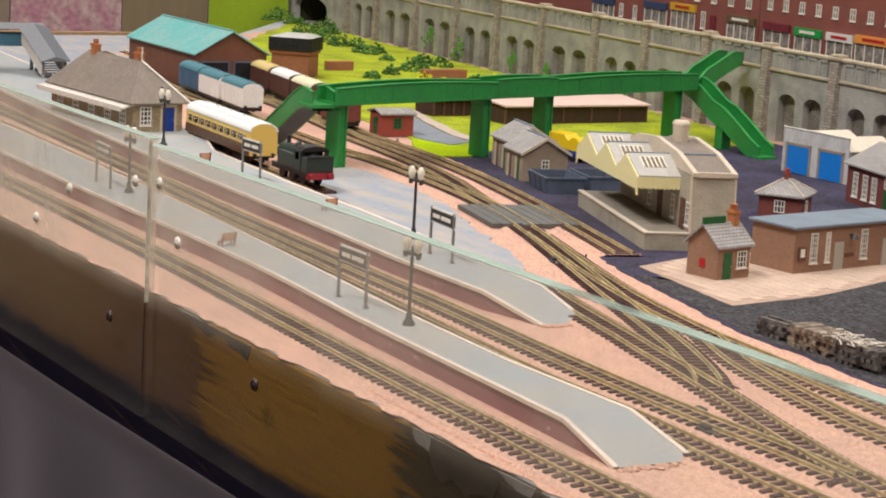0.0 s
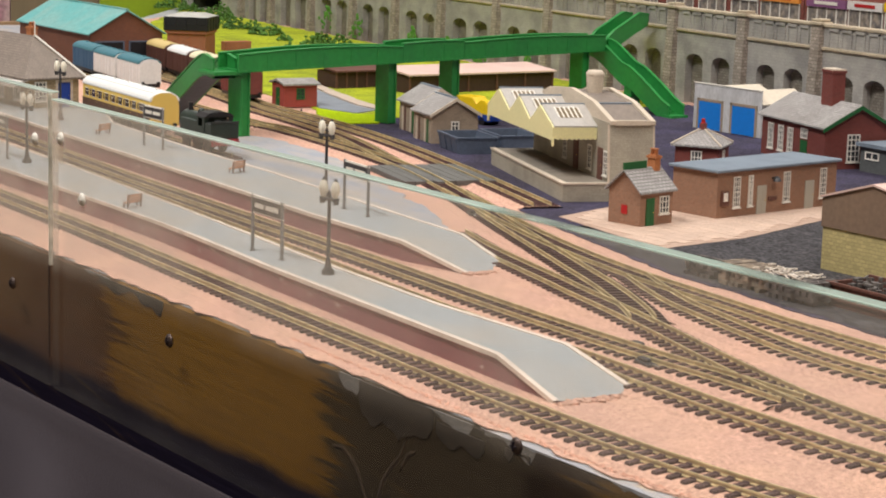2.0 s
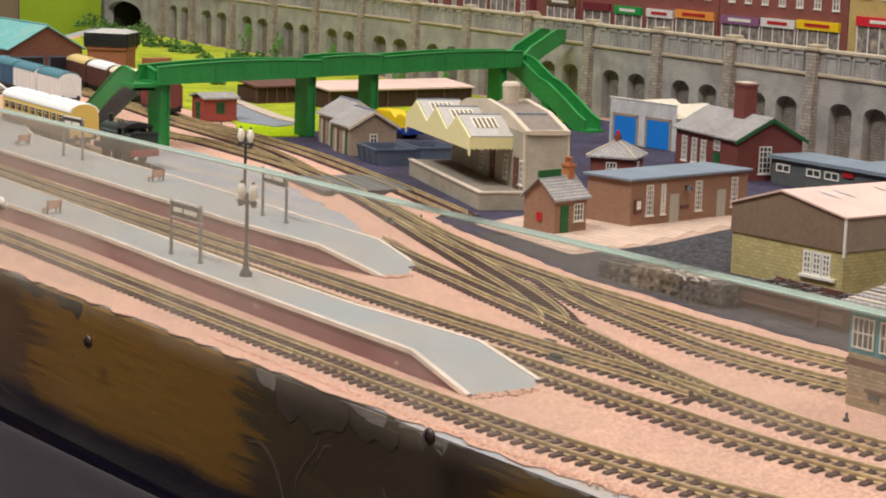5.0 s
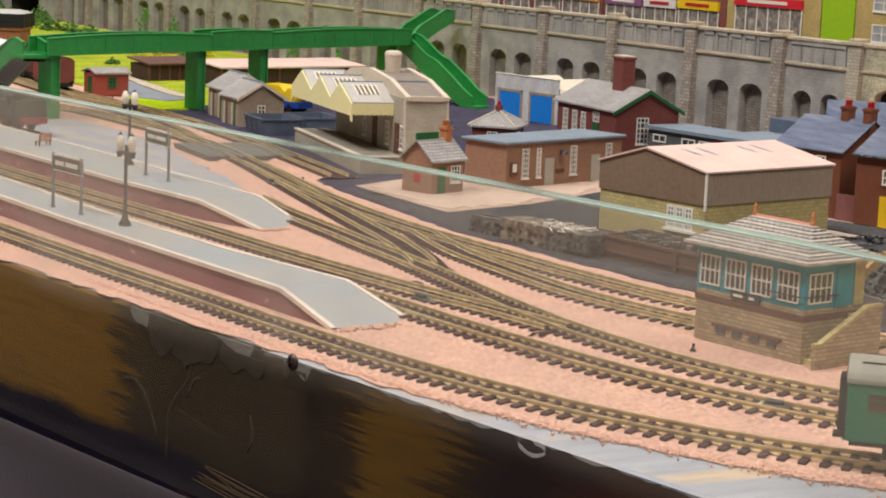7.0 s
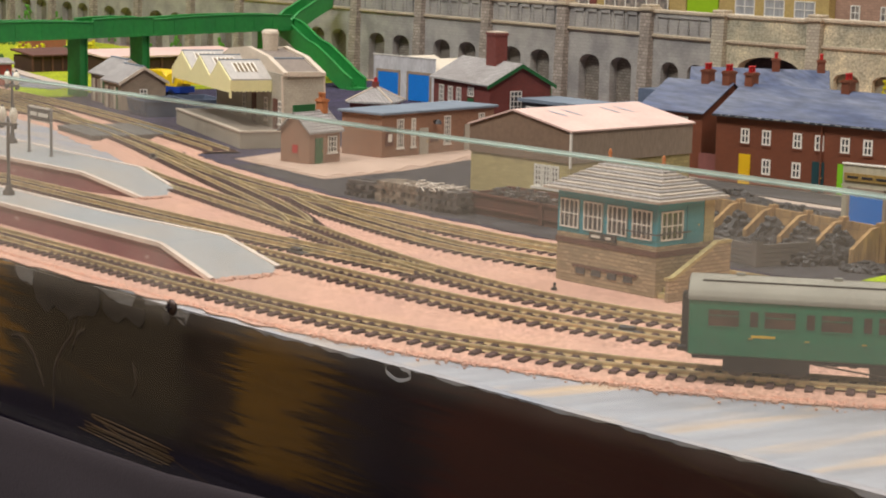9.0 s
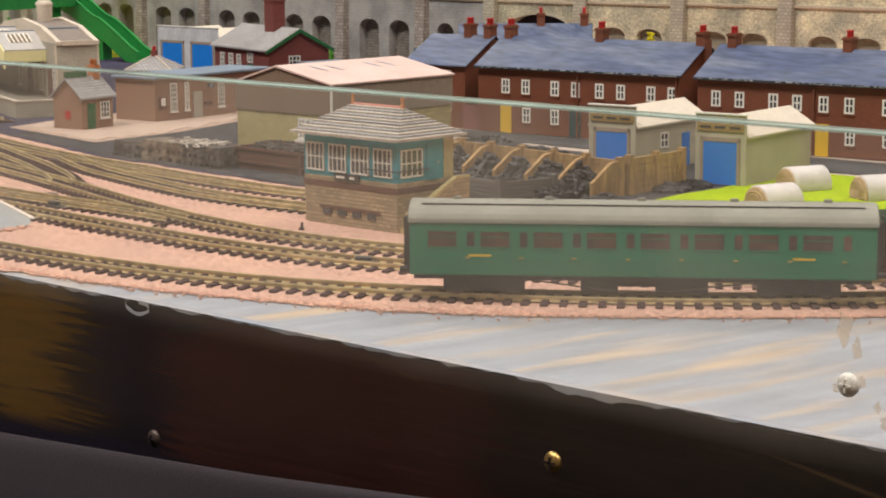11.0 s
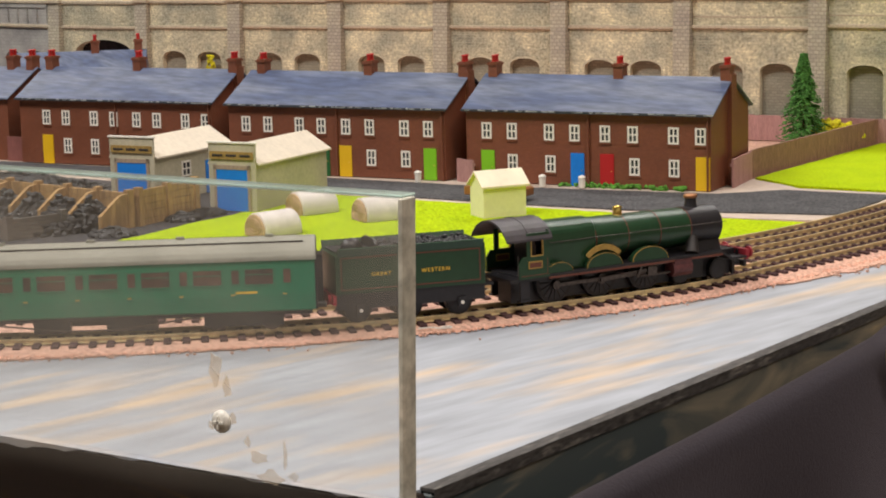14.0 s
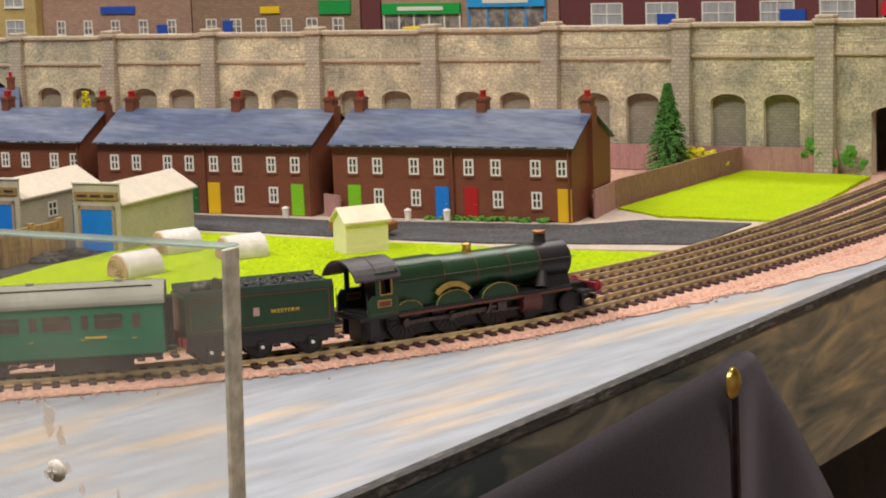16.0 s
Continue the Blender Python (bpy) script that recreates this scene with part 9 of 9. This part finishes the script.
def tank_engine():
    t = thing("tank_engine", -944, 194.8, 0, -3, "dark green tank engine beside the platform", "locomotive")
    part("boiler", Shape().rod((-22, 0, 18), (8, 0, 18), 5.4, n=20), TANK_GREEN, t)
    part("side_tank", Shape().box(-14, -8.6, 12, 8, -5, 20).box(-14, 5, 12, 8, 8.6, 20), TANK_GREEN, t, bevel=0.3)
    part("cab_side", Shape().box(8, -8.6, 12, 18, -8.1, 18).box(8, -8.6, 18, 10.4, -8.1, 23.4).box(15.6, -8.6, 18, 18, -8.1, 23.4).box(10.4, -8.6, 22.4, 15.6, -8.1, 23.4), TANK_GREEN, t)
    part("cab_side", Shape().box(8, 8.1, 12, 18, 8.6, 18).box(8, 8.1, 18, 10.4, 8.6, 23.4).box(15.6, 8.1, 18, 18, 8.6, 23.4).box(10.4, 8.1, 22.4, 15.6, 8.6, 23.4), TANK_GREEN, t)
    part("cab_front", Shape().box(8, -8.1, 12, 8.5, 8.1, 23.8), TANK_GREEN, t)
    part("cab_back", Shape().box(17.5, -8.1, 12, 18, 8.1, 18.4).box(17.5, -8.1, 18.4, 18, -5.8, 23.6).box(17.5, -2.2, 18.4, 18, 2.2, 23.6).box(17.5, 5.8, 18.4, 18, 8.1, 23.6).box(17.5, -8.1, 22.6, 18, 8.1, 23.8), TANK_GREEN, t)
    part("bunker", Shape().box(18, -8.2, 12, 26, 8.2, 20).slab([(25.6, 20), (26, 20), (27, 21.6), (26.6, 21.6)], -8.2, 8.2), TANK_GREEN, t, bevel=0.3)
    part("bunker_coal", Shape().blob(22, -2, 19.8, 3.6, 5.5, 1.6, 0.8, 10, 5).blob(22, 3.5, 19.8, 3.4, 4.0, 1.4, 0.8, 10, 5), COAL, t)
    part("step", Shape().box(12, -8.4, 6.4, 16, -7.2, 6.9).box(12, 7.2, 6.4, 16, 8.4, 6.9), LOCO_BLACK, t)
    part("cab_roof", Shape().slabx([(-9, 23.2), (9, 23.2), (6, 25.2), (0, 26), (-6, 25.2)], 7, 19.4), LOCO_BLACK, t)
    part("chimney", Shape().turned([(1.8, 22), (1.3, 24), (1.3, 27), (1.8, 27.4)], -18, 0, 12), LOCO_BLACK, t)
    part("dome", Shape().blob(-4, 0, 23, 2.2, 2.2, 3, 0, 12, 6), TANK_GREEN, t)
    part("frames", Shape().box(-24, -7.6, 9, 26, 7.6, 12), LOCO_BLACK, t)
    part("buffer_beam", Shape().box(26, -8, 8.4, 27, 8, 12), BUFFER_RED, t)
    part("buffer", Shape().rod((27, -5.6, 10.4), (30, -5.6, 10.4), 1.5, n=12).rod((27, 5.6, 10.4), (30, 5.6, 10.4), 1.5, n=12), BUFFER_RED, t)
    for wx in (-14, 0, 14):
        wheel(t, wx, 4.6, False)


tank_engine()


def box_van(x, y, rz, ln, body, roof, label):
    t = thing("box_van", x, y, 0, rz, label, "wagon", "goods wagons")
    h = ln / 2
    part("body", Shape().slabx([(-8, 8), (8, 8), (8, 21.6), (5, 24.2), (0, 25.2), (-5, 24.2), (-8, 21.6)], -h, h), body, t, bevel=0.3)
    arc = [(8.3 * math.sin(radians(-80 + 160 * i / 8)), 21.4 + 4.6 * math.cos(radians(-80 + 160 * i / 8))) for i in range(9)]
    part("roof", Shape().slabx([(a, z - 0.5) for a, z in arc] + arc[::-1], -h + 0.4, h - 0.4), roof, t)
    for u in (-h * 0.5, 0, h * 0.5):
        part("roof_vent", Shape().boxc(u, 0, 25.8, 1.8, 1.8, 0.9), roof, t)
    for e in (-1, 1):
        part("buffer", Shape().rod((e * h, -5.6, 8.6), (e * (h + 1.6), -5.6, 8.6), 1.1, n=10).rod((e * h, 5.6, 8.6), (e * (h + 1.6), 5.6, 8.6), 1.1, n=10), LOCO_BLACK, t)
    for u in (-h * 0.75, -h * 0.4, h * 0.4, h * 0.75):
        part("strap", Shape().box(u - 0.3, -8.25, 8.4, u + 0.3, -8, 21.4).box(u - 0.3, 8, 8.4, u + 0.3, 8.25, 21.4), body, t)
    part("underframe", Shape().box(-h, -7, 5.6, h, 7, 8), LOCO_BLACK, t)
    for wx in (-h * 0.55, h * 0.55):
        part("wheelset", Shape().rod((wx, -5.2, 6.4), (wx, -3.8, 6.4), 2.9, n=14).rod((wx, 3.8, 6.4), (wx, 5.2, 6.4), 2.9, n=14), LOCO_BLACK, t)
    part("door", Shape().box(-4, -8.3, 8.6, 4, -8, 20.5), body, t)


BLUE_ROOF = material("faded_blue_roof", (0.06, 0.19, 0.24), 0.6, grain=0.1, grain_size=2)
box_van(-1262, 308, -7, 50, ROOF_WHITE, BLUE_ROOF, "white goods van with faded blue roof")
box_van(-1315, 314, -7, 50, ROOF_WHITE, BLUE_ROOF, "white goods van with blue roof, second in line")
box_van(-1368, 321, -7, 50, material("deep_blue_van", (0.03, 0.10, 0.20), 0.5), BLUE_ROOF, "deep blue goods van beside the engine shed")
VAN_BROWN = material("bauxite_brown_van", (0.10, 0.042, 0.032), 0.55, grain=0.15, grain_size=1.5)
box_van(-1262, 364, -10, 50, VAN_BROWN, CREAM, "brown goods van with cream roof")
box_van(-1318, 374, -10, 50, VAN_BROWN, ROOF_WHITE, "brown goods van with white roof")
box_van(-1374, 384, -10, 50, VAN_BROWN, material("yellowed_roof", (0.62, 0.48, 0.2), 0.6), "brown goods van with yellowed roof")
box_van(-1172, 341, -9, 40, BRICK_RED, PAINT["rust"], "small red brown van near the footbridge")


def red_cabin():
    t = thing("red_cabin", -1133, 352, 1, 84, "small red cabin with grey flat roof and green window", "cabin")
    part("wall", Shape().box(0, 0, 0, 24, 20, 15), BRICK_CABIN, t)
    part("roof", Shape().slabx([(-2, 14.6), (10, 17.4), (22, 14.6), (22, 15.8), (10, 18.6), (-2, 15.8)], -1.6, 25.6), SLATE_GREY, t)
    window(t, 6, 7.5, 2, 3, mm(9, 0, 5), 0.8, frame=PAINT["green"])
    door(t, 6, 12.5, "green", face(24, 20, "left", 7, 0))


BRICK_CABIN = courses("bright_red_brick_paper", (0.36, 0.055, 0.04), (0.3, 0.08, 0.06), 1.6, 0.55, 0.1, vary=0.12, stain=0.25, stain_size=10, bump=0.2)
red_cabin()


def water_tower():
    t = thing("water_tower", -1508, 452, 1, 48, "orange brick water tower with black iron tank", "water tower")
    part("brick_base", Shape().box(0, 0, 0, 33, 33, 22), BRICK_ORANGE, t)
    part("corbel", Shape().box(-1.5, -1.5, 20, 34.5, 34.5, 22.5), BRICK_ORANGE, t)
    part("iron_tank", Shape().box(-2.5, -2.5, 22.5, 35.5, 35.5, 34), LOCO_BLACK, t, bevel=0.4)
    for u in range(5):
        part("tank_rib", Shape().box(-2 + u * 9, -3.0, 22.5, -1 + u * 9, -2.5, 34), LOCO_BLACK, t)
        part("tank_rib", Shape().box(35.5, -2 + u * 9, 22.5, 36, -1 + u * 9, 34), LOCO_BLACK, t)
    part("tank_seam", Shape().box(-2.9, -2.9, 27.8, 35.9, -2.5, 28.4).box(35.5, -2.5, 27.8, 35.9, 35.5, 28.4), LOCO_BLACK, t)
    part("tank_cover", Shape().put([(-2, -2, 34), (35, -2, 34), (35, 35, 34), (-2, 35, 34), (6, 6, 36.5), (27, 6, 36.5), (27, 27, 36.5), (6, 27, 36.5)], [(0, 1, 5, 4), (1, 2, 6, 5), (2, 3, 7, 6), (3, 0, 4, 7), (4, 5, 6, 7), (3, 2, 1, 0)]), material("pale_grey_cover", (0.45, 0.45, 0.42), 0.7, grain=0.15, grain_size=3), t)


water_tower()


def engine_shed():
    w, d, e, r = 150, 60, 29, 46
    t = thing("engine_shed", -1553, 340, 1, -2, "brown brick engine shed with weathered turquoise roof", "engine shed")
    part("wall", walls(w, d, e, r), courses("dull_brown_brick", (0.19, 0.065, 0.035), (0.15, 0.075, 0.05), 1.6, 0.55, 0.1, vary=0.15, stain=0.3, bump=0.2), t)
    turquoise = material("weathered_turquoise_roof", (0.12, 0.40, 0.40), 0.6, grain=0.14, grain_size=2, stain=0.7, stain_size=18, second=(0.24, 0.42, 0.40), stretch=(1, 0.4, 1), bump=0.4)
    for s in gable_roof(w, d, e, r, 2.5, 1.2):
        part("roof", s, turquoise, t, "weathered turquoise roof", bevel=0.3)
    # doorways are flat black panels on the wall, painting the shade of an interior
    black = material("shed_interior_shade", (0.008, 0.007, 0.01), 0.9)
    for u in (5, 33):
        part("doorway", Shape().box(u, -0.4, 0, u + 22, 0.3, 22), black, t, at=face(w, d, "right", 0, 0))
        part("door_frame", Shape().box(u - 1.2, -0.7, 0, u, 0.2, 23).box(u + 22, -0.7, 0, u + 23.2, 0.2, 23).box(u - 1.2, -0.7, 22, u + 23.2, 0.2, 23.2), PAINT["bluegrey"], t, at=face(w, d, "right", 0, 0))
    part("roof_ridge", Shape().box(-2.5, d / 2 - 1, r + 0.6, w + 2.5, d / 2 + 1, r + 1.8), turquoise, t)


engine_shed()


CANOPY_WHITE = material("off_white_canopy_board", (0.66, 0.62, 0.58), 0.6, grain=0.1, grain_size=2, stain=0.3, stain_size=14)


def station_building():
    w, d, e, r = 122, 35, 18.5, 42
    t = thing("station_building", -1240, 156, 8.5, 4, "buff stone station building with brown hipped roof", "station")
    part("wall", Shape().box(0, 0, 0, w, d, e), STONE_BUFF, t, bevel=0.2)
    o = 3.5
    p = [(-o, -o, e), (w + o, -o, e), (w + o, d + o, e), (-o, d + o, e), (20, d / 2, r), (w - 26, d / 2, r), (-o, -o, e - 1), (w + o, -o, e - 1), (w + o, d + o, e - 1), (-o, d + o, e - 1)]
    part("roof", Shape().put(p, [(0, 1, 5, 4), (1, 2, 5), (2, 3, 4, 5), (3, 0, 4), (6, 7, 1, 0), (7, 8, 2, 1), (8, 9, 3, 2), (9, 6, 0, 3), (9, 8, 7, 6)]), SLATE_BROWN, t, "brown hipped slate roof")
    part("barge_board", Shape().rod((w + o, d + o, e), (w - 25, d / 2, r + 0.6), 0.8, n=5), WHITE, t)
    part("canopy", Shape().slabx([(-9, 14.6), (0, 16.8), (0, 17.8), (-9, 15.8)], -4, w + 2).box(-4, -9.5, 13.2, w + 2, -9, 16.4), CANOPY_WHITE, t, "off-white platform canopy board")
    for u in range(6):
        part("canopy_bracket", Shape().rod((6 + u * 21, 0, 11), (6 + u * 21, -8, 15), 0.5, n=6), CANOPY_WHITE, t)
    window(t, 8, 12, 3, 4, face(w, d, "right", 5, 4), 0.9, sill=True)
    door(t, 8, 15, "navy", face(w, d, "right", 21, 0))
    part("door_surround", Shape().box(w, 19.2, 0, w + 0.4, 20.8, 16.5).box(w, 29.2, 0, w + 0.4, 30.8, 16.5).box(w, 20.8, 15.2, w + 0.4, 29.2, 16.8), COPING_PALE, t)
    for u in (10, 34, 58, 82, 104):
        window(t, 9, 12, 3, 4, mm(u, 0, 4), 0.8, sill=True)
    for cx, cy in ((30, d / 2), (w - 34, d / 2 + 3)):
        chimney(t, cx, cy, r - 8, r + 5, 6, 4.5, 2, TERRACOTTA, TERRACOTTA)
    part("roof_finial", Shape().rod((w - 24, d / 2, r), (w - 24, d / 2, r + 9), 0.4, n=6), WHITE, t)


station_building()


TEAL_SPAN = material("dull_teal_footbridge_paint", (0.045, 0.14, 0.21), 0.5, grain=0.1, grain_size=2, stain=0.3, stain_size=10)


def station_footbridge():
    t = thing("station_footbridge", -1480, 150, 8, 0, "blue grey covered footbridge with dark stairs", "footbridge")
    t.matrix_basis = t.matrix_basis @ Matrix.Diagonal((0.8, 1, 0.68, 1))
    part("span", Shape().slabx([(-26, 30), (84, 30), (84, 44), (-26, 44)], -10, -8).slabx([(-26, 30), (84, 30), (84, 44), (-26, 44)], 8, 10).box(-8, -26, 30, 8, 84, 32), TEAL_SPAN, t)
    part("roof", Shape().slab([(-13, 50), (13, 50), (0, 56)], -28, 86), material("dark_grey_lead_roof", (0.12, 0.13, 0.15), 0.55, grain=0.1, grain_size=2), t)
    for u in (-24, 30, 80):
        part("roof_post", Shape().rod((-9, u, 43), (-9, u, 51), 0.8).rod((9, u, 43), (9, u, 51), 0.8), PAINT["bluegrey"], t)
        part("trestle", Shape().boxc(-8, u, 0, 2.4, 2.4, 31).boxc(8, u, 0, 2.4, 2.4, 31), PAINT["bluegrey"], t)
    s = Shape()
    s.put([(10, 66, 33), (70, 66, 2), (70, 66, 18), (10, 66, 48), (10, 68, 33), (70, 68, 2), (70, 68, 18), (10, 68, 48)], [(0, 1, 2, 3), (7, 6, 5, 4), (3, 2, 6, 7), (0, 4, 5, 1)])
    s.put([(10, 84, 33), (70, 84, 2), (70, 84, 18), (10, 84, 48), (10, 86, 33), (70, 86, 2), (70, 86, 18), (10, 86, 48)], [(0, 1, 2, 3), (7, 6, 5, 4), (3, 2, 6, 7), (0, 4, 5, 1)])
    part("stair_side", s, CANOPY_WHITE, t)
    part("stair_roof", Shape().put([(8, 64, 52), (74, 64, 20), (74, 88, 20), (8, 88, 52), (8, 76, 57), (74, 76, 25)], [(0, 1, 5, 4), (3, 4, 5, 2), (0, 4, 3), (1, 2, 5)]), bpy.data.materials["dark_grey_lead_roof"], t)
    for i in range(14):
        part("tread", Shape().boxc(12 + i * 4.2, 76, 31 - i * 2.15, 4.4, 16, 1), PAINT["bluegrey"], t)


station_footbridge()


def low_shed(x, y, rz, w, d, h, front, roof, label):
    t = thing("low_shed", x, y, 1, rz, label, "shed", "field sheds")
    part("wall", Shape().box(0, 0, 0, w, d, h), front, t)
    part("roof", Shape().slabx([(-3, h - 0.2), (d + 2, h + 3), (d + 2, h + 4.2), (-3, h + 1)], -2, w + 2), roof, t)
    for i in range(6):
        part("post", Shape().box(w * i / 5 - 0.8, -0.8, 0, w * i / 5 + 0.8, 0, h), PAINT["rust"], t)


DARK_FRONT = material("dark_brown_boards", (0.055, 0.026, 0.018), 0.8, grain=0.25, grain_size=1.2, stretch=(3, 3, 0.4), stain=0.3)
low_shed(-1183, 484, 90, 128, 34, 13, DARK_FRONT, PINK_CARD, "long low brown shed with pale pink roof")
low_shed(-1232, 452, 92, 44, 26, 12, DARK_FRONT, PAINT["rust"], "low dark brown shed in the field")
for bx, by, bw in ((-1551, 530, 26), (-1482, 590, 44)):
    single("brick_wall_end", Shape().box(0, 0, 0, bw, 8, 8), BRICK_ORANGE, bx, by, 1, 90, "low orange brick wall in the field", "wall", "field walls", bevel=0.3)

# tunnel mouth and boards at the far end
portal = thing("tunnel_mouth", -2175, 785, 0.5, -7, "grey stone tunnel mouth in the retaining wall", "tunnel")
part("tunnel_face", arch_panel(242, 62, 19, 13, 54, [120]), STONE_W, portal)
part("tunnel_lining", Shape().box(60, 40, 0, 180, 46, 40).box(58, 7.2, 0, 64, 40, 40).box(176, 7.2, 0, 182, 40, 40).box(58, 7.2, 40, 182, 46, 44), material("tunnel_dark", (0.03, 0.035, 0.012), 0.9, grain=0.3, grain_size=4), portal)
BACK = [
    ("backdrop_green", (-2122, 775), (-2171, 695), material("bright_green_board", (0.28, 0.42, 0.008), 0.7, grain=0.05, grain_size=6, stain=0.15, stain_size=60)),
    ("backdrop_brown", (-2172, 694), (-2225, 608), material("brown_board", (0.22, 0.17, 0.10), 0.7, grain=0.08, grain_size=10, stain=0.35, stain_size=90, stretch=(1, 1, 0.15))),
    ("backdrop_pink", (-2226, 607), (-2296, 495), material("pink_flowered_cloth", (0.42, 0.20, 0.26), 0.85, grain=0.25, grain_size=6, stain=0.8, stain_size=16, second=(0.55, 0.42, 0.40))),
    ("backdrop_grey", (-2297, 494), (-2520, 136), material("grey_brown_board", (0.26, 0.21, 0.16), 0.75, grain=0.08, grain_size=10, stain=0.35, stain_size=80, stretch=(1, 1, 0.2))),
]
for bn, (bx0, by0), (bx1, by1), bm_ in BACK:
    single(bn, Shape().box(0, 0, -400, math.hypot(bx1 - bx0, by1 - by0), 6, 240), bm_, bx0, by0, 0, math.degrees(math.atan2(by1 - by0, bx1 - bx0)), kind="structure")

# loose ballast grains along the nearer tracks
grains = Shape()
for x, y, d in spline(TRACKS["front"], 1.0):
    if -520 < x and y < 420:
        for k in range(5):
            o = -RND.uniform(8.0, 13.5) if k < 4 else RND.uniform(8, 12)
            r = RND.uniform(0.3, 0.75)
            grains.blob(x - math.sin(d) * o + RND.random(), y + math.cos(d) * o, 0.35, r, r, r * 0.8, 0.9, 4, 2)
single("loose_ballast", grains, material("pink_ballast_grains", (0.62, 0.34, 0.25), 0.9, island=0.5, grain=0.1), label="loose pink ballast grains along the front track", category="ballast", kind="stuff")
